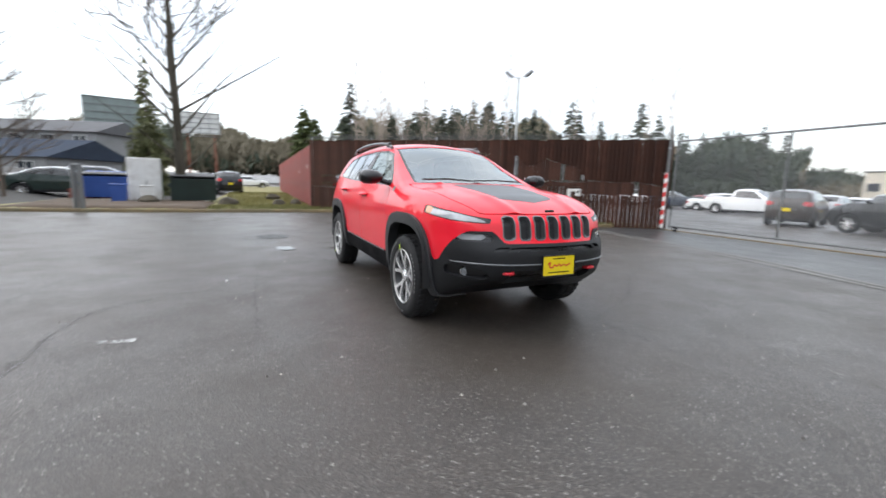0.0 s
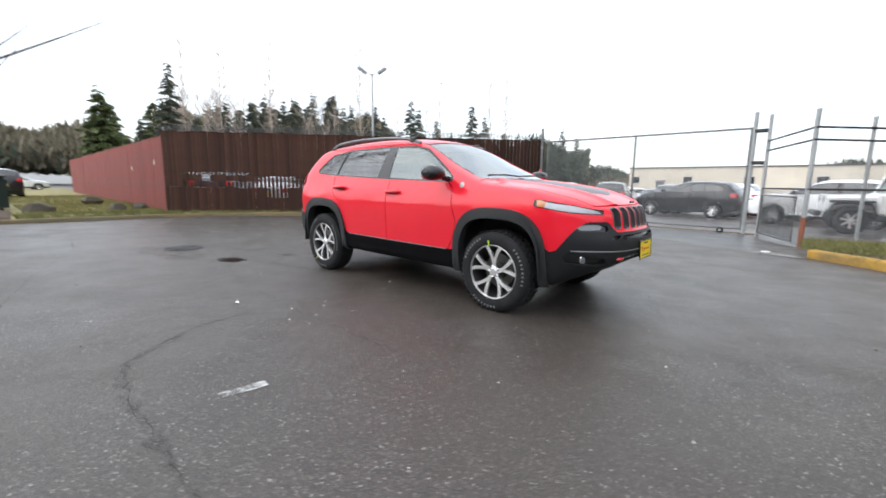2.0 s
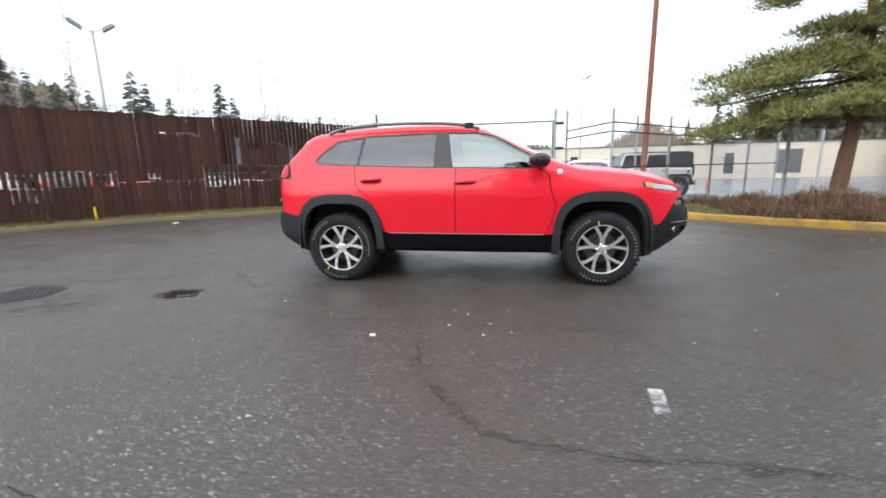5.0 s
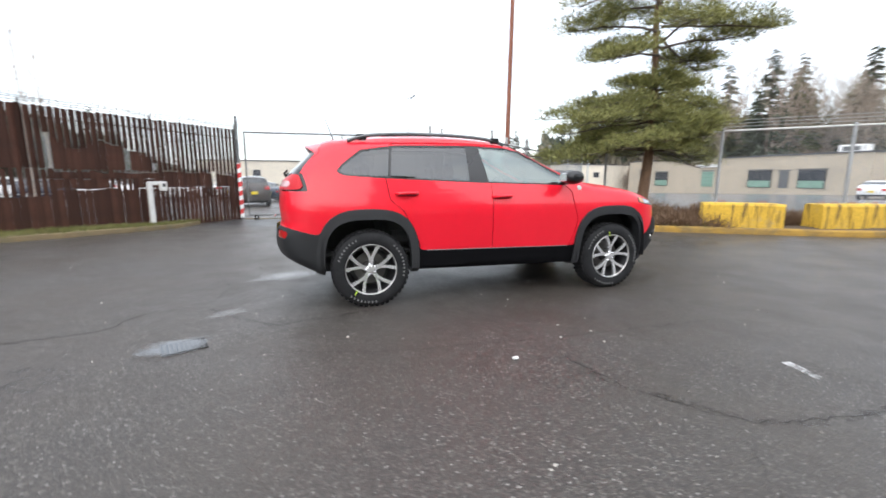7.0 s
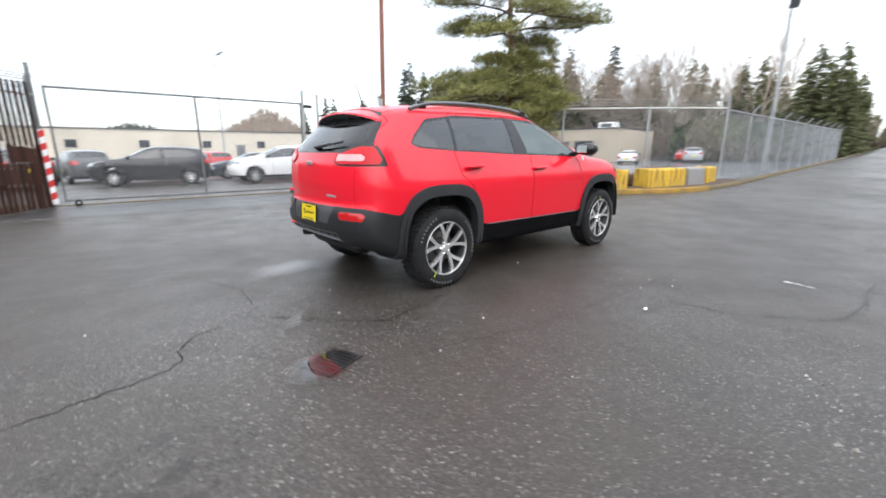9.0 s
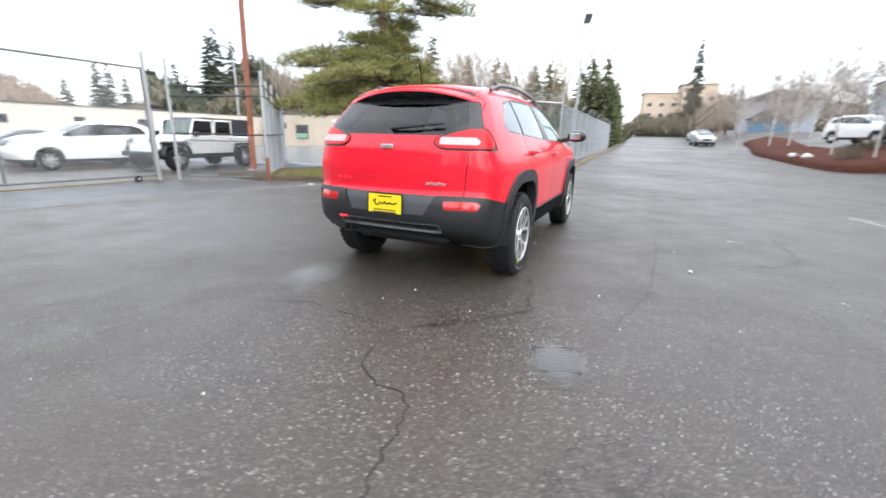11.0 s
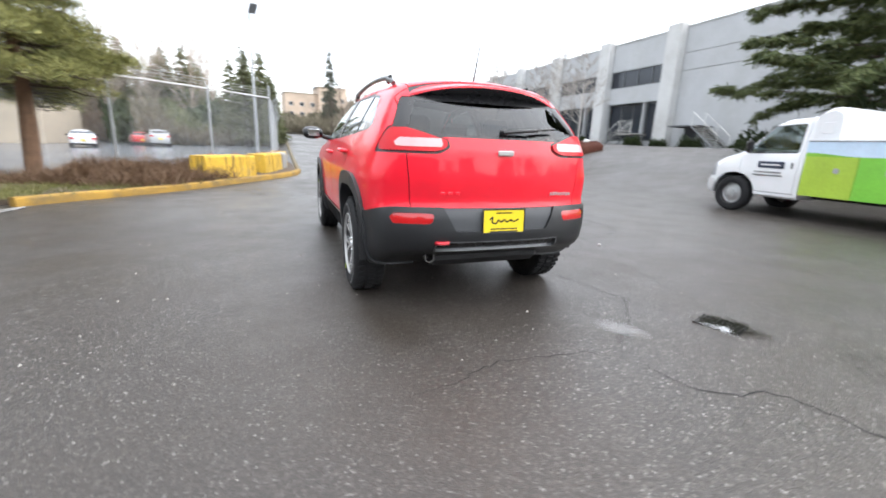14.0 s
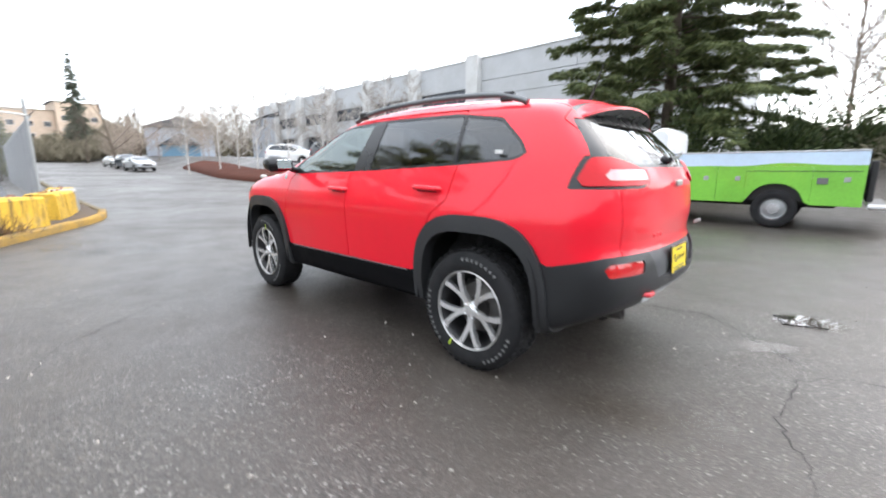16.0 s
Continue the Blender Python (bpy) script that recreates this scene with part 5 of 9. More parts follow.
SHAPES = {
    "suv": dict(width=0.91, front=[(0, 1.9), (0.3, 2.15), (0.6, 2.3), (0.85, 2.25), (1.0, 2.1), (1.1, 1.8), (3, 1.4)], rear=[(0, -1.9), (0.4, -2.2), (0.7, -2.25), (1.1, -2.2), (1.3, -2.08), (1.62, -1.8), (3, -1.5)],
                top=[(-2.6, 1.5), (-1.9, 1.60), (-1.0, 1.68), (-0.1, 1.66), (0.2, 1.58), (1.0, 1.2), (1.5, 1.12), (2.1, 1.0), (2.6, 0.9)], dlo=[(-1.75, 1.22), (0.9, 1.12), (0.95, 1.17), (0.15, 1.52), (-0.2, 1.56), (-1.3, 1.54), (-1.6, 1.42)], hub=1.35, r=0.36),
    "sedan": dict(width=0.90, front=[(0, 2.0), (0.3, 2.25), (0.55, 2.35), (0.75, 2.25), (0.9, 2.0), (3, 1.5)], rear=[(0, -2.0), (0.4, -2.3), (0.7, -2.35), (0.95, -2.3), (1.05, -2.1), (3, -1.6)],
                  top=[(-2.8, 1.0), (-2.2, 1.06), (-1.6, 1.12), (-0.9, 1.40), (-0.2, 1.46), (0.2, 1.42), (1.1, 1.02), (1.7, 0.95), (2.3, 0.8), (2.6, 0.7)], dlo=[(-1.5, 1.10), (0.9, 0.99), (0.2, 1.34), (-0.2, 1.38), (-0.9, 1.34)], hub=1.38, r=0.33),
    "pickup": dict(width=1.0, front=[(0, 2.4), (0.35, 2.75), (0.7, 2.9), (1.0, 2.85), (1.15, 2.6), (3, 2.0)], rear=[(0, -2.6), (0.5, -2.85), (0.9, -2.9), (1.4, -2.88), (3, -2.8)],
                   top=[(-3.2, 1.27), (-0.93, 1.28), (-0.82, 1.75), (-0.6, 1.90), (0.3, 1.92), (0.6, 1.85), (1.3, 1.3), (1.7, 1.24), (2.5, 1.15), (3.0, 0.95)], dlo=[(-0.72, 1.30), (1.05, 1.24), (0.45, 1.74), (-0.55, 1.76)], hub=1.85, r=0.40),
}


def parked_car(kind, col, x, y, yaw, label, name="car", dark=True, z=None, plate=True, group="parked vehicles"):
    sp = SHAPES[kind]
    f, x0, x1 = body_shape(sp["width"], sp["front"], sp["rear"], sp["top"])
    car = empty(name, pose(x, y, gz(x, y) if z is None else z, 0, 0, yaw), label, "car" if kind != "pickup" else "pickup truck", group)
    sk = Skin(f, x0 - 0.3, x1 + 0.3, ((x0 + x1) / 2, 0.75), (1.1, 0.1, 2.7), 0.075, 0.84)
    H, r = sp["hub"], sp["r"]
    _, F = sk.split(sk.faces, lambda P, N: np.minimum(np.maximum(arch(P, H, r, r + 0.05, r + 0.07, 2.1), arch(P, -H, r, r + 0.05, r + 0.07, 2.1)), P[:, 1] - 0.5))
    low, F = sk.split(F, lambda P, N: 0.38 - P[:, 2])
    sk.solid(low, 0.003, 0.03).ob("lower_trim", M["clad"], car, "dark lower trim")
    D = sp["dlo"]
    win, F = sk.split(F, lambda P, N: np.minimum(convex(P[:, 0], P[:, 2], D), P[:, 1] - 0.45))
    mid = sum(p[0] for p in D) / len(D)
    pil, win = sk.split(win, lambda P, N: np.maximum(0.05 - np.abs(P[:, 0] - mid), 0.02 - convex(P[:, 0], P[:, 2], D)))
    wf, wr = sk.split(win, lambda P, N: P[:, 0] - mid)
    tall = max(p[1] for p in sp["top"])
    hx = [p for p in sp["top"] if p[0] > 0]
    base = min(D, key=lambda p: -p[0])
    ws = lambda P, N: np.minimum(np.minimum(np.minimum(N[:, 0] - 0.30, P[:, 2] - base[1] - 0.06), tall - 0.09 - P[:, 2]), 0.66 - P[:, 1])
    w1, F = sk.split(F, ws)
    bs = lambda P, N: np.minimum(np.minimum(np.minimum(-0.30 - N[:, 0], P[:, 2] - base[1] - 0.12), tall - 0.12 - P[:, 2]), np.minimum(0.62 - P[:, 1], P[:, 0] + 10))
    b1, F = sk.split(F, bs)
    lz = 0.62 * tall if kind != "sedan" else 0.52 * tall
    tl, F = sk.split(F, lambda P, N: np.minimum(np.minimum(0.09 - np.abs(P[:, 2] - lz), P[:, 1] - 0.52), x0 + 0.30 - P[:, 0]))
    hl, F = sk.split(F, lambda P, N: np.minimum(np.minimum(0.06 - np.abs(P[:, 2] - lz + 0.12), P[:, 1] - 0.45), P[:, 0] - x1 + 0.38))
    gr, F = sk.split(F, lambda P, N: np.minimum(np.minimum(0.10 - np.abs(P[:, 2] - lz + 0.14), 0.42 - P[:, 1]), P[:, 0] - x1 + 0.3))
    door = lambda P, N: np.minimum(np.minimum(P[:, 0] - mid + 1.0, 0.98 + mid - P[:, 0]), np.minimum(P[:, 1] - 0.5, base[1] + 0.6 - P[:, 2]))
    hood, F = seam(sk, F, lambda P, N: np.minimum(np.minimum(P[:, 0] - base[0] - 0.12, 0.72 - P[:, 1]), N[:, 2] - 0.5), 0.006)
    dr, F = seam(sk, F, door, 0.006)
    d1, d2 = seam(sk, dr, lambda P, N: P[:, 0] - mid, 0.006)
    mt = paint(col)
    sk.solid(F, 0, 0.03).ob("body", mt, car)
    sk.solid(hood, 0, 0.03).ob("hood", mt, car)
    sk.solid(gr, 0.004, 0.02).ob("grille", M["trim"], car, "black grille")
    sk.solid(w1, -0.003, 0.01).ob("windscreen", M["glass_dark"], car, "windscreen")
    if b1:
        sk.solid(b1, -0.003, 0.01).ob("rear_screen", M["glass_dark"], car, "tinted rear screen")
    for s in (1, -1):
        sk.solid(d1, 0, 0.03, s).ob("front_door", mt, car)
        sk.solid(d2, 0, 0.03, s).ob("rear_door", mt, car)
        sk.solid(pil, -0.002, 0.02, s).ob("window_trim", M["trim"], car, "black window trim")
        sk.solid(wf, -0.003, 0.01, s).ob("front_window", M["glass_dark"], car, "side glass")
        sk.solid(wr, -0.003, 0.01, s).ob("rear_window", M["glass_dark"], car, "tinted side glass")
        sk.solid(tl, 0.004, 0.02, s).ob("tail_lamp", M["lens_red"], car, "red tail lamp")
        sk.solid(hl, 0.004, 0.02, s).ob("headlamp", M["lens_white"], car, "clear headlamp")
        Geo().box((base[0] - 0.18, s * (sp["width"] + 0.06), base[1] + 0.04), (0.10, 0.2, 0.13), 0.03).ob("door_mirror", M["trim"], car, "door mirror")
        for hx0 in (H, -H):
            wheel(car, hx0, s * (sp["width"] - 0.13), r, r, r * 0.64, 0.21, s, "multi")
    Geo().box((0, 0, 0.45), (x1 - x0 - 1.0, 1.3, 0.35), 0.08).ob("underbody", M["black"], car, "black underbody")
    if plate:
        Geo().box((x0 - 0.012, 0, 0.62 if kind == "sedan" else 0.78), (0.01, 0.30, 0.15), 0.003).ob("rear_plate", M["plate_yellow"], car, "yellow dealer plate")
    return car


def boxy_jeep(x, y, yaw):
    """A white four-door off-roader with a black soft top, flat fenders and a spare wheel."""
    c = empty("offroad_car", pose(x, y, gz(x, y), 0, 0, yaw), "white boxy four-door off-road car with a black soft top", "car", "parked vehicles")
    w = paint((0.86, 0.86, 0.85))
    H = 1.47
    Geo().box((-0.55, 0, 0.86), (3.0, 1.52, 0.60), 0.06).ob("body", w, c)
    Geo().box((1.42, 0, 0.93), (1.15, 1.34, 0.42), 0.07, pose(0, 0, 0, 0, 1.5, 0)).ob("hood", w, c, "white flat hood")
    Geo().box((2.0, 0, 0.86), (0.06, 1.25, 0.52), 0.025).ob("grille", w, c)
    for s in (1, -1):
        for nm, x0, x1 in (("front_door", -0.18, 0.80), ("rear_door", -1.05, -0.20)):
            d = Geo().box(((x0 + x1) / 2, s * 0.762, 0.86), (x1 - x0 - 0.015, 0.03, 0.62), 0.012).ob(nm, w, c)
            g = Geo()
            xa, xb = x0 + 0.02, x1 - (0.14 if nm == "front_door" else 0.02)
            for a, b in (((xa, 1.17), (xa, 1.70)), ((xa, 1.70), (xb - 0.05, 1.70)), ((xb - 0.05, 1.70), (xb + 0.12 if nm == "front_door" else xb, 1.17))):
                g.tube([(a[0], s * 0.72, a[1]), (b[0], s * 0.70, b[1])], 0.035, 6)
            g.ob("door_frame", w, d)
            Geo().box(((xa + xb) / 2, s * 0.715, 1.43), (xb - xa, 0.008, 0.50), 0.002).ob("side_glass", M["glass_dark"], d, "side glass")
            Geo().box((x0 + 0.15, s * 0.785, 1.05), (0.14, 0.02, 0.03), 0.006).ob("door_handle", M["trim"], d, "black handle")
        Geo().box((H, s * 0.78, 0.93), (0.95, 0.24, 0.07), 0.03, None).ob("front_fender", M["clad"], c, "black flat fender")
        for hx in (H, -H):
            g = Geo()
            vs = []
            for i in range(10):
                a = PI * (0.04 + 0.92 * i / 9)
                px, pz = hx + 0.52 * math.cos(a), 0.42 + 0.50 * min(1, 1.35 * math.sin(a))
                vs += [(px, s * 0.70, pz), (px, s * 0.93, pz - 0.01), (px, s * 0.93, pz - 0.07)]
            g.add(vs, [(3 * i + k, 3 * i + 3 + k, 3 * i + 4 + k, 3 * i + 1 + k) for i in range(9) for k in range(2)])
            g.ob("wheel_arch_flare", M["clad"], c, "black wheel arch flare")
            wheel(c, hx, s * 0.78, 0.40, 0.40, 0.235, 0.25, s, "multi")
        Geo().lathe([(0.09, 0), (0.10, 0.02), (0.07, 0.03), (0, 0.03)], 20, pose(2.03, s * 0.45, 0.98, 0, 90, 0)).ob("headlamp", M["lens_white"], c, "round headlamp")
        Geo().box((-2.06, s * 0.66, 0.95), (0.04, 0.13, 0.22), 0.015).ob("tail_lamp", M["lens_red"], c, "red tail lamp")
        Geo().box((-1.66, s * 0.70, 1.44), (0.78, 0.012, 0.46), 0.004).ob("quarter_window", M["trim"], c, "black soft top window")
        Geo().lathe([(0.055, 0), (0.055, 0.01), (0, 0.012)], 16, pose(-1.85, s * 0.762, 1.0, -90 * s, 0, 0)).ob("fuel_cap", M["trim"], c, "black fuel cap")
        Geo().box((0.72, s * 0.92, 1.22), (0.12, 0.22, 0.18), 0.04).ob("door_mirror", M["trim"], c, "black door mirror")
    g = Geo()
    g.prism([(-2.06, 1.18), (-2.02, 1.72), (-1.9, 1.78), (0.22, 1.80), (0.30, 1.74), (0.26, 1.71), (-1.08, 1.70), (-1.10, 1.18)], -0.71, 0.71, pose(0, 0, 0, 90, 0, 0))
    g.ob("soft_top", M["decal"], c, "black canvas soft top")
    Geo().box((0.62, 0, 1.44), (0.04, 1.36, 0.58), 0.015, pose(0.62, 0, 1.44, 0, -25, 0) @ pose(-0.62, 0, -1.44)).ob("windscreen", M["glass_front"], c, "flat windscreen")
    sw = wheel(c, -2.16, 0.0, 1.02, 0.39, 0.22, 0.24, 1, "multi", "spare_wheel")
    sw.matrix_local = pose(-2.17, 0.05, 1.02, 0, -90, 0)
    Geo().box((2.16, 0, 0.56), (0.16, 1.5, 0.16), 0.04).ob("front_bumper", M["clad"], c, "black front bumper")
    Geo().box((-2.14, 0, 0.55), (0.14, 1.5, 0.15), 0.04).ob("rear_bumper", M["clad"], c, "black rear bumper")
    Geo().box((0, 0, 0.5), (3.7, 1.2, 0.24), 0.05).ob("underbody", M["black"], c, "black underbody")
    return c


M["lime"] = plain("lime green vinyl wrap", (0.34, 0.49, 0.05), 0.35, var=0.22, scale=1.4, coat=0.3)
M["green_wrap"] = plain("bright green vinyl wrap", (0.18, 0.50, 0.05), 0.35, var=0.20, scale=1.4, coat=0.3)
M["sky_wrap"] = plain("pale blue vinyl wrap", (0.52, 0.66, 0.80), 0.35, var=0.12, scale=1.5, coat=0.3)
M["hill_wrap"] = plain("grass green vinyl print", (0.20, 0.46, 0.04), 0.35, var=0.25, scale=2.5, coat=0.3)
M["navy"] = plain("dark navy print", (0.02, 0.03, 0.06), 0.4, var=0.1)


def service_truck():
    """A white van cab with a long low service body in green wrap, its near flank at y = 0.95 of its own."""
    c = empty("service_truck", pose(0.07, -8.87, 0), "white van-cab utility truck with a low green-wrapped service body", "truck")
    white = paint((0.76, 0.77, 0.78))
    FX = curve([(0.0, 2.2), (0.35, 2.45), (0.5, 2.52), (0.75, 2.50), (1.0, 2.42), (1.12, 2.25), (3, 1.8)], 0.05)
    TX = curve([(-1, 2.0), (0.5, 1.99), (0.95, 1.94), (1.15, 1.84), (1.55, 1.38), (1.75, 1.27), (2.1, 1.17), (2.4, 1.08), (2.7, 0.9)], 0.07)
    S = curve([(0, 0.93), (0.4, 0.97), (0.9, 1.0), (1.15, 0.97), (1.3, 0.93), (1.9, 0.80), (2.1, 0.7), (3, 0.4)], 0.05)

    def f(P):
        x, y, z = P[:, 0], np.abs(P[:, 1]), P[:, 2]
        W = np.interp(x, [0, 1.6, 2.1, 2.4, 2.6], [0.96, 0.96, 0.92, 0.84, 0.72])
        a = smax(y - W * S(z), (x - (FX(z) - 0.12 * y ** 2 - 0.18 * y ** 4)) * 0.8, 0.1)
        return smax(smax(smax(a, z - (TX(x) - 0.06 * y ** 2), 0.09), 0.40 - x, 0.03), 0.38 - z, 0.05)

    sk = Skin(f, 0.2, 2.9, (1.3, 0.8), (1.1, 0.2, 2.5), 0.045, 0.7)
    _, F = sk.split(sk.faces, lambda P, N: np.minimum(arch(P, 1.70, 0.38, 0.47, 0.46, 2.2), P[:, 1] - 0.5))
    D = [(0.56, 1.27), (1.52, 1.24), (1.50, 1.32), (1.13, 1.80), (0.58, 1.83)]
    win, F = sk.split(F, lambda P, N: np.minimum(convex(P[:, 0], P[:, 2], D), P[:, 1] - 0.4))
    we, win = sk.split(win, lambda P, N: 0.018 - convex(P[:, 0], P[:, 2], D))
    ws, F = sk.split(F, lambda P, N: np.minimum(np.minimum(N[:, 0] - 0.42, 1.86 - P[:, 2]), np.minimum(P[:, 2] - 1.36, 0.76 - P[:, 1])))
    hl, F = sk.split(F, lambda P, N: np.minimum(np.minimum(0.14 - np.abs(P[:, 2] - 0.87), P[:, 1] - 0.60), P[:, 0] - 2.16))
    gr, F = sk.split(F, lambda P, N: np.minimum(np.minimum(0.14 - np.abs(P[:, 2] - 0.86), 0.56 - P[:, 1]), P[:, 0] - 2.2))
    bp, F = sk.split(F, lambda P, N: np.minimum(0.66 - P[:, 2], P[:, 0] - 2.14))
    door, F = seam(sk, F, lambda P, N: np.minimum(np.minimum(P[:, 0] - 0.50, 1.60 - np.maximum(0.75 - P[:, 2], 0) * 0.9 - P[:, 0]), np.minimum(P[:, 1] - 0.4, np.minimum(1.93 - P[:, 2], P[:, 2] - 0.48))), 0.006)
    sk.solid(F, 0, 0.03).ob("cab_body", white, c)
    sk.solid(gr, -0.01, 0.02).ob("grille", M["clad"], c, "dark grey grille")
    sk.solid(bp, 0.03, 0.06).ob("front_bumper", paint((0.6, 0.6, 0.6)), c, "pale grey front bumper")
    sk.solid(ws, -0.003, 0.01).ob("windscreen", M["glass_front"], c, "windscreen")
    for s in (1, -1):
        d = sk.solid(door, 0, 0.03, s).ob("cab_door", white, c)
        sk.solid(win, -0.004, 0.008, s).ob("door_glass", M["glass_front"], d, "door glass")
        sk.solid(we, -0.002, 0.02, s).ob("window_seal", M["trim"], d, "black window seal")
        Geo().box((0.60, s * 0.955, 1.03), (0.03, 0.03, 0.12), 0.01).ob("door_handle", M["trim"], d, "black door handle")
        sk.solid(hl, 0.004, 0.02, s).ob("headlamp", M["lens_white"], c, "clear headlamp")
        Geo().box((1.40, s * 1.06, 1.38), (0.10, 0.17, 0.26), 0.04).ob("door_mirror", M["trim"], c, "tall black door mirror")
    sign = Geo().box((0.98, 0.964, 1.03), (0.50, 0.008, 0.13), 0.002).ob("door_sign", M["navy"], c, "dark company sign with pale bars")
    g = Geo()
    g.box((0.98, 0.970, 1.03), (0.36, 0.004, 0.030))
    g.ob("sign_bars", M["white"], sign, "pale bars of lettering")
    g = Geo()
    for k, (zz, ww) in enumerate(((0.88, 0.5), (0.82, 0.56))):
        g.box((1.02, 0.967, zz), (ww, 0.004, 0.022))
    g.ob("small_print", M["grey_trim"], c, "grey bars of small lettering")
    # raised white cap behind the cab
    g = Geo()
    prof = [(0.42, 1.50), (0.42, 1.99), (0.34, 2.06), (0.20, 2.12), (0.08, 2.10), (0.0, 2.02), (-0.02, 1.90), (-0.02, 1.50)]
    n = len(prof)
    rows = []
    for yy, k in ((0.86, 0.0), (0.80, 0.6), (0.62, 1.0), (-0.62, 1.0), (-0.80, 0.6), (-0.86, 0.0)):
        rows.append([(px - (px - 0.2) * 0.10 * (1 - k), yy, 1.5 + (pz - 1.5) * (0.88 + 0.12 * k)) for px, pz in prof])
    g.add([p for r in rows for p in r], [(i * n + j, i * n + j + 1, (i + 1) * n + j + 1, (i + 1) * n + j) for i in range(5) for j in range(n - 1)] + [tuple(range(n)), tuple(5 * n + j for j in range(n))[::-1]])
    cap = g.ob("cab_cap", white, c, "raised white cap behind the cab")
    Geo().box((0.2, 0.862, 1.74), (0.20, 0.012, 0.20), 0.02).ob("cap_hatch", white, cap, "off-white hatch")
    # service body: compartment doors on both flanks
    x0, x1 = -3.33, 0.40
    for s in (1, -1):
        flank = new("flank")
        flank.parent = c
        flank["label"] = "wrapped flank of the service body"
        cuts = [x1, -0.42, -1.05, -1.56, -2.60, x0]
        mats = ["lime", "green_wrap", "green_wrap", "green_wrap", "green_wrap"]
        for k in range(5):
            a, b = cuts[k], cuts[k + 1]
            if k == 3:
                g = Geo()
                vs, fs = [], []
                for i in range(15):
                    px = a + (b - a) * i / 14
                    dx = abs(px + 2.07)
                    zb = 0.50 if dx > 0.47 else 0.42 + 0.47 * (1 - (dx / 0.47) ** 2.2) ** 0.5
                    vs += [(px, s * 0.97, max(zb, 0.50)), (px, s * 0.97, 1.22), (px, s * 0.92, max(zb, 0.50)), (px, s * 0.92, 1.22)]
                for i in range(14):
                    q = 4 * i
                    fs += [(q, q + 1, q + 5, q + 4), (q + 2, q, q + 4, q + 6), (q + 1, q + 3, q + 7, q + 5)]
                g.add(vs, fs)
                g.ob("wheel_panel", M[mats[k]], flank, "green panel round the rear wheel")
            else:
                g = Geo().box(((a + b) / 2, s * 0.955, 0.86), (abs(a - b) - 0.005, 0.03, 0.74), 0.003)
                d = g.ob("locker_door", M[mats[k]], flank, "lime green locker door" if k == 0 else "green locker door")
                Geo().box(((a + b) / 2 - 0.12, s * 0.975, 0.98), (0.09, 0.012, 0.09), 0.01).ob("latch", M["galv"], d, "steel paddle latch")
        vs, fs, hill = [], [], []
        for i in range(25):
            px = x1 + (x0 - x1) * i / 24
            wv = 1.262 + 0.028 * math.sin(px * 2.3 + 0.6) + 0.012 * math.sin(px * 5.1)
            vs += [(px, s * 0.972, wv - 0.012), (px, s * 0.972, 1.50), (px, s * 0.90, 1.51)]
            hill += [(px, s * 0.9705, 1.222), (px, s * 0.9705, wv - 0.008)]
        for i in range(24):
            q = 3 * i
            fs += [(q, q + 1, q + 4, q + 3), (q + 1, q + 2, q + 5, q + 4)]
        Geo().add(vs, fs).ob("upper_band", M["sky_wrap"], flank, "pale blue upper band")
        Geo().add(hill, [(2 * i, 2 * i + 1, 2 * i + 3, 2 * i + 2) for i in range(24)]).ob("hill_print", M["hill_wrap"], flank, "printed green hill line")
        Geo().box(((x0 + x1) / 2, s * 0.955, 1.505), (x1 - x0, 0.06, 0.03), 0.01).ob("top_rail", M["galv"], flank, "bright metal top rail")
        Geo().box((-2.42, s * 0.974, 1.13), (1.70, 0.008, 0.012), 0.002).ob("body_line", M["black_pipe"], flank, "dark seam along the flank")
        Geo().box((-2.75, s * 0.978, 0.95), (0.16, 0.01, 0.12), 0.01).ob("fuel_door", M["grey_trim"], flank, "grey fuel filler plate")
        wheel(c, 1.70, s * 0.84, 0.38, 0.38, 0.235, 0.22, s, "steel")
        wheel(c, -2.07, s * 0.83, 0.38, 0.38, 0.235, 0.24, s, "steel")
    Geo().box(((x0 + x1) / 2, 0, 0.76), (x1 - x0 - 0.02, 1.74, 0.46), 0.01).ob("under_body", M["black"], c, "black underbody")
    Geo().box(((x0 + x1) / 2, 0, 1.225), (x1 - x0 - 0.02, 1.84, 0.46), 0.01).ob("load_body", M["wht_rough"], c, "white load body between the lockers")
    Geo().box((-3.42, 0, 0.95), (0.10, 1.5, 0.75), 0.02).ob("tail_lift", M["black"], c, "black tail lift")
    Geo().box((-3.55, 0, 0.50), (0.32, 1.9, 0.10), 0.03).ob("rear_step", paint((0.6, 0.6, 0.6)), c, "pale rear step bumper")
    Geo().box((-0.4, 0, 0.52), (5.2, 1.0, 0.22), 0.04).ob("chassis", M["black"], c, "black chassis")
    return c


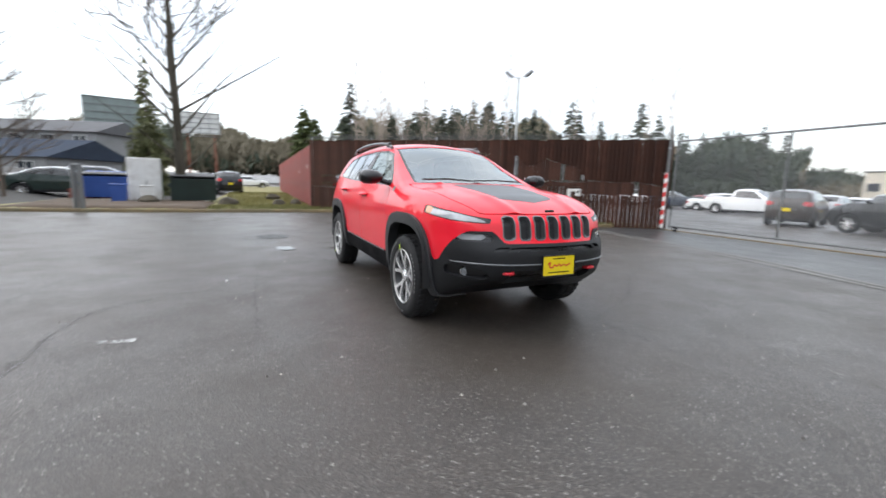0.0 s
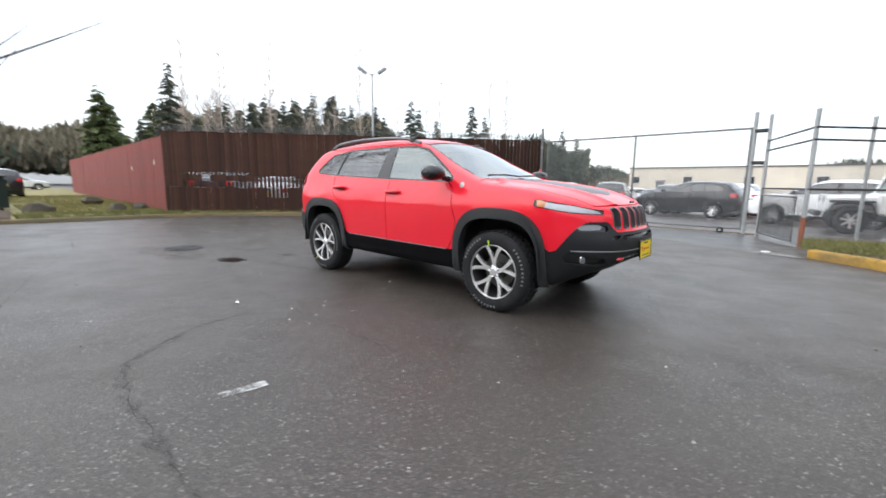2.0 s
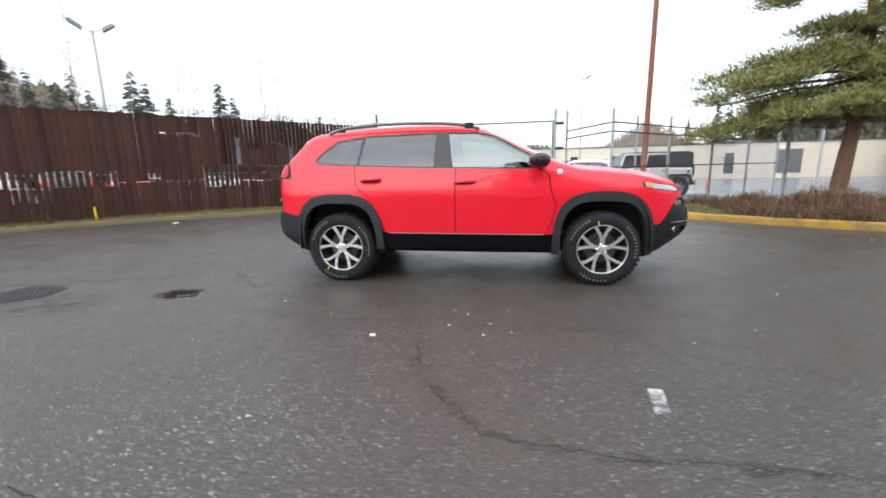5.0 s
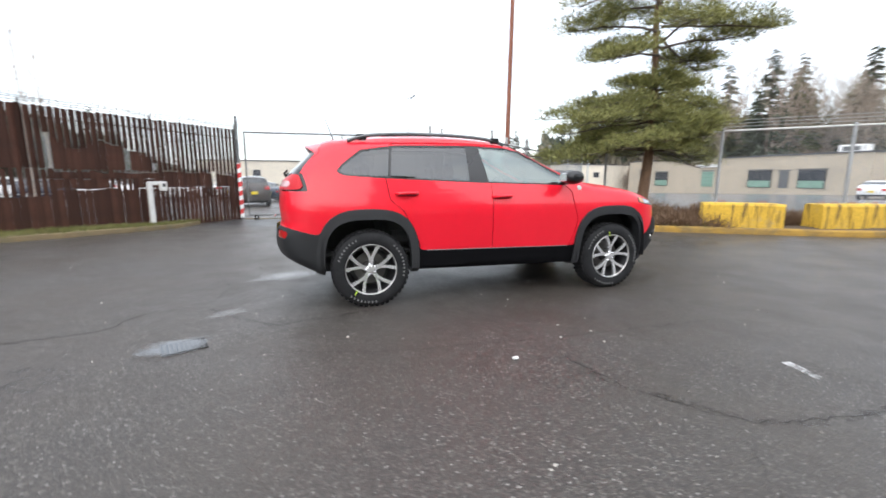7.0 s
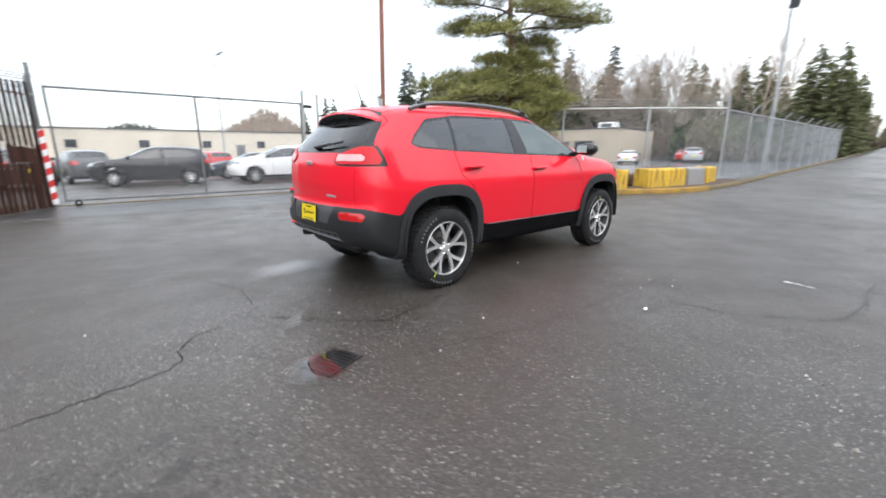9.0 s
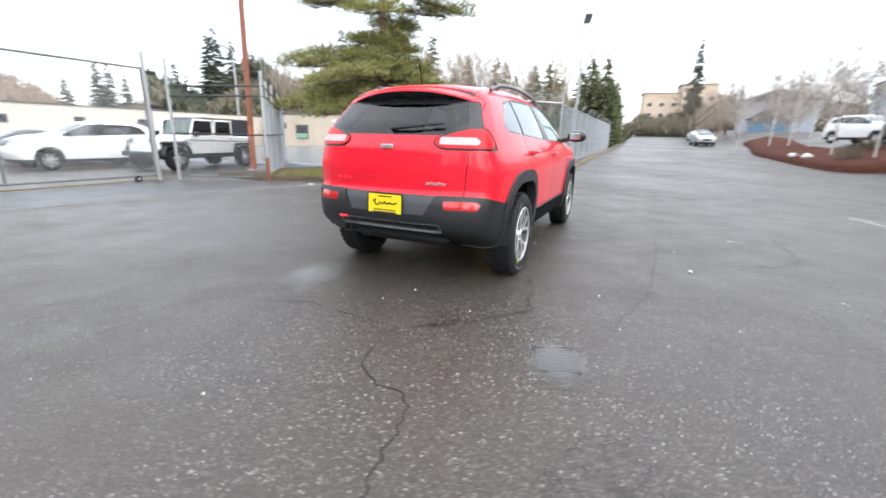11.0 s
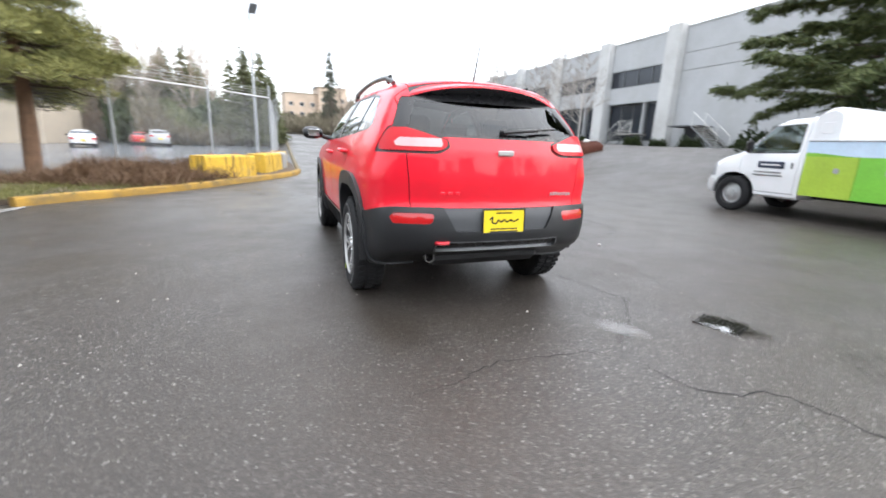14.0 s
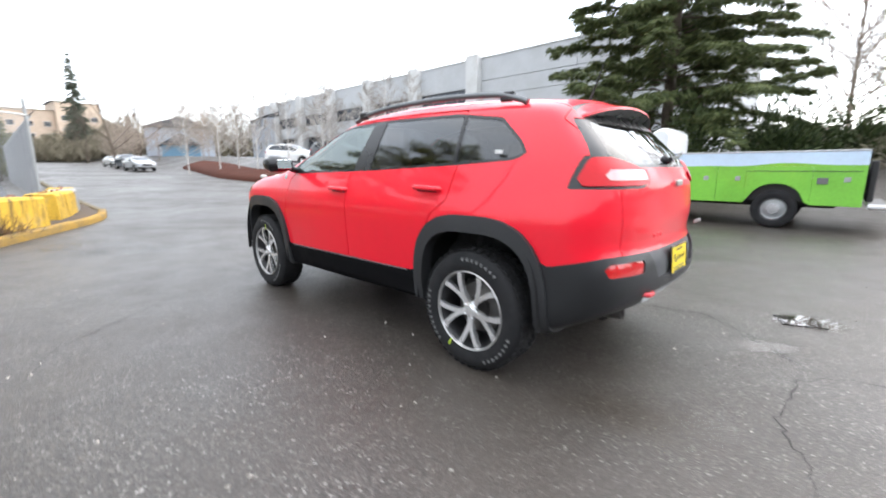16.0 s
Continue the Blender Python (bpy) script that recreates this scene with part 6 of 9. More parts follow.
# ---- plants ----
def blades_mesh(name, centres, dirs, length, width, mat, rng, bend=0.0):
    """Many thin leaves as separate quads: centres and directions as arrays."""
    n = len(centres)
    d = dirs / np.maximum(np.linalg.norm(dirs, axis=1), 1e-6)[:, None]
    side = np.cross(d, rng.normal(size=(n, 3)))
    side /= np.maximum(np.linalg.norm(side, axis=1), 1e-6)[:, None]
    ln = (length * (0.6 + 0.8 * rng.random(n)))[:, None]
    w = (width * (0.6 + 0.8 * rng.random(n)))[:, None]
    a = centres - side * w * 0.5
    b = centres + side * w * 0.5
    tip = centres + d * ln
    tip[:, 2] -= bend * ln[:, 0]
    c = tip + side * w * 0.18
    e = tip - side * w * 0.18
    V = np.stack([a, b, c, e], 1).reshape(-1, 3)
    me = bpy.data.meshes.new(name)
    me.vertices.add(4 * n)
    me.vertices.foreach_set("co", V.ravel())
    me.loops.add(4 * n)
    me.loops.foreach_set("vertex_index", np.arange(4 * n))
    me.polygons.add(n)
    me.polygons.foreach_set("loop_start", np.arange(0, 4 * n, 4))
    me.update(calc_edges=True)
    me.materials.append(mat)
    return me


def fir_meshes(height, radius, seed, mat, whorls=34, per=10, leaf=34, base=0.12, droop=0.25, lsize=1.0):
    """Trunk and crown of a conifer: whorls of drooping boughs set with short sprays."""
    rng = np.random.default_rng(seed)
    t = Geo().tube([(0, 0, -0.3), (0.02, 0, height * 0.5), (0, 0.02, height * 0.98)], [height * 0.018, height * 0.011, 0.01], 7)
    C, D = [], []
    for i in range(whorls):
        u = i / (whorls - 1)
        z = height * (base + (0.985 - base) * u)
        r = radius * (1 - u) ** 0.85 * (0.8 + 0.35 * rng.random()) + 0.05 * radius
        for k in range(max(4, int(per * (1 - 0.5 * u)))):
            a = rng.random() * 2 * PI
            rr = r * (0.65 + 0.5 * rng.random())
            zz = z + rng.normal(0, height * 0.03)
            bow = droop * rng.uniform(0.1, 1.7)
            n = max(4, int(leaf * (0.3 + rr / radius)))
            s = np.linspace(0.12, 1.0, n) + rng.normal(0, 0.03, n)
            px, py = math.cos(a) * rr * s, math.sin(a) * rr * s
            pz = zz + rr * (0.10 * s - bow * s * s) + rng.normal(0, 0.02 * rr, n)
            C.append(np.stack([px, py, pz], 1))
            sgn = np.where(np.arange(n) % 2 == 0, 1, -1)
            off = a + sgn * (0.5 + 0.3 * rng.random(n))
            D.append(np.stack([np.cos(off), np.sin(off), -0.25 - 0.3 * rng.random(n)], 1))
    C, D = np.vstack(C), np.vstack(D)
    crown = blades_mesh("crown", C, D, radius * 0.18 * lsize, radius * 0.06 * lsize, mat, rng, 0.1)
    return t.mesh("trunk", M["bark"]), crown


def bare_mesh(height, seed, spread=0.35, levels=4, trunk=0.02, forks=3, mat=None, lift=0.35, clear=0.25, twig=None, tip=0.004, slim=0.5):
    """A leafless tree: tapering limbs that fork into twigs."""
    rng = random.Random(seed)
    wood, twigs = Geo(), Geo()

    def grow(p, d, ln, r, lev):
        pts, rs = [p], [r]
        q = p
        n = 4 if lev == 0 else 3
        for i in range(n):
            d = (d + Vector((rng.uniform(-1, 1), rng.uniform(-1, 1), rng.uniform(-0.3, 0.6))) * (0.07 if lev == 0 else 0.16)).normalized()
            q = q + d * (ln / n)
            pts.append(q)
            rs.append(r * (1 - 0.7 * (i + 1) / n))
        (wood if lev < 2 else twigs).tube(pts, rs, 7 if lev == 0 else (5 if lev == 1 else 3), False)
        if lev >= levels:
            return
        k = forks * 3 if lev == 0 else forks + 1
        for j in range(k):
            u = (clear + (1 - clear) * (j + rng.random()) / k) if lev == 0 else 0.25 + 0.75 * (j + rng.random()) / k
            i = min(n - 1, int(u * n))
            o = pts[i].lerp(pts[i + 1], u * n - i)
            a = rng.random() * 2 * PI
            e = Vector((math.cos(a), math.sin(a), lift + rng.random() * 0.5)).normalized()
            nd = (d * (0.55 if lev else 0.35) + e * (0.6 + spread)).normalized()
            grow(o, nd, ln * (0.34 + 0.22 * rng.random()) * (1.25 - 0.5 * u if lev == 0 else 1), max(tip, rs[i] * slim), lev + 1)

    grow(Vector((0, 0, -0.2)), Vector((rng.uniform(-0.05, 0.05), rng.uniform(-0.05, 0.05), 1)).normalized(), height, height * trunk, 0)
    return wood.mesh("branchwork", mat or M["bark"]), twigs.mesh("twig_crown", M[twig] if twig else (M["twig"] if mat is None else mat))


def leader_mesh(height, seed, reach, limbs, mat, tip=0.006, trunk=0.012, clear=0.22, up=0.9, subs=7, twig_mat=None):
    """A leafless tree with one upright stem and many thin rising limbs, each with side shoots."""
    rng = random.Random(seed)
    wood, twigs = Geo(), Geo()
    axis = [Vector((rng.uniform(-1, 1) * 0.012 * height * k / 6, rng.uniform(-1, 1) * 0.012 * height * k / 6, -0.2 + height * k / 6)) for k in range(7)]
    wood.tube(axis, [max(tip, height * trunk * (1 - 0.93 * k / 6)) for k in range(7)], 8, False)

    def shoot(p, d, ln, r, lev):
        pts = [p]
        for k in range(3):
            d = (d + Vector((rng.uniform(-1, 1), rng.uniform(-1, 1), rng.uniform(-0.1, 0.6))) * 0.17).normalized()
            pts.append(pts[-1] + d * (ln / 3))
        (wood if lev == 0 else twigs).tube(pts, [max(tip, r * q) for q in (1, 0.7, 0.45, 0.2)], 5 if lev == 0 else 3, False)
        if lev < 2:
            for k in range(subs if lev == 0 else 4):
                u = 0.2 + 0.78 * (k + rng.random()) / (subs if lev == 0 else 4)
                i = min(2, int(u * 3))
                e = (d + Vector((rng.uniform(-1, 1), rng.uniform(-1, 1), rng.uniform(-0.4, 0.9))) * 0.85).normalized()
                shoot(pts[i].lerp(pts[i + 1], u * 3 - i), e, ln * rng.uniform(0.28, 0.5), r * 0.5, lev + 1)

    for k in range(limbs):
        u = clear + (0.98 - clear) * (k + rng.random()) / limbs
        i = min(5, int(u * 6))
        a = 2.4 * k + rng.uniform(-0.5, 0.5)
        d = Vector((math.cos(a), math.sin(a), up * rng.uniform(0.6, 1.4))).normalized()
        shoot(axis[i].lerp(axis[i + 1], u * 6 - i), d, reach * height * (1.08 - u) * rng.uniform(0.7, 1.2) + 0.03 * height, height * trunk * 0.30 * (1.05 - u) + tip, 0)
    return wood.mesh("branchwork", mat), twigs.mesh("twig_crown", twig_mat or mat)


def plant(name, meshes, x, y, label, category, scale=1.0, turn=0.0, group="", z=None, sink=0.05, tall=1.0):
    o = empty(name, pose(x, y, (gz(x, y) if z is None else z) - sink, 0, 0, turn) @ Matrix.Diagonal((scale, scale, scale * tall, 1)), label, category, group)
    for me in meshes:
        p = new(me.name.split(".")[0], me)
        p.parent = o
    return o


def pine_tree(x, y, seed=5):
    """A spreading pine: bare reddish trunk, long limbs and clumps of needles in layers."""
    rng = random.Random(seed)
    nr = np.random.default_rng(seed)
    o = empty("pine_tree", pose(x, y, gz(x, y) + 0.1), "spreading pine with a bare trunk and layered green needle clumps", "tree")
    g = Geo()
    axis = [(0, 0, -0.3), (0.10, -0.05, 1.2), (0.22, -0.02, 2.5), (0.30, 0.08, 4.2), (0.25, 0.2, 6.5), (0.3, 0.1, 8.9), (0.3, 0.15, 11.3)]
    g.tube(smooth3(axis), [0.20 * (1 - 0.85 * i / 24) for i in range(25)], 10)
    g.ob("trunk", M["bark_red"], o)
    limbs = Geo()
    C, D = [], []

    def puff(c, r, n):
        v = nr.normal(size=(n, 3))
        v[:, 2] = np.abs(v[:, 2]) * 0.9 - 0.25
        v /= np.linalg.norm(v, axis=1)[:, None]
        rad = r * nr.random(n) ** 0.5
        C.append(np.array(c) + v * rad[:, None] * np.array([1, 1, 0.78]))
        D.append(v * np.array([1, 1, 0.7]) + np.array([0, 0, 0.45]))

    # a dome of limbs low down, fuller to the north-west, then a length of bare stem and an open crown
    specs = []
    for k in range(50):
        z = 1.98 + 2.5 * ((k + rng.random()) / 50) ** 1.15
        rad = float(np.interp(z, (2.1, 2.4, 3.0, 3.7, 4.1, 4.5), (2.9, 3.4, 3.1, 2.3, 1.5, 0.7))) * rng.choice((0.55, 0.8, 0.92, 1.0))
        specs.append((z + 0.25, rad, 2.4 * k, rng.uniform(-0.20, 0.10), True))
    for k in range(36):
        z = 5.2 + 6.0 * ((k + rng.random()) / 36) ** 1.1
        specs.append((z, 3.2 * (1 - ((z - 6.4) / 6.0) ** 2) * rng.choice((0.45, 0.75, 0.95, 1.0)), 2.4 * k + 1.0, rng.uniform(-0.3, 0.3) if z < 9 else 0.4, False))
    for z, rad, a, up, low in specs:
        p0 = Vector((0.12 + 0.22 * min(1, z / 4.5), 0.06, z - 0.1))
        a += rng.uniform(-0.4, 0.4)
        r = max(0.5, rad * ((1.02 + 0.34 * math.cos(a - 1.95)) if low else 1.0))
        sag = rng.uniform(0.02, 0.20) * r
        bend = rng.uniform(-0.5, 0.5)
        line = []
        for q in range(6):
            t = q / 5
            b = a + bend * t
            line.append(p0 + Vector((math.cos(b) * r * t, math.sin(b) * r * t, r * up * t * (1.4 - 0.4 * t) - sag * t * t + 0.05 * rng.uniform(-1, 1))))
        limbs.tube(line, [0.05, 0.042, 0.034, 0.026, 0.018, 0.01], 5, False)
        stations = max(3, int(r / 0.36))
        for q in range(stations + 1):
            t = (0.34 if low else 0.42) + (0.66 if low else 0.58) * q / stations
            i = min(4, int(t * 5))
            c = line[i].lerp(line[i + 1], t * 5 - i)
            side = Vector((-math.sin(a), math.cos(a), 0))
            spread = (0.30 + 0.40 * (1 - abs(2 * t - 1.25))) * min(1.0, r / 2)
            for sd in ((-1, 1) if q < stations else (0,)):
                w = spread * rng.uniform(0.5, 1.25)
                e = c + side * (sd * w) + Vector((math.cos(a) * 0.15, math.sin(a) * 0.15, rng.uniform(0.0, 0.16)))
                if sd:
                    limbs.tube([c, (c + e) / 2 + Vector((0, 0, -0.03)), e], [0.014, 0.010, 0.005], 3, False)
                puff(e, rng.uniform(0.26, 0.46) * (1.0 if low else 1.15), 110 if low else 150)
                if rng.random() < 0.55:
                    puff((c + e) / 2 + Vector((0, 0, 0.08)), rng.uniform(0.16, 0.26), 70)
    limbs.ob("branchwork", M["bark"], o)
    p = new("needles", blades_mesh("needles", np.vstack(C), np.vstack(D), 0.105, 0.021, M["needle"], nr))
    p.parent = o
    return o


def spruce_tree(x, y, height, radius, seed=9):
    """A big dark conifer with long drooping boughs hung with sprays."""
    nr = np.random.default_rng(seed)
    o = empty("fir_tree", pose(x, y, gz(x, y)), "large dark green fir with long drooping boughs", "tree")
    Geo().tube([(0, 0, -0.3), (0, 0.05, height * 0.5), (0, 0, height)], [0.24, 0.14, 0.02], 10).ob("trunk", M["bark"], o)
    boughs = Geo()
    C, D = [], []
    for i in range(240):
        u = (i + nr.random()) / 240
        z = height * (0.06 + 0.93 * u)
        a = 2.4 * i + nr.uniform(-0.6, 0.6)
        rr = (radius * (1 - u) ** 0.55 + 0.2) * nr.choice((0.5, 0.65, 0.8, 0.92, 1.0))
        sag, lift = nr.uniform(0.02, 0.42), nr.uniform(0.12, 0.36)
        s = np.linspace(0.1, 1, 16)
        turn = a + nr.uniform(-0.25, 0.25) * s
        px, py, pz = np.cos(turn) * rr * s, np.sin(turn) * rr * s, z + rr * (lift * s - sag * s * s)
        boughs.tube([(px[q], py[q], pz[q]) for q in (0, 5, 10, 15)], [0.035, 0.026, 0.016, 0.006], 4, False)
        for k in range(int(10 + 7 * rr)):
            t0 = 0.22 + 0.78 * nr.random() ** 0.8
            off = a + nr.choice((-1, 1)) * nr.uniform(0.35, 1.2)
            w = (0.25 + 0.9 * (1 - t0)) * rr * 0.30 * nr.uniform(0.3, 1.0)
            n = int(nr.uniform(26, 48))
            t = nr.random(n)
            c = np.array([np.interp(t0, s, px), np.interp(t0, s, py), np.interp(t0, s, pz)]) + np.stack([np.cos(off) * w * t, np.sin(off) * w * t, -0.20 * w * t * t], 1)
            C.append(c + nr.normal(0, 0.05, (n, 3)))
            D.append(np.stack([np.cos(off) + nr.normal(0, 0.5, n), np.sin(off) + nr.normal(0, 0.5, n), 0.15 - 0.9 * nr.random(n)], 1))
    boughs.ob("branchwork", M["bark"], o)
    p = new("needles", blades_mesh("needles", np.vstack(C), np.vstack(D), 0.19, 0.042, M["spruce"], nr, 0.2))
    p.parent = o
    return o


def shrub_mesh(name, r, h, n, mat, seed, leaf=0.10, wide=0.03):
    nr = np.random.default_rng(seed)
    v = nr.normal(size=(n, 3))
    v /= np.linalg.norm(v, axis=1)[:, None]
    v[:, 2] = np.abs(v[:, 2])
    rad = nr.random(n) ** 0.35 * (0.75 + 0.35 * np.sin(v[:, 0] * 5 + seed) * np.sin(v[:, 1] * 4))
    c = v * rad[:, None] * np.array([r, r, h])
    return blades_mesh(name, c, v + nr.normal(0, 0.5, (n, 3)) + np.array([0, 0, 0.3]), leaf, wide, mat, nr)


def scatter_blades(name, region, n, length, width, mat, seed, label, category, lean=0.5):
    """Grass or weeds strewn over region(rng, n), which gives x and y."""
    nr = np.random.default_rng(seed)
    x, y = region(nr, n)
    z = SURF(x, y)
    d = np.stack([nr.normal(0, lean, len(x)), nr.normal(0, lean, len(x)), np.ones(len(x))], 1)
    o = new(name, blades_mesh(name, np.stack([x, y, z], 1), d, length, width, mat, nr, 0.15))
    return tagged(o, label, category, kind="stuff")


# ---- fences and gate ----
def frame_on(a, b, z=None):
    """A pose at a whose x axis runs level to b."""
    return pose(a[0], a[1], gz(*a) if z is None else z, 0, 0, math.degrees(math.atan2(b[1] - a[1], b[0] - a[0])))


def chain_mesh(g, x0, x1, z0, z1, pitch=0.065, r=0.0028, y=0.0):
    """Diagonal wires both ways, filling a rectangle."""
    w, h = x1 - x0, z1 - z0
    k = int((w + h) / pitch)
    for s in (1, -1):
        for i in range(1, k):
            c = i * pitch
            a, b = max(0.0, c - h), min(w, c)
            p = (a, c - a), (b, c - b)
            (ax_, az_), (bx_, bz_) = p
            if s < 0:
                az_, bz_ = h - az_, h - bz_
            yy = y + s * r
            vs = [(x0 + ax_ + dx, yy + dy, z0 + az_) for dx, dy in ((-r, 0), (r, -r), (r, r))] + [(x0 + bx_ + dx, yy + dy, z0 + bz_) for dx, dy in ((-r, 0), (r, -r), (r, r))]
            g.add(vs, [(0, 1, 4, 3), (1, 2, 5, 4), (2, 0, 3, 5)])


def slat_fence():
    a, b = FENCE_A, FENCE_B
    L = math.dist(a, b)
    m = frame_on(a, b, 0.0)
    fence = empty("slat_fence", m, "tall dark brown slatted fence with broken slats and barbed wire", "fence")
    rng = random.Random(3)
    mid = lambda u: -0.05 - 0.10 * u / L
    n_post = 6
    for i in range(n_post):
        u = 0.04 + (L - 0.1) * i / (n_post - 1)
        Geo().tube([(u, 0.06, mid(u) - 0.2), (u, 0.06, 2.86)], 0.03, 8).ob("post", M["galv"], fence, "galvanised fence post")
    for zz in (0.12, 0.98, 1.30, 2.62):
        Geo().tube([(0, 0.03, zz + mid(0)), (L, 0.03, zz + mid(L))], 0.016 if zz != 0.98 else 0.012, 6).ob("rail", M["galv"] if zz != 2.62 else M["slat"], fence)
    for k in range(3):
        g = Geo()
        pts = [(L * i / 26, -0.03 - 0.05 * k, 2.80 + 0.04 * k + 0.015 * math.sin(i * 1.7 + k)) for i in range(27)]
        g.tube(pts, 0.007, 4)
        for i in range(100):
            u = L * (i + 0.5) / 100
            g.box((u, -0.03 - 0.05 * k, 2.80 + 0.07 * k), (0.012, 0.012, 0.06), 0, None)
        g.ob("barbed_wire", M["dark_wire"], fence, "rusty barbed wire")
    g = Geo()
    chain_mesh(g, 7.6, L - 0.05, 1.0, 2.74, 0.046, 0.0034, 0.035)
    g.ob("chain_link", M["wire"], fence, "galvanised chain-link mesh over the slats", 0)
    meshes = {}

    def slat(u, z0, z1, w, turn=0.0):
        h = max(0.02, round((z1 - z0) / 0.02) * 0.02)
        key = (round(h, 2), w)
        if key not in meshes:
            meshes[key] = Geo().add([(-w, 0, 0), (0, -0.008, 0), (w, 0, 0), (0, 0.004, 0), (-w, 0, h - 0.012), (0, -0.008, h), (w, 0, h - 0.016), (0, 0.004, h)], [(0, 1, 5, 4), (1, 2, 6, 5), (2, 3, 7, 6), (3, 0, 4, 7), (4, 5, 6, 7), (3, 2, 1, 0)]).mesh("slat", M["slat"], 0)
        o = new("slat", meshes[key])
        o.parent = fence
        o.matrix_local = pose(u, -0.005 + rng.uniform(-0.004, 0.004), z0, 0, rng.uniform(-0.4, 0.4), turn + rng.uniform(-3, 3))

    # close-set slats below; a torn band where only thin remnants stand; near the gate the upper slats stand turned
    n, FULL, THIN_W, LOUVRE = 100, 0.0655, 0.047, 0.077
    for i in range(n):
        u = 0.04 + (L - 0.08) * i / (n - 1)
        q = noise.noise((u * 2.2, 0, 5))
        top = 2.76 - 0.05 * abs(noise.noise((u * 5, 1, 1)))
        whole = noise.noise((u * 6.0, 7, 2)) > 0.42
        runs = []
        if u < 5.25:
            low = 0.94 + 0.05 * q
            if u < 0.45 or whole:
                runs = [(low, top, FULL)]
            elif u < 2.9:
                runs = [(low, 1.13 + 0.04 * q, THIN_W), (1.13 + 0.04 * q, 1.36, FULL), (1.36, 1.42, THIN_W), (1.42, top, FULL)]
            else:
                runs = [(low, 1.30 + 0.04 * q, THIN_W), (1.30 + 0.04 * q, top, FULL)]
            if 3.25 < u < 3.95:
                runs.append((0.60, low, THIN_W))
                low = 0.60
        elif u < 7.2:
            low = 1.02 + 0.04 * q
            if abs(u - 6.0) < 0.13:
                runs = [(low, 1.10, FULL), (1.10, 1.34, THIN_W), (1.34, top, FULL)]
            elif u > 6.1:
                runs = [(low, 2.25, FULL), (2.25, 2.30, THIN_W), (2.30, top, FULL)]
            else:
                runs = [(low, top, FULL)]
        elif u < 8.1:
            low = 0.83 + 0.05 * q
            runs = [(low, 1.43 + 0.05 * q, THIN_W), (1.43 + 0.05 * q, top, FULL if u < 7.7 else LOUVRE)]
        else:
            low = 0.96 + 0.06 * q
            hi = float(np.interp(u, (8.1, 8.6, 9.2, 10.2, 10.6, 13.2), (2.3, 1.85, 2.1, 1.85, 1.42, 1.33))) + 0.14 * noise.noise((u * 3.1, 4, 4))
            torn = 9.3 < u < 9.85
            runs = [(low, 1.2, THIN_W if torn else FULL), (1.2, 1.37, FULL), (1.37, 1.41, THIN_W), (1.41, hi, FULL), (hi, top, LOUVRE)]
            if u > 10.5:
                runs = [(low, hi, FULL), (hi, top, LOUVRE)]
        lw = FULL if u < 10.5 else 0.059
        slat(u, mid(u), low, lw)
        for k, (z0, z1, w) in enumerate(runs):
            if z1 - z0 > 0.02 and not (w == FULL and z1 < 2.4 and rng.random() < 0.03):
                slat(u, z0, z1 + (rng.uniform(-0.025, 0.025) if z1 < 2.5 else 0), w, 24 if w == LOUVRE else 0)
    return fence


def board_fence():
    a, b = FENCE_A, (-41.0, 1.6)
    L = math.dist(a, b)
    fence = empty("board_fence", frame_on(a, b, 0.0), "long red-brown painted board fence beside the grass", "fence")
    g = Geo()
    g.box((0, 0, 1.27), (0.145, 0.022, 2.54), 0.004)
    me = g.mesh("board", M["red_board"], 0)
    rng = random.Random(8)
    n = int(L / 0.152)
    for i in range(n):
        o = new("board", me)
        o.parent = fence
        u = 0.1 + i * 0.152
        o.matrix_local = pose(u, rng.uniform(-0.004, 0.004), 0.04 + rng.uniform(-0.02, 0.03), 0, rng.uniform(-0.4, 0.4), 0)
    for zz in (0.5, 2.1):
        Geo().box((L / 2, -0.05, zz), (L, 0.05, 0.09), 0.005).ob("rail", M["red_board"], fence)
    for i in range(12):
        Geo().box((0.1 + i * 2.4, -0.06, 1.28), (0.09, 0.09, 2.7), 0.008).ob("post", M["red_board"], fence)
    for zz, uu in ((1.75, 1.2), (1.6, 5.0)):
        Geo().box((uu, 0.02, zz), (0.12, 0.008, 0.16), 0.002).ob("paper_notice", M["wht_rough"], fence, "small white notice")
    return fence


def post_ob(name, x, y, h, parent=None, r=0.038, mat="galv", cap=True):
    g = Geo()
    z = gz(x, y)
    g.tube([(x, y, z - 0.3), (x, y, z + h)], r, 12)
    if cap:
        g.lathe([(r + 0.006, 0), (r + 0.006, 0.02), (r * 0.6, 0.045), (0, 0.05)], 12, pose(x, y, z + h - 0.01))
    return g.ob(name, M[mat], parent, smooth=50)


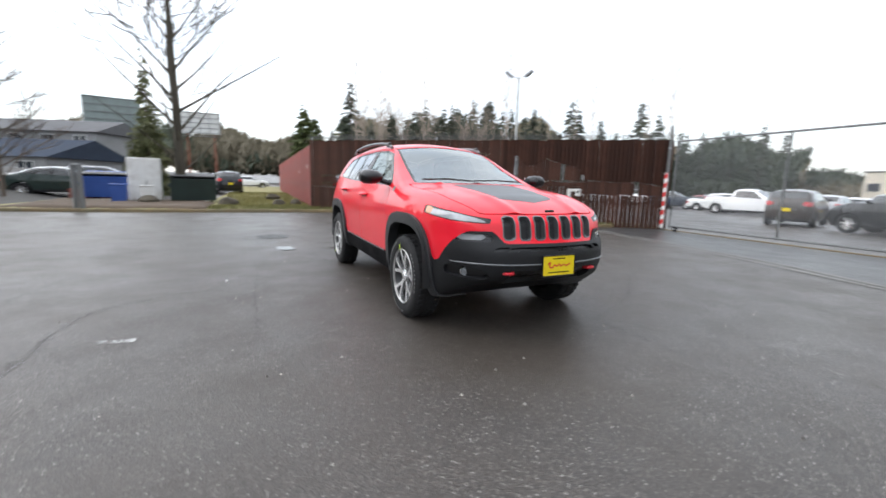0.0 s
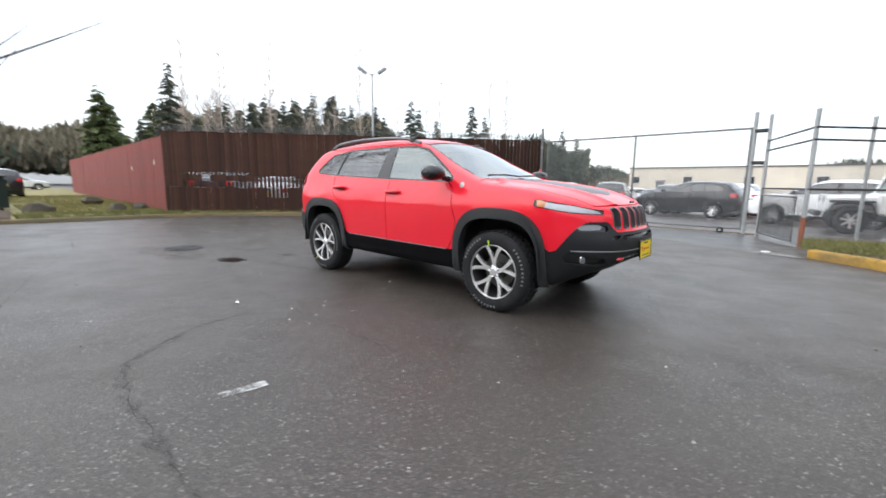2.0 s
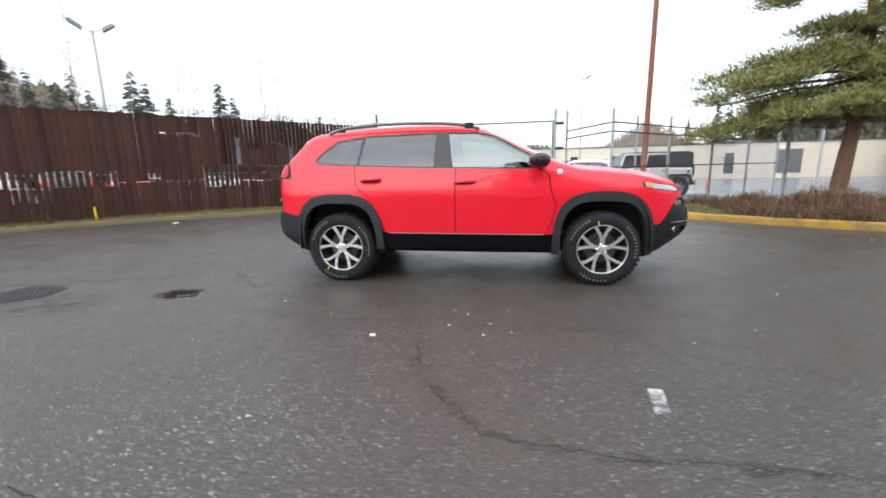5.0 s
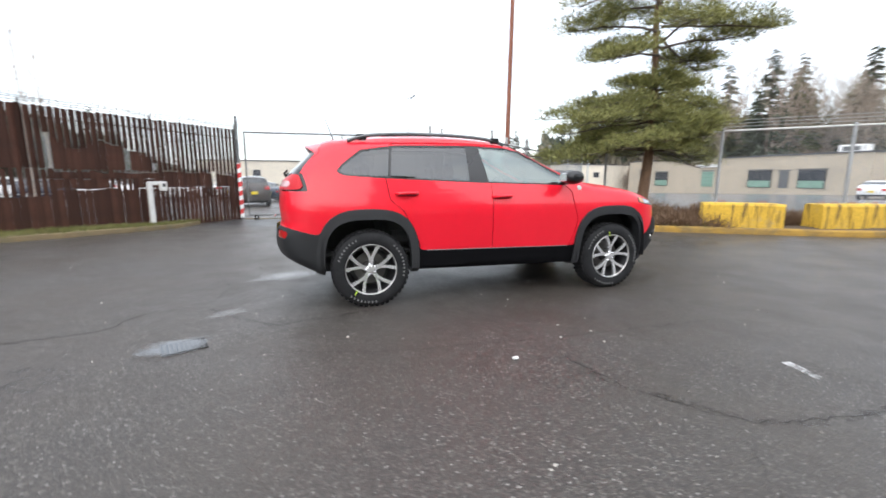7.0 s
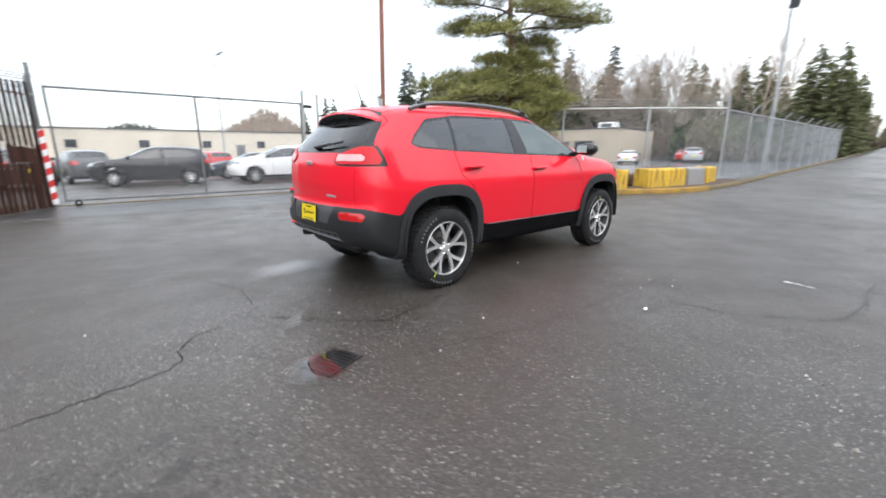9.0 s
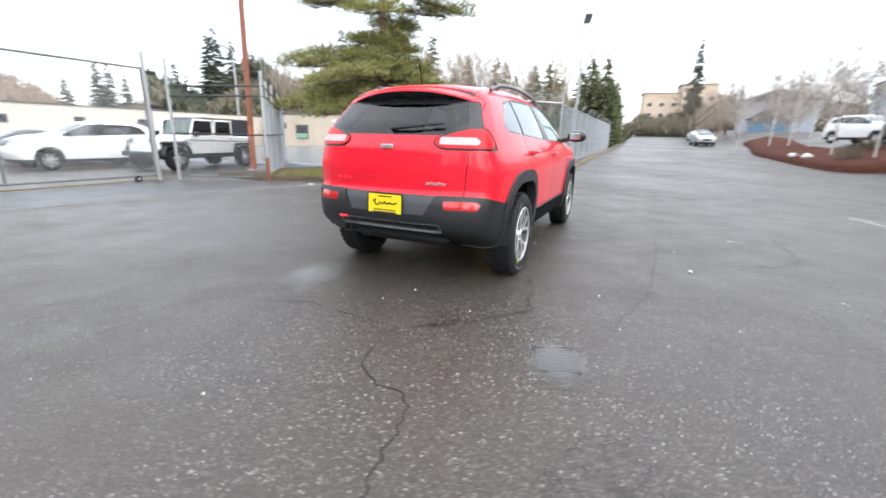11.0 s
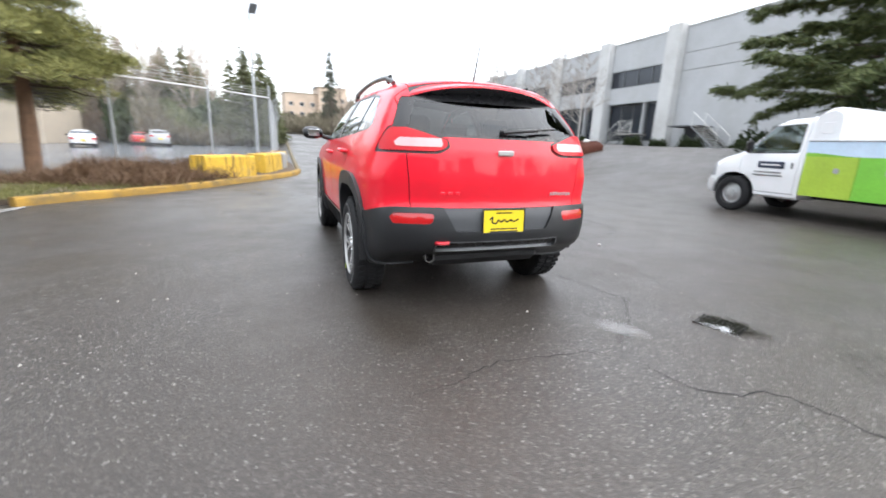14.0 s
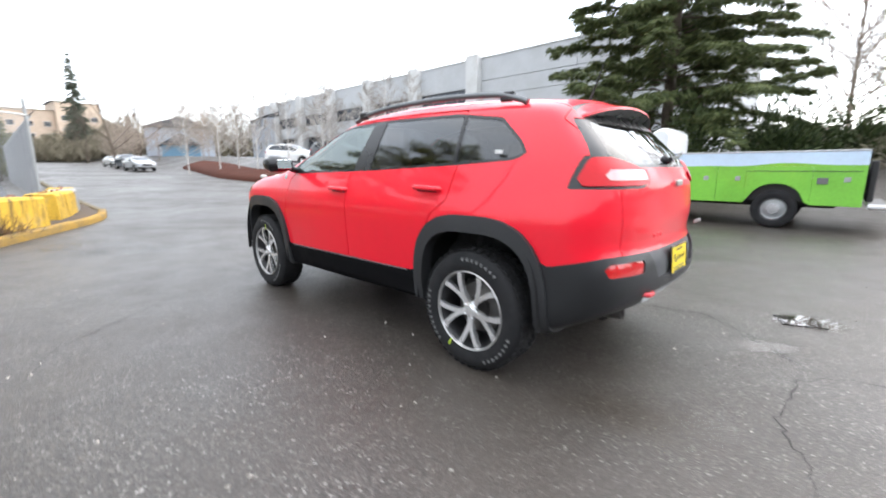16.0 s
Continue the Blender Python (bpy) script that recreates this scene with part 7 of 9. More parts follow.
def rolling_gate():
    a, b = (-4.15, 10.24), (2.05, 9.95)
    L = math.dist(a, b)
    gate = empty("rolling_gate", frame_on(a, b, -0.12), "wide rolling chain-link gate in a galvanised frame", "gate")
    for z in (0.14, 2.80):
        Geo().tube([(0.10, 0, z), (L, 0, z)], 0.028, 10).ob("frame_rail", M["gate_steel"], gate)
    for u in (0.12, L / 2 + 0.1, L - 0.04):
        Geo().tube([(u, 0, 0.1), (u, 0, 2.80)], 0.026, 10).ob("frame_post", M["gate_steel"], gate)
    g = Geo()
    chain_mesh(g, 0.12, L - 0.04, 0.15, 2.78)
    g.ob("chain_link", M["wire"], gate, "galvanised chain-link mesh", 0)
    for u in (0.35, L - 0.5):
        w = new("roller")
        w.parent = gate
        w.matrix_local = pose(u, -0.03, 0.075, 90, 0, 0)
        Geo().lathe([(0.0, -0.03), (0.075, -0.03), (0.075, 0.03), (0.0, 0.03)], 20).ob("tyre", M["rubber"], w)
        Geo().lathe([(0.0, -0.034), (0.035, -0.034), (0.035, 0.034), (0.0, 0.034)], 14).ob("hub", M["galv"], w)
    g = Geo()
    g.box((L / 2, 0.0, 0.0), (L + 0.6, 0.10, 0.06), 0.012)
    g.ob("ground_rail", M["mossy_kerb"], gate, "rusty ground rail set in concrete")
    return gate


def striped_post():
    x, y = -4.24, 10.18
    p = empty("gate_post", pose(x, y, gz(x, y)), "tall gate post with red and white reflective stripes", "post")
    Geo().tube([(0, 0, -0.3), (0, 0, 3.28)], 0.045, 14).ob("tube", M["gate_steel"], p)
    g = Geo()
    g.box((0.02, -0.075, 0.95), (0.11, 0.02, 1.75), 0.004)
    board = g.ob("stripe_board", M["white"], p, "white reflective board")
    for k in range(6):
        g = Geo()
        z = 0.18 + k * 0.29
        g.add([(-0.036, -0.087, z), (0.076, -0.087, z + 0.05), (0.076, -0.087, z + 0.20), (-0.036, -0.087, z + 0.15)], [(0, 1, 2, 3)])
        g.ob("red_stripe", M["red_paint"], board, "slanted red stripe")
    for z in (0.5, 1.6, 2.6):
        Geo().lathe([(0.05, -0.02), (0.056, -0.02), (0.056, 0.02), (0.05, 0.02)], 14, pose(0, 0, z)).ob("clamp", M["galv"], p)
    return p


def return_fence():
    """The fence with dark rails at the entry's other side."""
    pts = [(2.42, 9.6), (3.32, 7.25), (5.5, 9.2), (7.6, 11.1), (9.9, 13.3), (12.2, 15.5)]
    fence = empty("chain_fence", pose(0, 0, 0), "galvanised chain-link fence with two dark pipe rails", "fence", "chain-link fences")
    hs = [3.05, 2.72, 2.72, 2.72, 2.7, 2.7]
    for (x, y), h in zip(pts, hs):
        post_ob("post", x, y, h, fence, 0.042)
    post_ob("post", 4.17, 8.01, 2.62, fence, 0.034)
    Geo().tube([(3.32, 7.25, -0.3), (3.32, 7.25, 0.55)], 0.05, 10).ob("post_base", M["rust_pole"], fence, "rusted foot of the corner post")
    for zz in (2.12, 2.36):
        Geo().tube([(x, y - 0.05, zz + gz(x, y) * 0.5) for x, y in pts], 0.022, 8).ob("rail", M["black_pipe"], fence, "dark pipe rail")
    Geo().tube([(x, y - 0.05, 1.12) for x, y in pts], 0.02, 8).ob("rail", M["black_pipe"], fence, "dark pipe rail")
    for p, q in zip(pts[:-1], pts[1:]):
        g = Geo()
        chain_mesh(g, 0.04, math.dist(p, q) - 0.04, 0.08, 2.1 if p[0] > 3 else 1.2)
        o = g.ob("chain_link", M["wire"], fence, "galvanised chain-link mesh", 0)
        o.matrix_local = frame_on(p, q)
    # the low gate in front
    g = Geo()
    g.tube([(2.45, 9.2, 0.02), (2.45, 9.2, 0.95), (3.15, 7.6, 0.95), (3.15, 7.6, 0.02), (2.45, 9.2, 0.02)], 0.022, 8)
    g.ob("low_frame", M["gate_steel"], fence, "low weathered steel frame")
    g = Geo()
    chain_mesh(g, 0.03, 1.70, 0.02, 0.9)
    o = g.ob("chain_link", M["dark_wire"], fence, "dark mesh in the low frame", 0)
    o.matrix_local = frame_on((2.45, 9.2), (3.15, 7.6), 0.02)
    return fence


def lot_fence():
    pts = [(8.6, 8.75), (10.95, 6.05), (13.2, 3.75), (15.45, 1.75)]
    fence = empty("chain_fence", pose(0, 0, 0), "tall galvanised chain-link fence round the sales lot", "fence", "chain-link fences")
    for x, y in pts:
        post_ob("post", x, y, 2.85 if x < 15 else 3.25, fence, 0.045)
    Geo().tube([(x, y, 2.80 + gz(x, y)) for x, y in pts], 0.03, 8).ob("top_rail", M["wht_rough"], fence, "pale top rail")
    for k in range(3):
        Geo().tube([(x + 0.04 * k, y - 0.02 * k, 2.92 + 0.10 * k + gz(x, y)) for x, y in along(pts, 1.2)], 0.008, 4).ob("barbed_wire", M["galv"], fence, "barbed wire")
    for p, q in zip(pts[:-1], pts[1:]):
        g = Geo()
        chain_mesh(g, 0.0, math.dist(p, q), 0.08, 2.78, 0.07)
        o = g.ob("chain_link", M["wire"], fence, "galvanised chain-link mesh", 0)
        o.matrix_local = frame_on(p, q)
    fence2 = empty("chain_fence", pose(0, 0, 0), "long chain-link fence with angled barbed-wire arms beside the road", "fence", "chain-link fences")
    xs = [15.5 + 3.05 * i for i in range(11)]
    for x in xs[1:]:
        z = gz(x, 1.7)
        Geo().tube([(x, 1.7, z - 0.3), (x, 1.7, z + 2.75), (x - 0.05, 1.45, z + 3.05)], 0.036, 10).ob("post", M["galv"], fence2)
    Geo().tube([(x, 1.7, 2.72 + gz(x, 1.7)) for x in xs], 0.026, 8).ob("top_rail", M["galv"], fence2)
    for k in range(3):
        Geo().tube([(x, 1.65 - 0.08 * k, 2.84 + 0.09 * k + gz(x, 1.7)) for x in xs], 0.007, 4).ob("barbed_wire", M["dark_wire"], fence2, "barbed wire")
    g = Geo()
    for x in xs[:-1]:
        h = Geo()
        chain_mesh(h, 0, 3.05, 0.06, 2.7, 0.065, 0.0019)
        g.add(h.v, h.f, frame_on((x, 1.7), (x + 3.05, 1.7)))
    g.ob("chain_link", M["wire"], fence2, "galvanised chain-link mesh", 0)
    return fence, fence2


slat_fence()
board_fence()
rolling_gate()
striped_post()
pst = empty("gate_post", pose(2.08, 9.93, gz(2.08, 9.93)), "tall galvanised gate post with guide rollers", "post")
Geo().tube([(0, 0, -0.3), (0, 0, 3.2)], 0.05, 14).ob("tube", M["galv"], pst)
for zz in (1.9, 2.72):
    Geo().box((0.14, -0.02, zz), (0.30, 0.07, 0.10), 0.02).ob("roller_bracket", M["black_pipe"], pst, "dark roller bracket")
return_fence()
lot_fence()


# ---- poles and lamps ----
pole = empty("utility_pole", pose(4.88, 9.58, gz(4.88, 9.58), 1.06, 0.19, 0), "tall rust-brown utility pole on a concrete foot", "pole")
Geo().tube([(0, 0, -0.3), (0, 0, 0.6), (0, 0, 1.5)], [0.088, 0.087, 0.086], 16).ob("pole_base", M["orange_rust"], pole, "orange-rust lower length")
Geo().tube([(0, 0, 1.5), (0, 0, 6), (0, 0, 13)], [0.085, 0.076, 0.06], 16).ob("shaft", M["rust_pole"], pole)
Geo().lathe([(0.22, -0.2), (0.22, 0.10), (0.19, 0.16), (0.0, 0.16)], 20).ob("foot", M["concrete"], pole, "concrete foot")


def street_lamp(x, y, h, turn, label, heads=2, mat="galv"):
    o = empty("street_lamp", pose(x, y, gz(x, y), 0, 0, turn), label, "lamp", "lot lamps")
    Geo().tube([(0, 0, -0.2), (0, 0, h)], [0.11, 0.075], 10).ob("pole", M[mat], o)
    for s in ((-1, 1) if heads == 2 else (1,)):
        Geo().tube([(0, 0, h - 0.15), (s * 0.35, 0, h + 0.05), (s * 0.55, 0, h + 0.12)], 0.035, 8).ob("arm", M["galv"], o)
        hd = new("lamp_head")
        hd.parent = o
        hd.matrix_local = pose(s * 0.75, 0, h + 0.22, 0, -35 * s, 0)
        g = Geo()
        g.add([(-0.3, -0.18, 0.10), (0.3, -0.18, 0.10), (0.3, 0.18, 0.10), (-0.3, 0.18, 0.10), (-0.38, -0.24, -0.08), (0.38, -0.24, -0.08), (0.38, 0.24, -0.08), (-0.38, 0.24, -0.08)], [(0, 1, 2, 3), (0, 4, 5, 1), (1, 5, 6, 2), (2, 6, 7, 3), (3, 7, 4, 0)])
        g.ob("housing", M["grey_trim"], hd, "", 0)
        Geo().box((0, 0, -0.085), (0.7, 0.44, 0.015), 0.003).ob("lamp_glass", M["lens_smoke"], hd, "unlit lamp glass")
    return o


street_lamp(-23.2, 17.7, 9.7, 45, "tall lot lamp with two floodlight heads")
street_lamp(9.6, 49.5, 12.3, 20, "tall lot lamp with one head", 1)
street_lamp(27.9, 2.9, 8.9, 200, "tall lot lamp on a pale steel pole", 1)
street_lamp(30.0, 40, 10.5, 120, "tall lot lamp with one head", 1)


# ---- kerbside things ----
def barrier(x, y, turn, L, mat, label):
    """A heavy cast concrete block with steep faces and lifting loops."""
    o = empty("concrete_block", pose(x, y, gz(x, y) + 0.08, 0, 0, turn), label, "barrier", "yellow concrete blocks")
    prof = [(-0.29, 0.0), (-0.29, 0.07), (-0.275, 0.55), (-0.235, 0.60), (0.235, 0.60), (0.275, 0.55), (0.29, 0.07), (0.29, 0.0)]
    g = Geo()
    rows = []
    for i in range(9):
        u = -L / 2 + L * i / 8
        e = 0.03 if i in (0, 8) else 0.0
        rows.append([(u, py * (1 - e), pz * (1 - e * 0.6) + 0.006 * noise.noise((u * 3 + x, py * 5, pz * 5))) for py, pz in prof])
    n = len(prof)
    g.add([p for r in rows for p in r], [(i * n + k, (i + 1) * n + k, (i + 1) * n + k + 1, i * n + k + 1) for i in range(8) for k in range(n - 1)] + [tuple(range(n)), tuple(8 * n + k for k in range(n))[::-1]])
    g.ob("block", mat, o, smooth=30)
    for s in (-1, 1):
        Geo().tube([(s * L * 0.25 - 0.08, 0, 0.58), (s * L * 0.25 - 0.06, 0, 0.64), (s * L * 0.25 + 0.06, 0, 0.64), (s * L * 0.25 + 0.08, 0, 0.58)], 0.012, 6).ob("lifting_loop", M["rust_pole"], o, "rusty lifting loop")
    return o


barrier(7.95, 2.80, -40.5, 1.62, M["yellow_block"], "yellow painted concrete block with rusty streaks")
barrier(9.62, 2.01, -18, 0.62, M["yellow_block"], "short yellow painted concrete block, stained dark")
barrier(10.42, 1.77, -14, 1.08, M["yellow_block"], "yellow painted concrete block, stained dark")
barrier(11.6, 1.55, -8, 1.05, M["pale_concrete"], "pale grey concrete block with faded traces of paint")
barrier(12.75, 1.48, 0, 0.9, M["yellow_block"], "yellow painted concrete block at the fence corner")

card = empty("card_reader", pose(-5.97, 7.72, gz(-5.97, 7.72) + 0.05, 0, 0, 35), "white steel post with a card reader box", "post")
Geo().box((0, 0, 0.58), (0.11, 0.11, 1.16), 0.01).ob("post", M["wht_rough"], card)
Geo().box((0.14, -0.02, 1.12), (0.34, 0.09, 0.09), 0.01).ob("arm", M["wht_rough"], card)
Geo().box((0.30, -0.03, 1.05), (0.16, 0.14, 0.24), 0.02).ob("reader_box", M["wht_rough"], card, "off-white reader box")
Geo().box((0.30, -0.105, 1.07), (0.07, 0.01, 0.09), 0.004).ob("keypad", M["trim"], card, "dark keypad")

stake = empty("marker_stake", pose(-9.7, 3.9, gz(-9.7, 3.9) + 0.1, 4, 3, 0), "short yellow marker stake in the grass", "stake")
Geo().box((0, 0, 0.16), (0.05, 0.02, 0.34), 0.003).ob("stake", M["plate_yellow"], stake)

# concrete gutter lines across the entry
for off, nm in ((0.0, "gutter_edge"), (0.30, "gutter_edge")):
    g = Geo()
    line = smooth_line([(-5.3, 7.35 + off), (-3.3, 6.75 + off), (0.4, 5.85 + off), (2.7, 5.15 + off * 0.6), (3.5, 5.0)], 0.3)
    nr = normals2(line)
    vs, fs = [], []
    for i, (p, q) in enumerate(zip(line, nr)):
        w = 0.032 + 0.012 * noise.noise((p[0] * 3, p[1] * 3, off * 9))
        for s in (-1, 1):
            x, y = p[0] + q[0] * w * s, p[1] + q[1] * w * s
            vs.append((x, y, gz(x, y) + 0.012))
    fs = [(2 * i, 2 * i + 2, 2 * i + 3, 2 * i + 1)[::-1] for i in range(len(line) - 1)]
    g.add(vs, fs)
    tagged(g.ob(nm, M["pale_concrete"]), "pale concrete gutter edge set flush in the asphalt", "gutter", kind="structure")


M["apron"] = plain("dark smooth asphalt", (0.038, 0.037, 0.036), 0.34, var=0.3, scale=1.2, bumps=0.35, bscale=160)
g = Geo()
line = smooth_line([(-5.0, 7.62), (-3.3, 7.10), (0.4, 6.22), (2.7, 5.45)], 0.3)
vs = []
for k, (x, y) in enumerate(line):
    t = k / (len(line) - 1)
    ex, ey = -4.6 + 6.7 * t, 10.30 - 0.40 * t
    for q in range(9):
        px, py = x + (ex - x) * q / 8, y + (ey - y) * q / 8
        vs.append((px, py, gz(px, py) + 0.006))
g.add(vs, [(i * 9 + q, (i + 1) * 9 + q, (i + 1) * 9 + q + 1, i * 9 + q + 1) for i in range(len(line) - 1) for q in range(8)])
tagged(g.ob("entry_apron", M["apron"], smooth=50), "darker newer asphalt before the rolling gate", "asphalt", kind="structure")


# ---- cracks, puddle, drain, litter ----
def SURF(x, y):
    """Height of the planted beds over the ground."""
    z = np.array(ground_z(x, y))
    return z + np.where((x > 3) & (y > 0.5), 0.12, 0.09)


def crack(name, pts, w, label, seed):
    rng = random.Random(seed)
    line = []
    for a, b in zip(pts[:-1], pts[1:]):
        k = max(3, int(math.dist(a, b) / 0.045))
        for i in range(k):
            t = i / k
            line.append((a[0] + (b[0] - a[0]) * t + rng.uniform(-0.018, 0.018), a[1] + (b[1] - a[1]) * t + rng.uniform(-0.018, 0.018)))
    line.append(pts[-1])
    nr = normals2(line)
    vs = []
    for i, (p, q) in enumerate(zip(line, nr)):
        u = i / (len(line) - 1)
        ww = w * (0.35 + 0.9 * abs(noise.noise((p[0] * 4, p[1] * 4, seed)))) * min(1, 6 * u + 0.2, 6 * (1 - u) + 0.2)
        for s in (-1, 1):
            x, y = p[0] + q[0] * ww * s, p[1] + q[1] * ww * s
            vs.append((x, y, gz(x, y) + 0.0025))
    g = Geo().add(vs, [(2 * i, 2 * i + 1, 2 * i + 3, 2 * i + 2) for i in range(len(line) - 1)])
    return tagged(g.ob(name, M["crack"], smooth=0), label, "crack", kind="structure")


M["crack"] = plain("wet crack filled with dirt", (0.012, 0.011, 0.010), 0.7, var=0.3, scale=20)
crack("crack_1", [(-5.6, -1.45), (-4.7, -1.25), (-4.22, -1.09), (-3.93, -1.03), (-3.65, -0.99), (-3.49, -0.9), (-3.45, -0.69), (-3.34, -0.54), (-3.07, -0.50)], 0.009, "jagged dark crack in the asphalt", 1)
crack("crack_9", [(-3.07, -0.50), (-2.86, -0.28), (-2.80, 0.28), (-2.93, 0.62), (-3.0, 0.9)], 0.0048, "fine end of a jagged crack", 9)
crack("crack_2", [(1.6, -2.1), (0.4, -2.1), (-1.3, -2.0), (-1.7, -1.9), (-2.5, -1.7)], 0.0035, "fine crack in the asphalt", 2)
crack("crack_3", [(1.9, -3.5), (1.3, -3.5), (0.8, -3.5), (0.3, -3.4), (-0.1, -2.9), (-0.2, -2.4), (-0.25, -2.1)], 0.0042, "branching crack in the asphalt", 3)
crack("crack_4", [(-9.5, -3.0), (-7.5, -2.7), (-5.6, -2.9), (-3.2, -3.6), (-0.4, -4.2), (0.1, -3.5)], 0.005, "long fine crack in the asphalt", 4)
crack("crack_5", [(-5.6, -2.9), (-4.9, -2.2), (-4.5, -1.75)], 0.005, "short crack beside the manhole", 5)
crack("crack_6", [(-1.9, 3.4), (-2.6, 4.2), (-4.4, 4.6), (-6.0, 5.2)], 0.004, "fine crack in the asphalt", 6)
crack("crack_7", [(0.4, 2.8), (0.9, 2.6), (1.7, 1.6), (2.1, 0.7), (3.0, 0.7), (3.6, 0.6)], 0.0035, "fine crack in the asphalt", 7)
crack("crack_8", [(-1.4, -1.0), (-2.2, -1.2), (-2.55, -0.9), (-2.9, -0.5)], 0.004, "fine crack in the asphalt", 8)


def blot(name, cx, cy, rx, ry, turn, mat, label, category, z=0.004, seed=0, n=40, wob=0.25, kind="structure"):
    vs = [(cx, cy, gz(cx, cy) + z)]
    for i in range(n):
        a = 2 * PI * i / n
        r = 1 + wob * noise.noise((math.cos(a) * 1.6 + seed, math.sin(a) * 1.6, seed))
        x, y = rx * r * math.cos(a), ry * r * math.sin(a)
        c, s = math.cos(turn), math.sin(turn)
        px, py = cx + x * c - y * s, cy + x * s + y * c
        vs.append((px, py, gz(px, py) + z))
    g = Geo().add(vs, [(0, 1 + i, 1 + (i + 1) % n) for i in range(n)])
    return tagged(g.ob(name, mat, smooth=0), label, category, kind=kind)




def damp(name, base, rough, lo, hi):
    """A thin film over the asphalt, broken up at its edge."""
    m, nt, b = mat_new(name)
    out = nt.nodes["Material Output"]
    tr, mx = nt.nodes.new("ShaderNodeBsdfTransparent"), nt.nodes.new("ShaderNodeMixShader")
    n = noise_node(nt, 7, 6, 0.65)
    r = ramp(nt, n.outputs["Fac"], [(lo, 0.0), (hi, 1.0)])
    b.inputs["Base Color"].default_value = (*base, 1)
    b.inputs["Roughness"].default_value = rough
    link(nt, r.outputs["Color"], mx.inputs["Fac"])
    link(nt, tr.outputs["BSDF"], mx.inputs[1])
    link(nt, b.outputs["BSDF"], mx.inputs[2])
    link(nt, mx.outputs["Shader"], out.inputs["Surface"])
    return m


M["damp"] = damp("thin wet film", (0.048, 0.045, 0.042), 0.18, 0.46, 0.95)


def film_mat(name, see, f0, power, lo, hi, rough=0.02):
    """Standing water that thins out towards an uneven edge."""
    m, nt, b = mat_new(name)
    nt.nodes.remove(b)
    out = nt.nodes["Material Output"]
    tc = nt.nodes.new("ShaderNodeTexCoord")
    ln = nt.nodes.new("ShaderNodeVectorMath")
    ln.operation = "LENGTH"
    link(nt, tc.outputs["Object"], ln.inputs[0])
    n = noise_node(nt, 2.6, 6, 0.62)
    add = nt.nodes.new("ShaderNodeMath")
    add.operation, add.inputs[1].default_value = "MULTIPLY_ADD", 0.75
    link(nt, n.outputs["Fac"], add.inputs[0])
    link(nt, ln.outputs["Value"], add.inputs[2])
    cover = ramp(nt, add.outputs[0], [(lo, 1.0), (hi, 0.0)])
    clear, wet, gl = nt.nodes.new("ShaderNodeBsdfTransparent"), nt.nodes.new("ShaderNodeBsdfTransparent"), nt.nodes.new("ShaderNodeBsdfGlossy")
    m1, m2 = nt.nodes.new("ShaderNodeMixShader"), nt.nodes.new("ShaderNodeMixShader")
    wet.inputs["Color"].default_value = (see, see * 0.98, see * 0.95, 1)
    gl.inputs["Roughness"].default_value = rough
    link(nt, schlick(nt, f0, power), m1.inputs["Fac"])
    link(nt, wet.outputs["BSDF"], m1.inputs[1])
    link(nt, gl.outputs["BSDF"], m1.inputs[2])
    link(nt, cover.outputs["Color"], m2.inputs["Fac"])
    link(nt, clear.outputs["BSDF"], m2.inputs[1])
    link(nt, m1.outputs["Shader"], m2.inputs[2])
    link(nt, m2.outputs["Shader"], out.inputs["Surface"])
    return m


M["pool"] = film_mat("standing rain water", 0.55, 0.085, 3.6, 0.72, 1.34)
M["sheen"] = film_mat("thin film of rain water", 0.92, 0.025, 4.6, 0.55, 1.35, 0.16)


def pool(name, x, y, rx, ry, turn, mat, label, z):
    o = Geo().add([(0, 0, 0)] + [(1.15 * math.cos(2 * PI * k / 48), 1.15 * math.sin(2 * PI * k / 48), 0) for k in range(48)], [(0, 1 + k, 1 + (k + 1) % 48) for k in range(48)]).ob(name, mat, smooth=0)
    o.matrix_world = pose(x, y, gz(x, y) + z, 0, 0, turn) @ Matrix.Diagonal((rx, ry, 1, 1))
    o.visible_shadow = False
    return tagged(o, label, "puddle", kind="structure")


pool("puddle", -2.85, -1.50, 0.41, 0.28, 12, M["pool"], "small puddle mirroring the sky over a drain grate", 0.013)
pool("wet_patch", -2.22, 0.72, 0.80, 0.42, 15, M["sheen"], "wide wet patch on the asphalt behind the car", 0.004)
pool("wet_patch", -2.65, -0.72, 0.34, 0.20, 30, M["sheen"], "small wet patch beside the crack", 0.0045)
blot("damp_patch", 5.2, 1.6, 1.2, 0.5, 0.6, M["damp"], "damp patch on the asphalt", "puddle", 0.003, 8)
blot("damp_patch", -4.2, -1.9, 0.9, 0.35, 0.1, M["damp"], "damp patch on the asphalt", "puddle", 0.0035, 9)
M["stain"] = damp("dark damp seam", (0.024, 0.021, 0.018), 0.35, 0.44, 1.0)


def seam_stain(name, pts, w, seed):
    o = crack(name, pts, w, "dark damp stain along a seam in the asphalt", seed)
    o.data.materials[0] = M["stain"]
    o.location.z -= 0.0008
    return o


seam_stain("stain_1", [(1.9, -3.5), (1.3, -3.5), (0.8, -3.5), (0.3, -3.4), (-0.1, -2.9), (-0.2, -2.4)], 0.07, 21)
seam_stain("stain_3", [(-1.4, -1.0), (-2.2, -1.2), (-2.9, -0.5)], 0.06, 23)
M["chalk"] = damp("worn white paint scrap", (0.45, 0.45, 0.44), 0.7, 0.40, 0.62)


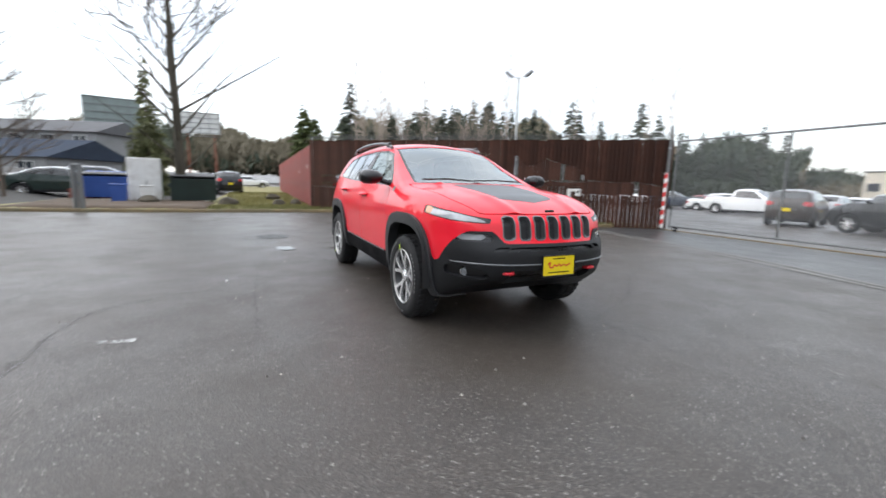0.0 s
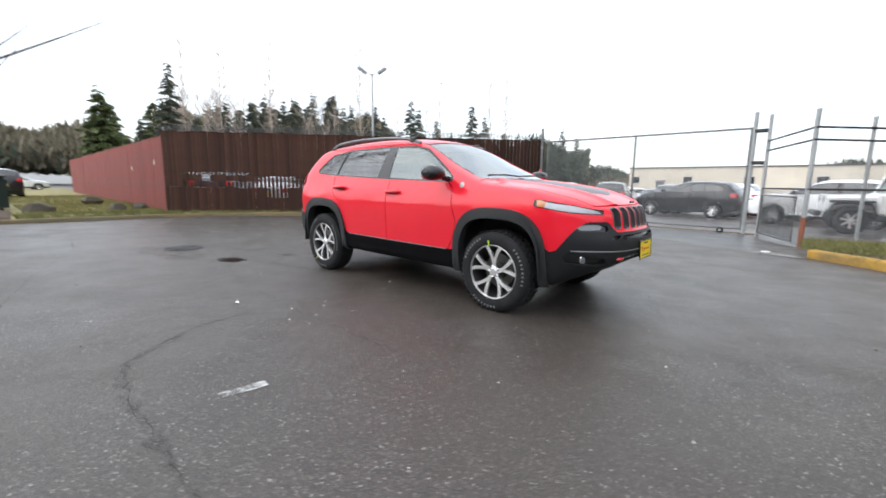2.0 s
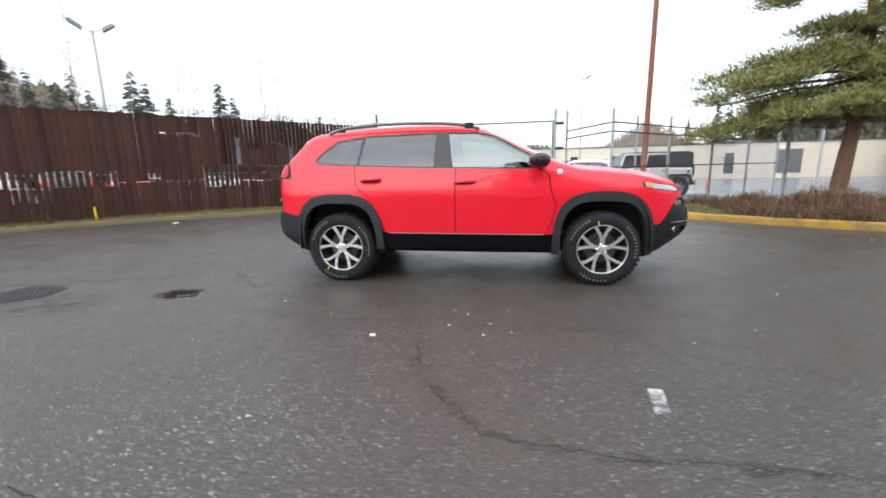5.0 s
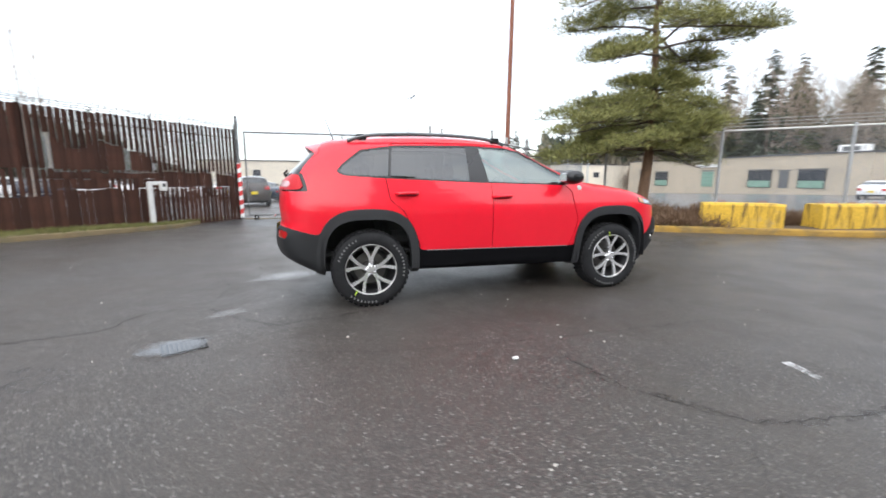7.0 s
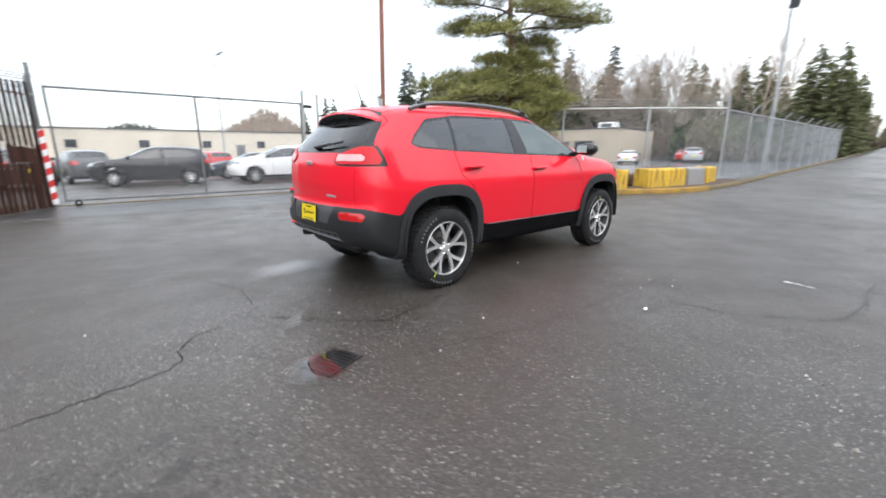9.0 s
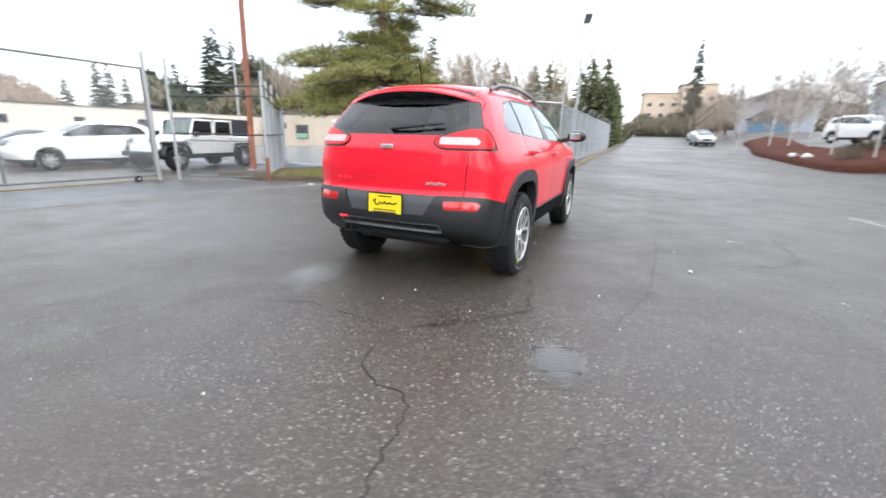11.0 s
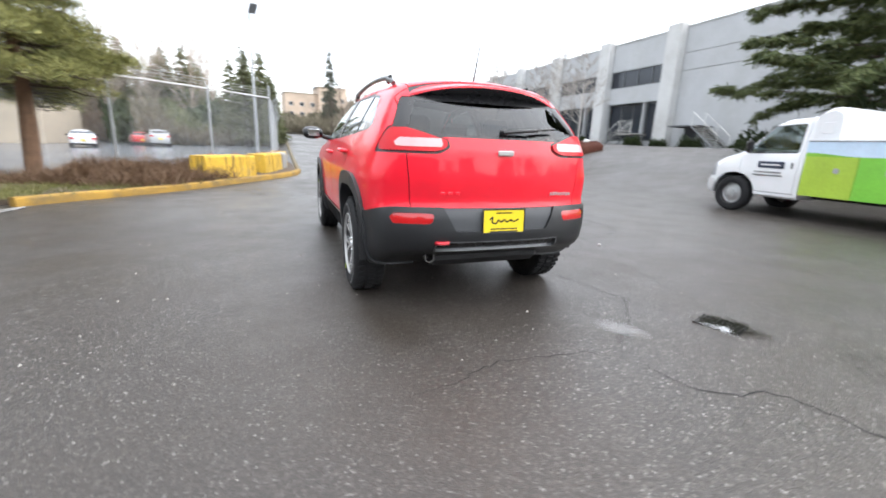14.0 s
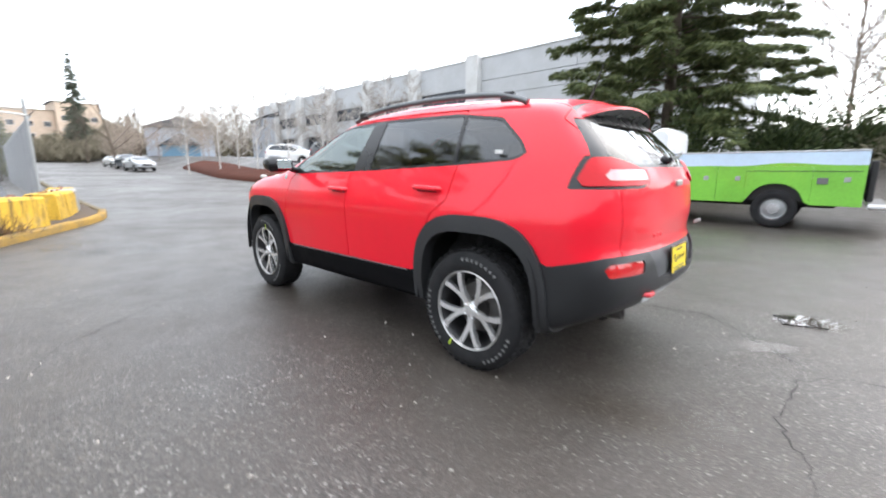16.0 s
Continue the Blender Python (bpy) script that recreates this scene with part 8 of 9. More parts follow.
def strip(name, x, y, turn, L, w, label):
    g = Geo()
    vs = []
    for i in range(9):
        u = -L / 2 + L * i / 8
        for s in (-1, 1):
            ww = w / 2 * (1 + 0.35 * noise.noise((u * 9, s * 3, x)))
            vs.append((x + u * math.cos(turn) - s * ww * math.sin(turn), y + u * math.sin(turn) + s * ww * math.cos(turn), gz(x, y) + 0.004))
    g.add(vs, [(2 * i, 2 * i + 2, 2 * i + 3, 2 * i + 1) for i in range(8)])
    return tagged(g.ob(name, M["chalk"], smooth=0), label, "marking", kind="structure")


strip("paint_mark_1", 1.175, -3.04, 1.4, 0.25, 0.07, "worn white paint scrap on the asphalt")
strip("paint_mark_3", 4.12, -5.38, 2.7, 0.5, 0.08, "worn white paint scrap on the asphalt")
strip("paint_mark_2", 4.05, -5.33, 0.3, 0.75, 0.09, "worn white paint scrap on the asphalt")

M["iron"] = plain("wet cast iron", (0.03, 0.028, 0.027), 0.35, metal=0.3, var=0.3, scale=15, bumps=0.4, bscale=80)
dr = empty("drain_grate", pose(-2.80, -1.49, 0.0, 0, 0, 20) @ Matrix.Diagonal((0.66, 0.66, 1, 1)), "cast iron drain grate set in the asphalt", "drain")
# no hollow: a flat black plate paints the pit's shade
Geo().box((0, 0, -0.004), (0.44, 0.34, 0.012), 0.003).ob("pit", M["black"], dr, "flat black plate painting the shade under the grate")
for k in range(9):
    Geo().box((-0.18 + 0.045 * k, 0, 0.004), (0.02, 0.30, 0.008), 0.002).ob("bar", M["iron"], dr)
for s in (-1, 1):
    Geo().box((0, s * 0.16, 0.004), (0.44, 0.025, 0.009), 0.002).ob("rim", M["iron"], dr)
mh = empty("manhole_cover", pose(-4.55, -1.6, 0.003), "round cast iron manhole cover", "manhole")
Geo().lathe([(0.33, 0.0), (0.33, 0.003), (0.315, 0.004), (0.31, 0.002), (0.0, 0.002)], 40).ob("ring", M["iron"], mh)
g = Geo()
for i in range(-5, 6):
    for j in range(-5, 6):
        if math.hypot(i, j) * 0.055 < 0.28:
            g.box((i * 0.055, j * 0.055, 0.004), (0.034, 0.034, 0.006), 0.002)
tagged(g.ob("lid", M["iron"], mh), kind="stuff")

# loose stones and crumbs
rng = np.random.default_rng(4)
g = Geo()
for k in range(900):
    r = 0.6 + 9 * rng.random() ** 0.8
    a = rng.random() * 2 * PI
    x, y = r * math.cos(a), r * math.sin(a)
    s = 0.004 + 0.010 * rng.random() ** 2
    q = rng.random(6) * 0.5 + 0.7
    z = gz(x, y)
    g.add([(x - s * q[0], y, z), (x, y - s * q[1], z), (x + s * q[2], y, z), (x, y + s * q[3], z), (x, y, z + s * q[4])], [(0, 1, 4), (1, 2, 4), (2, 3, 4), (3, 0, 4)])
M["pebble"] = leaves("loose pebbles", (0.06, 0.055, 0.05), (0.50, 0.47, 0.42))
tagged(g.ob("pebbles", M["pebble"], smooth=0), "loose pale and dark pebbles on the asphalt", "pebbles", kind="stuff")
for k, (x, y, s) in enumerate(((-0.55, -2.36, 0.026), (2.9, 5.4, 0.09), (-7.6, 4.0, 0.08))):
    g = Geo().box((0, 0, 0.012), (s * 1.6, s, 0.02), 0.006, pose(0, 0, 0, 4, 3, 0))
    o = g.ob("paper_scrap", M["white"])
    o.matrix_world = pose(x, y, gz(x, y) - 0.001, 0, 0, 40 * k + 15)
    tagged(o, "crumpled scrap of white paper on the ground", "litter", "paper scraps")


# ---- grass and weeds ----
def near_kerb(nr, n):
    i = nr.integers(0, int(len(KERB_WEST) * 0.62), n)
    P, Q = np.array(KERB_WEST)[i], np.array(normals2(KERB_WEST))[i]
    o = -(0.16 + 2.2 * nr.random(n) ** 1.6)
    xy = P + Q * o[:, None] + nr.normal(0, 0.12, (n, 2))
    f = (xy[:, 0] + 12.9) * -0.756 + (xy[:, 1] - 0.62) * 0.654
    ok = ((f < -0.05) | (xy[:, 0] < -12.8)) & (xy[:, 1] > -3.2)
    return xy[ok, 0], xy[ok, 1]


scatter_blades("verge_grass", near_kerb, 26000, 0.10, 0.012, M["grass"], 1, "patchy winter grass along the kerb", "grass")


def wide_verge(nr, n):
    x = -13.2 - 18 * nr.random(n) ** 1.3
    y = -2.9 + 4.1 * nr.random(n)
    return x, y


scatter_blades("lawn_grass", wide_verge, 14000, 0.10, 0.022, M["lawn"], 2, "rough pale winter lawn", "grass")


def in_bed(nr, n):
    t = nr.random(n)
    i = (t * (len(KERB_YEL) - 1)).astype(int)
    P, Q = np.array(KERB_YEL)[i], np.array(normals2(KERB_YEL))[i]
    o = -(0.18 + 2.6 * nr.random(n))
    xy = P + Q * o[:, None] + nr.normal(0, 0.15, (n, 2))
    return xy[:, 0], xy[:, 1]


def behind_blocks(x, y):
    """Keeps what grows at the end of the bed or behind the line of blocks."""
    keep = (x > 5.2) & ((x < 7.3) | (y > np.interp(x, (7.3, 8.6, 9.5, 12.8), (3.6, 2.65, 2.4, 1.85))))
    return x[keep], y[keep]


scatter_blades("bed_weeds", lambda nr, n: behind_blocks(*in_bed(nr, n)), 20000, 0.33, 0.014, M["dead"], 3, "red-brown dead weeds and brush in the bed", "weeds", 0.7)
scatter_blades("bed_grass", lambda nr, n: (lambda q: (q[0][q[0] < 7.0], q[1][q[0] < 7.0]))(in_bed(nr, n)), 12000, 0.09, 0.010, M["grass"], 4, "short pale grass behind the kerb", "grass")
scatter_blades("bed_end_grass", lambda nr, n: (3.35 + 4.4 * nr.random(n), 5.2 + 2.7 * nr.random(n)), 9000, 0.11, 0.011, M["grass"], 6, "short tufted grass at the end of the bed", "grass", 0.6)
for k, (x, y, r, h) in enumerate(((6.6, 4.6, 0.7, 0.42), (7.3, 4.9, 0.8, 0.5), (6.0, 5.3, 0.6, 0.4), (8.6, 4.6, 0.8, 0.45), (7.9, 5.6, 0.9, 0.5), (9.8, 3.9, 0.7, 0.4))):
    plant("brush_shrub", [shrub_mesh("thicket", r, h, 2600, M["dead"], 20 + k, 0.16, 0.012)], x, y, "low tangled red-brown winter brush", "shrub", 1, 37 * k, "bed shrubs", gz(x, y) + 0.12)

# ---- near trees ----
pine_tree(8.95, 7.25)
spruce_tree(2.55, -16.6, 17, 5.2)
BARE = [bare_mesh(9, 31 + k, 0.35, 4) for k in range(3)]
BIRCH = [leader_mesh(5.4, 51 + k, 0.40, 32, M["birch"], 0.0058, 0.0095, 0.24, 0.7, 10, M["pale_twig"]) for k in range(3)]
ALDER = [bare_mesh(9, 331 + k, 0.3, 3, 0.012, 5, M["alder"], 0.7, 0.25, None, 0.012) for k in range(3)]
TWIGGY = [leader_mesh(9, 431 + k, 0.42, 34, M["bark"], 0.010, 0.013, 0.12, 0.7, 8) for k in range(2)]
THIN = [leader_mesh(13, 71 + k, 0.12, 22, M["alder"], 0.010, 0.0065, 0.35, 1.6, 4) for k in range(3)]
HAZY = [leader_mesh(9, 631 + k, 0.5, 44, M["alder"], 0.009, 0.012, 0.10, 0.75, 9) for k in range(2)]
WIDE = [fir_meshes(12, 3.3, 290 + k, M["farfir"], 36, 14, 60, lsize=0.7) for k in range(3)]
BROAD = [fir_meshes(12, 3.3, 390 + k, M["spruce"], 36, 14, 60, lsize=0.7) for k in range(2)]
OLIVE = [fir_meshes(12, 2.7, 190 + k, M["olivefir"], 38, 10, 54, lsize=0.65) for k in range(4)]
FIRS = [fir_meshes(12, 2.4, 90 + k, M["farfir"], 38, 10, 54, lsize=0.65) for k in range(4)]

for k, (x, y, s) in enumerate(((19.7, -11.0, 1.0), (15.5, -14.4, 0.95), (18.2, -14.6, 1.05), (23.2, -10.6, 1.0), (17.4, -12.6, 0.9), (21.4, -12.6, 1.0), (30.2, -11.6, 1.1), (32.6, -11.1, 1.05), (34.9, -10.5, 1.1), (38, -9, 1.1))):
    plant("birch_tree", BIRCH[k % 3], x, y, "slim leafless birch with pale bark on the mulch island", "tree", s, 47 * k, "island birches", gz(x, y) + (0.3 if x < 25 else 0))
for k, (x, y) in enumerate(((17.6, -11.2), (20.4, -10.4), (16.0, -13.9), (22.6, -11.8), (19.2, -13.4))):
    plant("bare_shrub", [shrub_mesh("thicket", 0.6, 0.7, 1200, M["brush"], 60 + k, 0.22, 0.008)], x, y, "leafless twiggy shrub on the mulch", "shrub", 1, 0, "island shrubs", gz(x, y) + 0.35)
for k, (x, y, s) in enumerate(((14.7, -12.95, 0.24), (22.6, -9.5, 0.26), (24.2, -9.3, 0.22), (15.0, -14.6, 0.24))):
    g = Geo()
    vs = []
    for i in range(7):
        for j in range(10):
            a, b2 = PI * i / 6, 2 * PI * j / 10
            q = 1 + 0.3 * noise.noise((math.sin(a) * math.cos(b2) * 1.5 + k * 7, math.sin(a) * math.sin(b2) * 1.5, math.cos(a) * 1.5))
            vs.append((s * q * math.sin(a) * math.cos(b2), s * 0.8 * q * math.sin(a) * math.sin(b2), s * 0.6 * q * math.cos(a) + s * 0.25))
    g.add(vs, [(i * 10 + j, (i + 1) * 10 + j, (i + 1) * 10 + (j + 1) % 10, i * 10 + (j + 1) % 10) for i in range(6) for j in range(10)])
    o = g.ob("rock", M["wht_rough"])
    o.matrix_world = pose(x, y, gz(x, y) + 0.33, 0, 0, 40 * k)
    tagged(o, "pale boulder lying on the bark mulch", "rock", "island rocks")

twin = plant("maple_tree", leader_mesh(11, 38, 0.46, 26, M["wet_bark"], 0.010, 0.019, 0.20, 0.85, 7) + leader_mesh(9, 45, 0.42, 22, M["wet_bark"], 0.010, 0.012, 0.10, 0.9, 6), -17.0, -4.45, "leafless street tree with two upright leaders and thin grey limbs", "tree", 1.1, 20, "", None, 0.05, 1.1)
for ch in list(twin.children)[2:]:
    ch.matrix_local = pose(0.0, 0.0, 2.3, 3, -7, 0)
plant("maple_tree", TWIGGY[0], -17.8, -10.6, "leafless street tree with a tangle of twigs", "tree", 0.75, 60)
plant("maple_tree", BARE[1], -20, -13.2, "leafless street tree with upright grey limbs", "tree", 0.95, 140)
plant("maple_tree", BARE[2], -24, -16, "leafless street tree with upright grey limbs", "tree", 0.9, 250)
for k, (x, y, s) in enumerate(((-5.5, -17, 0.85), (-8, -20, 0.95), (-11, -18, 0.8))):
    plant("bare_tree", TWIGGY[k % 2], x, y, "leafless tree with a tangle of thin twigs", "tree", s, 80 * k, "bare trees behind the truck")
for k, (x, y, r, h) in enumerate(((-4.5, -14.5, 1.6, 1.5), (-7.5, -15, 1.8, 1.7), (-10.5, -16, 1.8, 1.4), (-1.5, -15, 1.5, 1.3), (5.8, -15.6, 1.2, 1.0), (-14, -17, 2.2, 1.8), (0.9, -14.3, 1.7, 2.9), (-1.4, -15.4, 1.9, 2.5), (2.9, -14.6, 1.5, 2.2), (-3.3, -16.0, 1.9, 2.1))):
    plant("evergreen_shrub", [shrub_mesh("leaves", r, h, 2600, M["hedge"] if x > -4 else M["brush"], 120 + k, 0.16, 0.06 if x > -4 else 0.02)], x, y, "dark overgrown evergreen shrub" if x > -4 else "overgrown brown winter shrub", "shrub", 1, 0, "shrubs behind the truck")

# ---- far trees, by direction and distance ----
rng = random.Random(12)


def ring_trees(kind, a0, a1, r0, r1, n, s0, s1, label, group, name):
    for k in range(n):
        a = radians(a0 + (a1 - a0) * (k + rng.random()) / n)
        r = rng.uniform(r0, r1)
        x, y = r * math.cos(a), r * math.sin(a)
        plant(name, kind[k % len(kind)], x, y, label, "tree", rng.uniform(s0, s1), rng.uniform(0, 360), group)


ring_trees(THIN, 120, 170, 26, 42, 11, 0.7, 1.0, "tall thin leafless birch behind the fence", "birches behind the fence", "birch_tree")
for k, (x, y, s) in enumerate(((-2.9, -20.5, 0.95), (-4.6, -19.0, 0.75), (-6.4, -21.5, 0.9))):
    plant("bare_tree", HAZY[k % 2], x, y, "leafless grey-brown tree with a haze of fine twigs", "tree", s, 70 * k, "hazy bare trees behind the truck")
ring_trees(WIDE, 147, 165, 52, 66, 12, 0.85, 1.08, "broad dark conifer behind the fence", "broad conifers behind the fence", "fir_tree")
for k, (x, y, s) in enumerate(((-49.0, 5.2, 0.80), (-57.5, 11.8, 0.88), (-55.0, 16.5, 0.80), (-66.0, 9.2, 0.92))):
    plant("fir_tree", BROAD[k % 2], x, y, "dense dark green conifer behind the red fence", "tree", s, 66 * k, "dense conifers behind the fence")
plant("cedar_shrub", [shrub_mesh("leaves", 1.35, 4.3, 8200, M["olivefir"], 77, 0.22, 0.05)], -24.9, -6.9, "tall rounded olive-brown evergreen shrub behind the bins", "shrub", 1, 0)
ring_trees(ALDER, 146, 166, 46, 58, 12, 0.85, 1.1, "leafless brown alder behind the fence", "alders behind the fence", "alder_tree")
ring_trees(FIRS, 122, 150, 58, 80, 22, 0.75, 1.25, "dark conifer behind the fence", "conifers behind the fence", "fir_tree")
ring_trees(FIRS, 150, 172, 38, 55, 9, 0.65, 0.95, "dark conifer behind the fence", "conifers behind the fence", "fir_tree")
ring_trees(FIRS, 146, 163, 45, 60, 14, 0.7, 0.9, "dark conifer behind the fence", "conifers behind the fence", "fir_tree")
ring_trees(OLIVE, 8, 42, 82, 110, 18, 0.9, 1.4, "tall conifer behind the sales lot", "conifers behind the lot", "fir_tree")
ring_trees(FIRS, 48, 55, 96, 104, 5, 1.5, 1.85, "tall dark conifer behind the sales lot", "dark conifers behind the lot", "fir_tree")
ring_trees(FIRS, 26, 41, 84, 92, 4, 1.6, 1.9, "tall dark conifer behind the sales lot", "dark conifers behind the lot", "fir_tree")
ring_trees(OLIVE, 1.8, 7, 50, 76, 12, 0.65, 1.0, "tall conifer beside the road", "conifers beside the road", "fir_tree")
ring_trees(ALDER, 8, 48, 80, 100, 26, 1.2, 1.9, "leafless brown alder behind the sales lot", "alders behind the lot", "alder_tree")
ring_trees(OLIVE, 10, 36, 86, 98, 10, 1.3, 1.6, "tall conifer behind the sales lot", "conifers behind the lot", "fir_tree")
ring_trees(ALDER, 17, 33, 84, 94, 14, 1.4, 1.75, "tall leafless brown alder behind the sales lot", "alders behind the lot", "alder_tree")
ring_trees(FIRS, -40, -3, 120, 190, 22, 0.7, 1.2, "far conifer on the hillside", "hillside conifers", "fir_tree")
ring_trees(BARE, -30, -4, 60, 120, 18, 0.7, 1.0, "leafless tree along the road", "roadside trees", "bare_tree")
ring_trees(FIRS, 50, 68, 110, 140, 10, 0.9, 1.5, "far conifer beyond the warehouse", "conifers beyond the warehouse", "fir_tree")
ring_trees(FIRS, 206, 262, 60, 100, 14, 0.8, 1.2, "far conifer beyond the road", "far conifers", "fir_tree")
ring_trees(FIRS, 113, 131, 84, 96, 13, 0.8, 1.15, "dark conifer behind the parked cars", "conifers behind the parked cars", "fir_tree")
plant("fir_tree", OLIVE[1], -24.7, -6.75, "slender olive conifer behind the street tree", "tree", 0.40, 0, tall=1.6)
plant("fir_tree", FIRS[2], 118, -11.6, "lone tall conifer before the orange building", "tree", 1.15, 0, tall=1.55)

for k, (x, y, sc) in enumerate(((65.3, -8.9, 0.55), (68, -11.5, 0.7), (64.5, -13.2, 0.6), (60, -15.4, 0.75), (63.1, -18.3, 0.8), (56, -17.5, 0.7), (61.4, -22.5, 0.85), (52.5, -15.5, 0.6), (73, -10.5, 0.8), (78, -13, 0.9))):
    plant("bare_tree", HAZY[k % 2], x, y, "leafless grey-brown tree with fine twigs beside the road", "tree", sc, 53 * k, "bare roadside trees")


def woods(name, a0, a1, r0, r1, h, n, mat, seed, label, leaf=1.2, width=0.5, base=0.0):
    """Far brush and woods as one mass of upright sprays on a low rise."""
    nr = np.random.default_rng(seed)
    a = np.radians(a0 + (a1 - a0) * nr.random(n))
    r = r0 + (r1 - r0) * nr.random(n)
    x, y = r * np.cos(a), r * np.sin(a)
    crest = h * (0.65 + 0.35 * np.sin(a * 9 + seed) * np.sin(a * 23 + 1)) * (0.35 + 0.65 * (r - r0) / (r1 - r0))
    z = ground_z(x, y) + base + crest * nr.random(n) ** 0.7
    d = np.stack([nr.normal(0, 0.4, n), nr.normal(0, 0.4, n), np.ones(n)], 1)
    o = new(name, blades_mesh(name, np.stack([x, y, z], 1), d, leaf, width, mat, nr))
    return tagged(o, label, "woods", kind="stuff")


woods("far_woods", 136, 166, 95, 150, 21, 20000, M["brush"], 11, "brown winter woods on a hill", 2.0, 0.7, 5)
woods("far_woods", 140, 168, 95, 150, 19, 10000, M["farfir"], 12, "dark far woods on a hill", 2.0, 0.8, 5)
woods("far_woods", 164, 200, 100, 150, 17, 20000, M["brush"], 13, "low brown winter woods", 1.8, 0.6, 2)
woods("far_woods", 164, 200, 100, 150, 14, 9000, M["farfir"], 16, "low dark winter woods", 1.8, 0.6, 2)
woods("far_woods", 114, 140, 100, 140, 17, 16000, M["farfir"], 17, "dark woods behind the parked cars", 1.6, 0.6, 2)
woods("far_woods", 96, 116, 115, 150, 9, 12000, M["farfir"], 41, "low dark woods far behind the lot", 1.4, 0.5)
woods("far_woods", 98, 116, 105, 150, 8, 12000, M["brush"], 42, "low brown woods far behind the lot", 1.4, 0.5)
woods("far_woods", 112, 140, 100, 150, 14, 18000, M["brush"], 1, "brown winter woods on a low hill", 1.5, 0.6, 3)
woods("far_woods", 112, 164, 95, 150, 13, 12000, M["farfir"], 2, "dark far woods on a low hill", 1.6, 0.7, 3)
woods("far_woods", 28, 60, 90, 125, 20, 22000, M["brush"], 18, "brown winter hillside behind the warehouse", 1.8, 0.6, 3)
woods("far_woods", 28, 60, 90, 125, 18, 12000, M["farfir"], 19, "dark hillside woods behind the warehouse", 1.8, 0.6, 3)
woods("far_woods", 4, 50, 92, 125, 12, 14000, M["farfir"], 14, "dark woods behind the lot", 1.6, 0.6, 2)
woods("far_woods", 2, 50, 90, 125, 13, 26000, M["brush"], 3, "brown winter woods behind the lot", 1.6, 0.5)
woods("far_woods", 2.2, 19, 66, 92, 8, 18000, M["hedge"], 4, "dark undergrowth behind the lot", 1.2, 0.6)
woods("far_woods", 10, 50, 84, 104, 17, 46000, M["alder_twig"], 21, "pinkish brown leafless alders behind the lot", 1.6, 0.14)
woods("far_woods", 2, 17, 54, 74, 7, 9000, M["brush"], 31, "brown brush between the roadside conifers", 1.0, 0.2)
woods("far_woods", 2, 14, 56, 78, 9, 9000, M["olivefir"], 32, "olive green thicket beside the road", 1.1, 0.35)
woods("far_woods", 71, 88, 115, 140, 11.5, 16000, M["farfir"], 5, "far dark woods behind the warehouse", 1.4, 0.7)
woods("far_woods", 56, 78, 105, 135, 14, 22000, M["alder_twig"], 25, "far brown leafless woods behind the warehouse", 1.6, 0.3)
woods("far_woods", -35, -2.5, 130, 230, 14, 20000, M["brush"], 6, "brown woods on the far hillside", 2.0, 0.8)
woods("far_woods", -18, 1.5, 98, 120, 6, 16000, M["brush"], 51, "leafless brown trees below the hillside building", 1.1, 0.22, 0)
woods("far_woods", 206, 300, 60, 110, 9, 22000, M["brush"], 7, "brown winter woods", 1.6, 0.6)
woods("far_woods", -100, -62, 40, 70, 6, 14000, M["brush"], 8, "brown winter thicket behind the truck", 1.2, 0.3)
woods("far_woods", 113, 130, 86, 104, 9, 14000, M["farfir"], 9, "dark conifer woods behind the parked cars", 1.3, 0.5, 1)


# ---- buildings ----
def window_unit(parent, w, h, m, cols=3, rows=1, mat="window_dark", frame="grey_trim", label="dark strip window"):
    """A window with frame, mullions and panes; its face looks along its own -y."""
    o = new("window")
    o.parent = parent
    o.matrix_local = m
    o["label"] = label
    g = Geo()
    for z in (0, h):
        g.box((w / 2, 0, z), (w + 0.08, 0.10, 0.08), 0.01)
    for k in range(cols + 1):
        g.box((w * k / cols, 0, h / 2), (0.06, 0.10, h), 0.01)
    g.ob("window_frame", M[frame], o)
    for k in range(cols):
        for r in range(rows):
            Geo().box((w * (k + 0.5) / cols, 0.03, h * (r + 0.5) / rows), (w / cols - 0.06, 0.02, h / rows - 0.05), 0.003).ob("pane", M[mat], o)
    return o


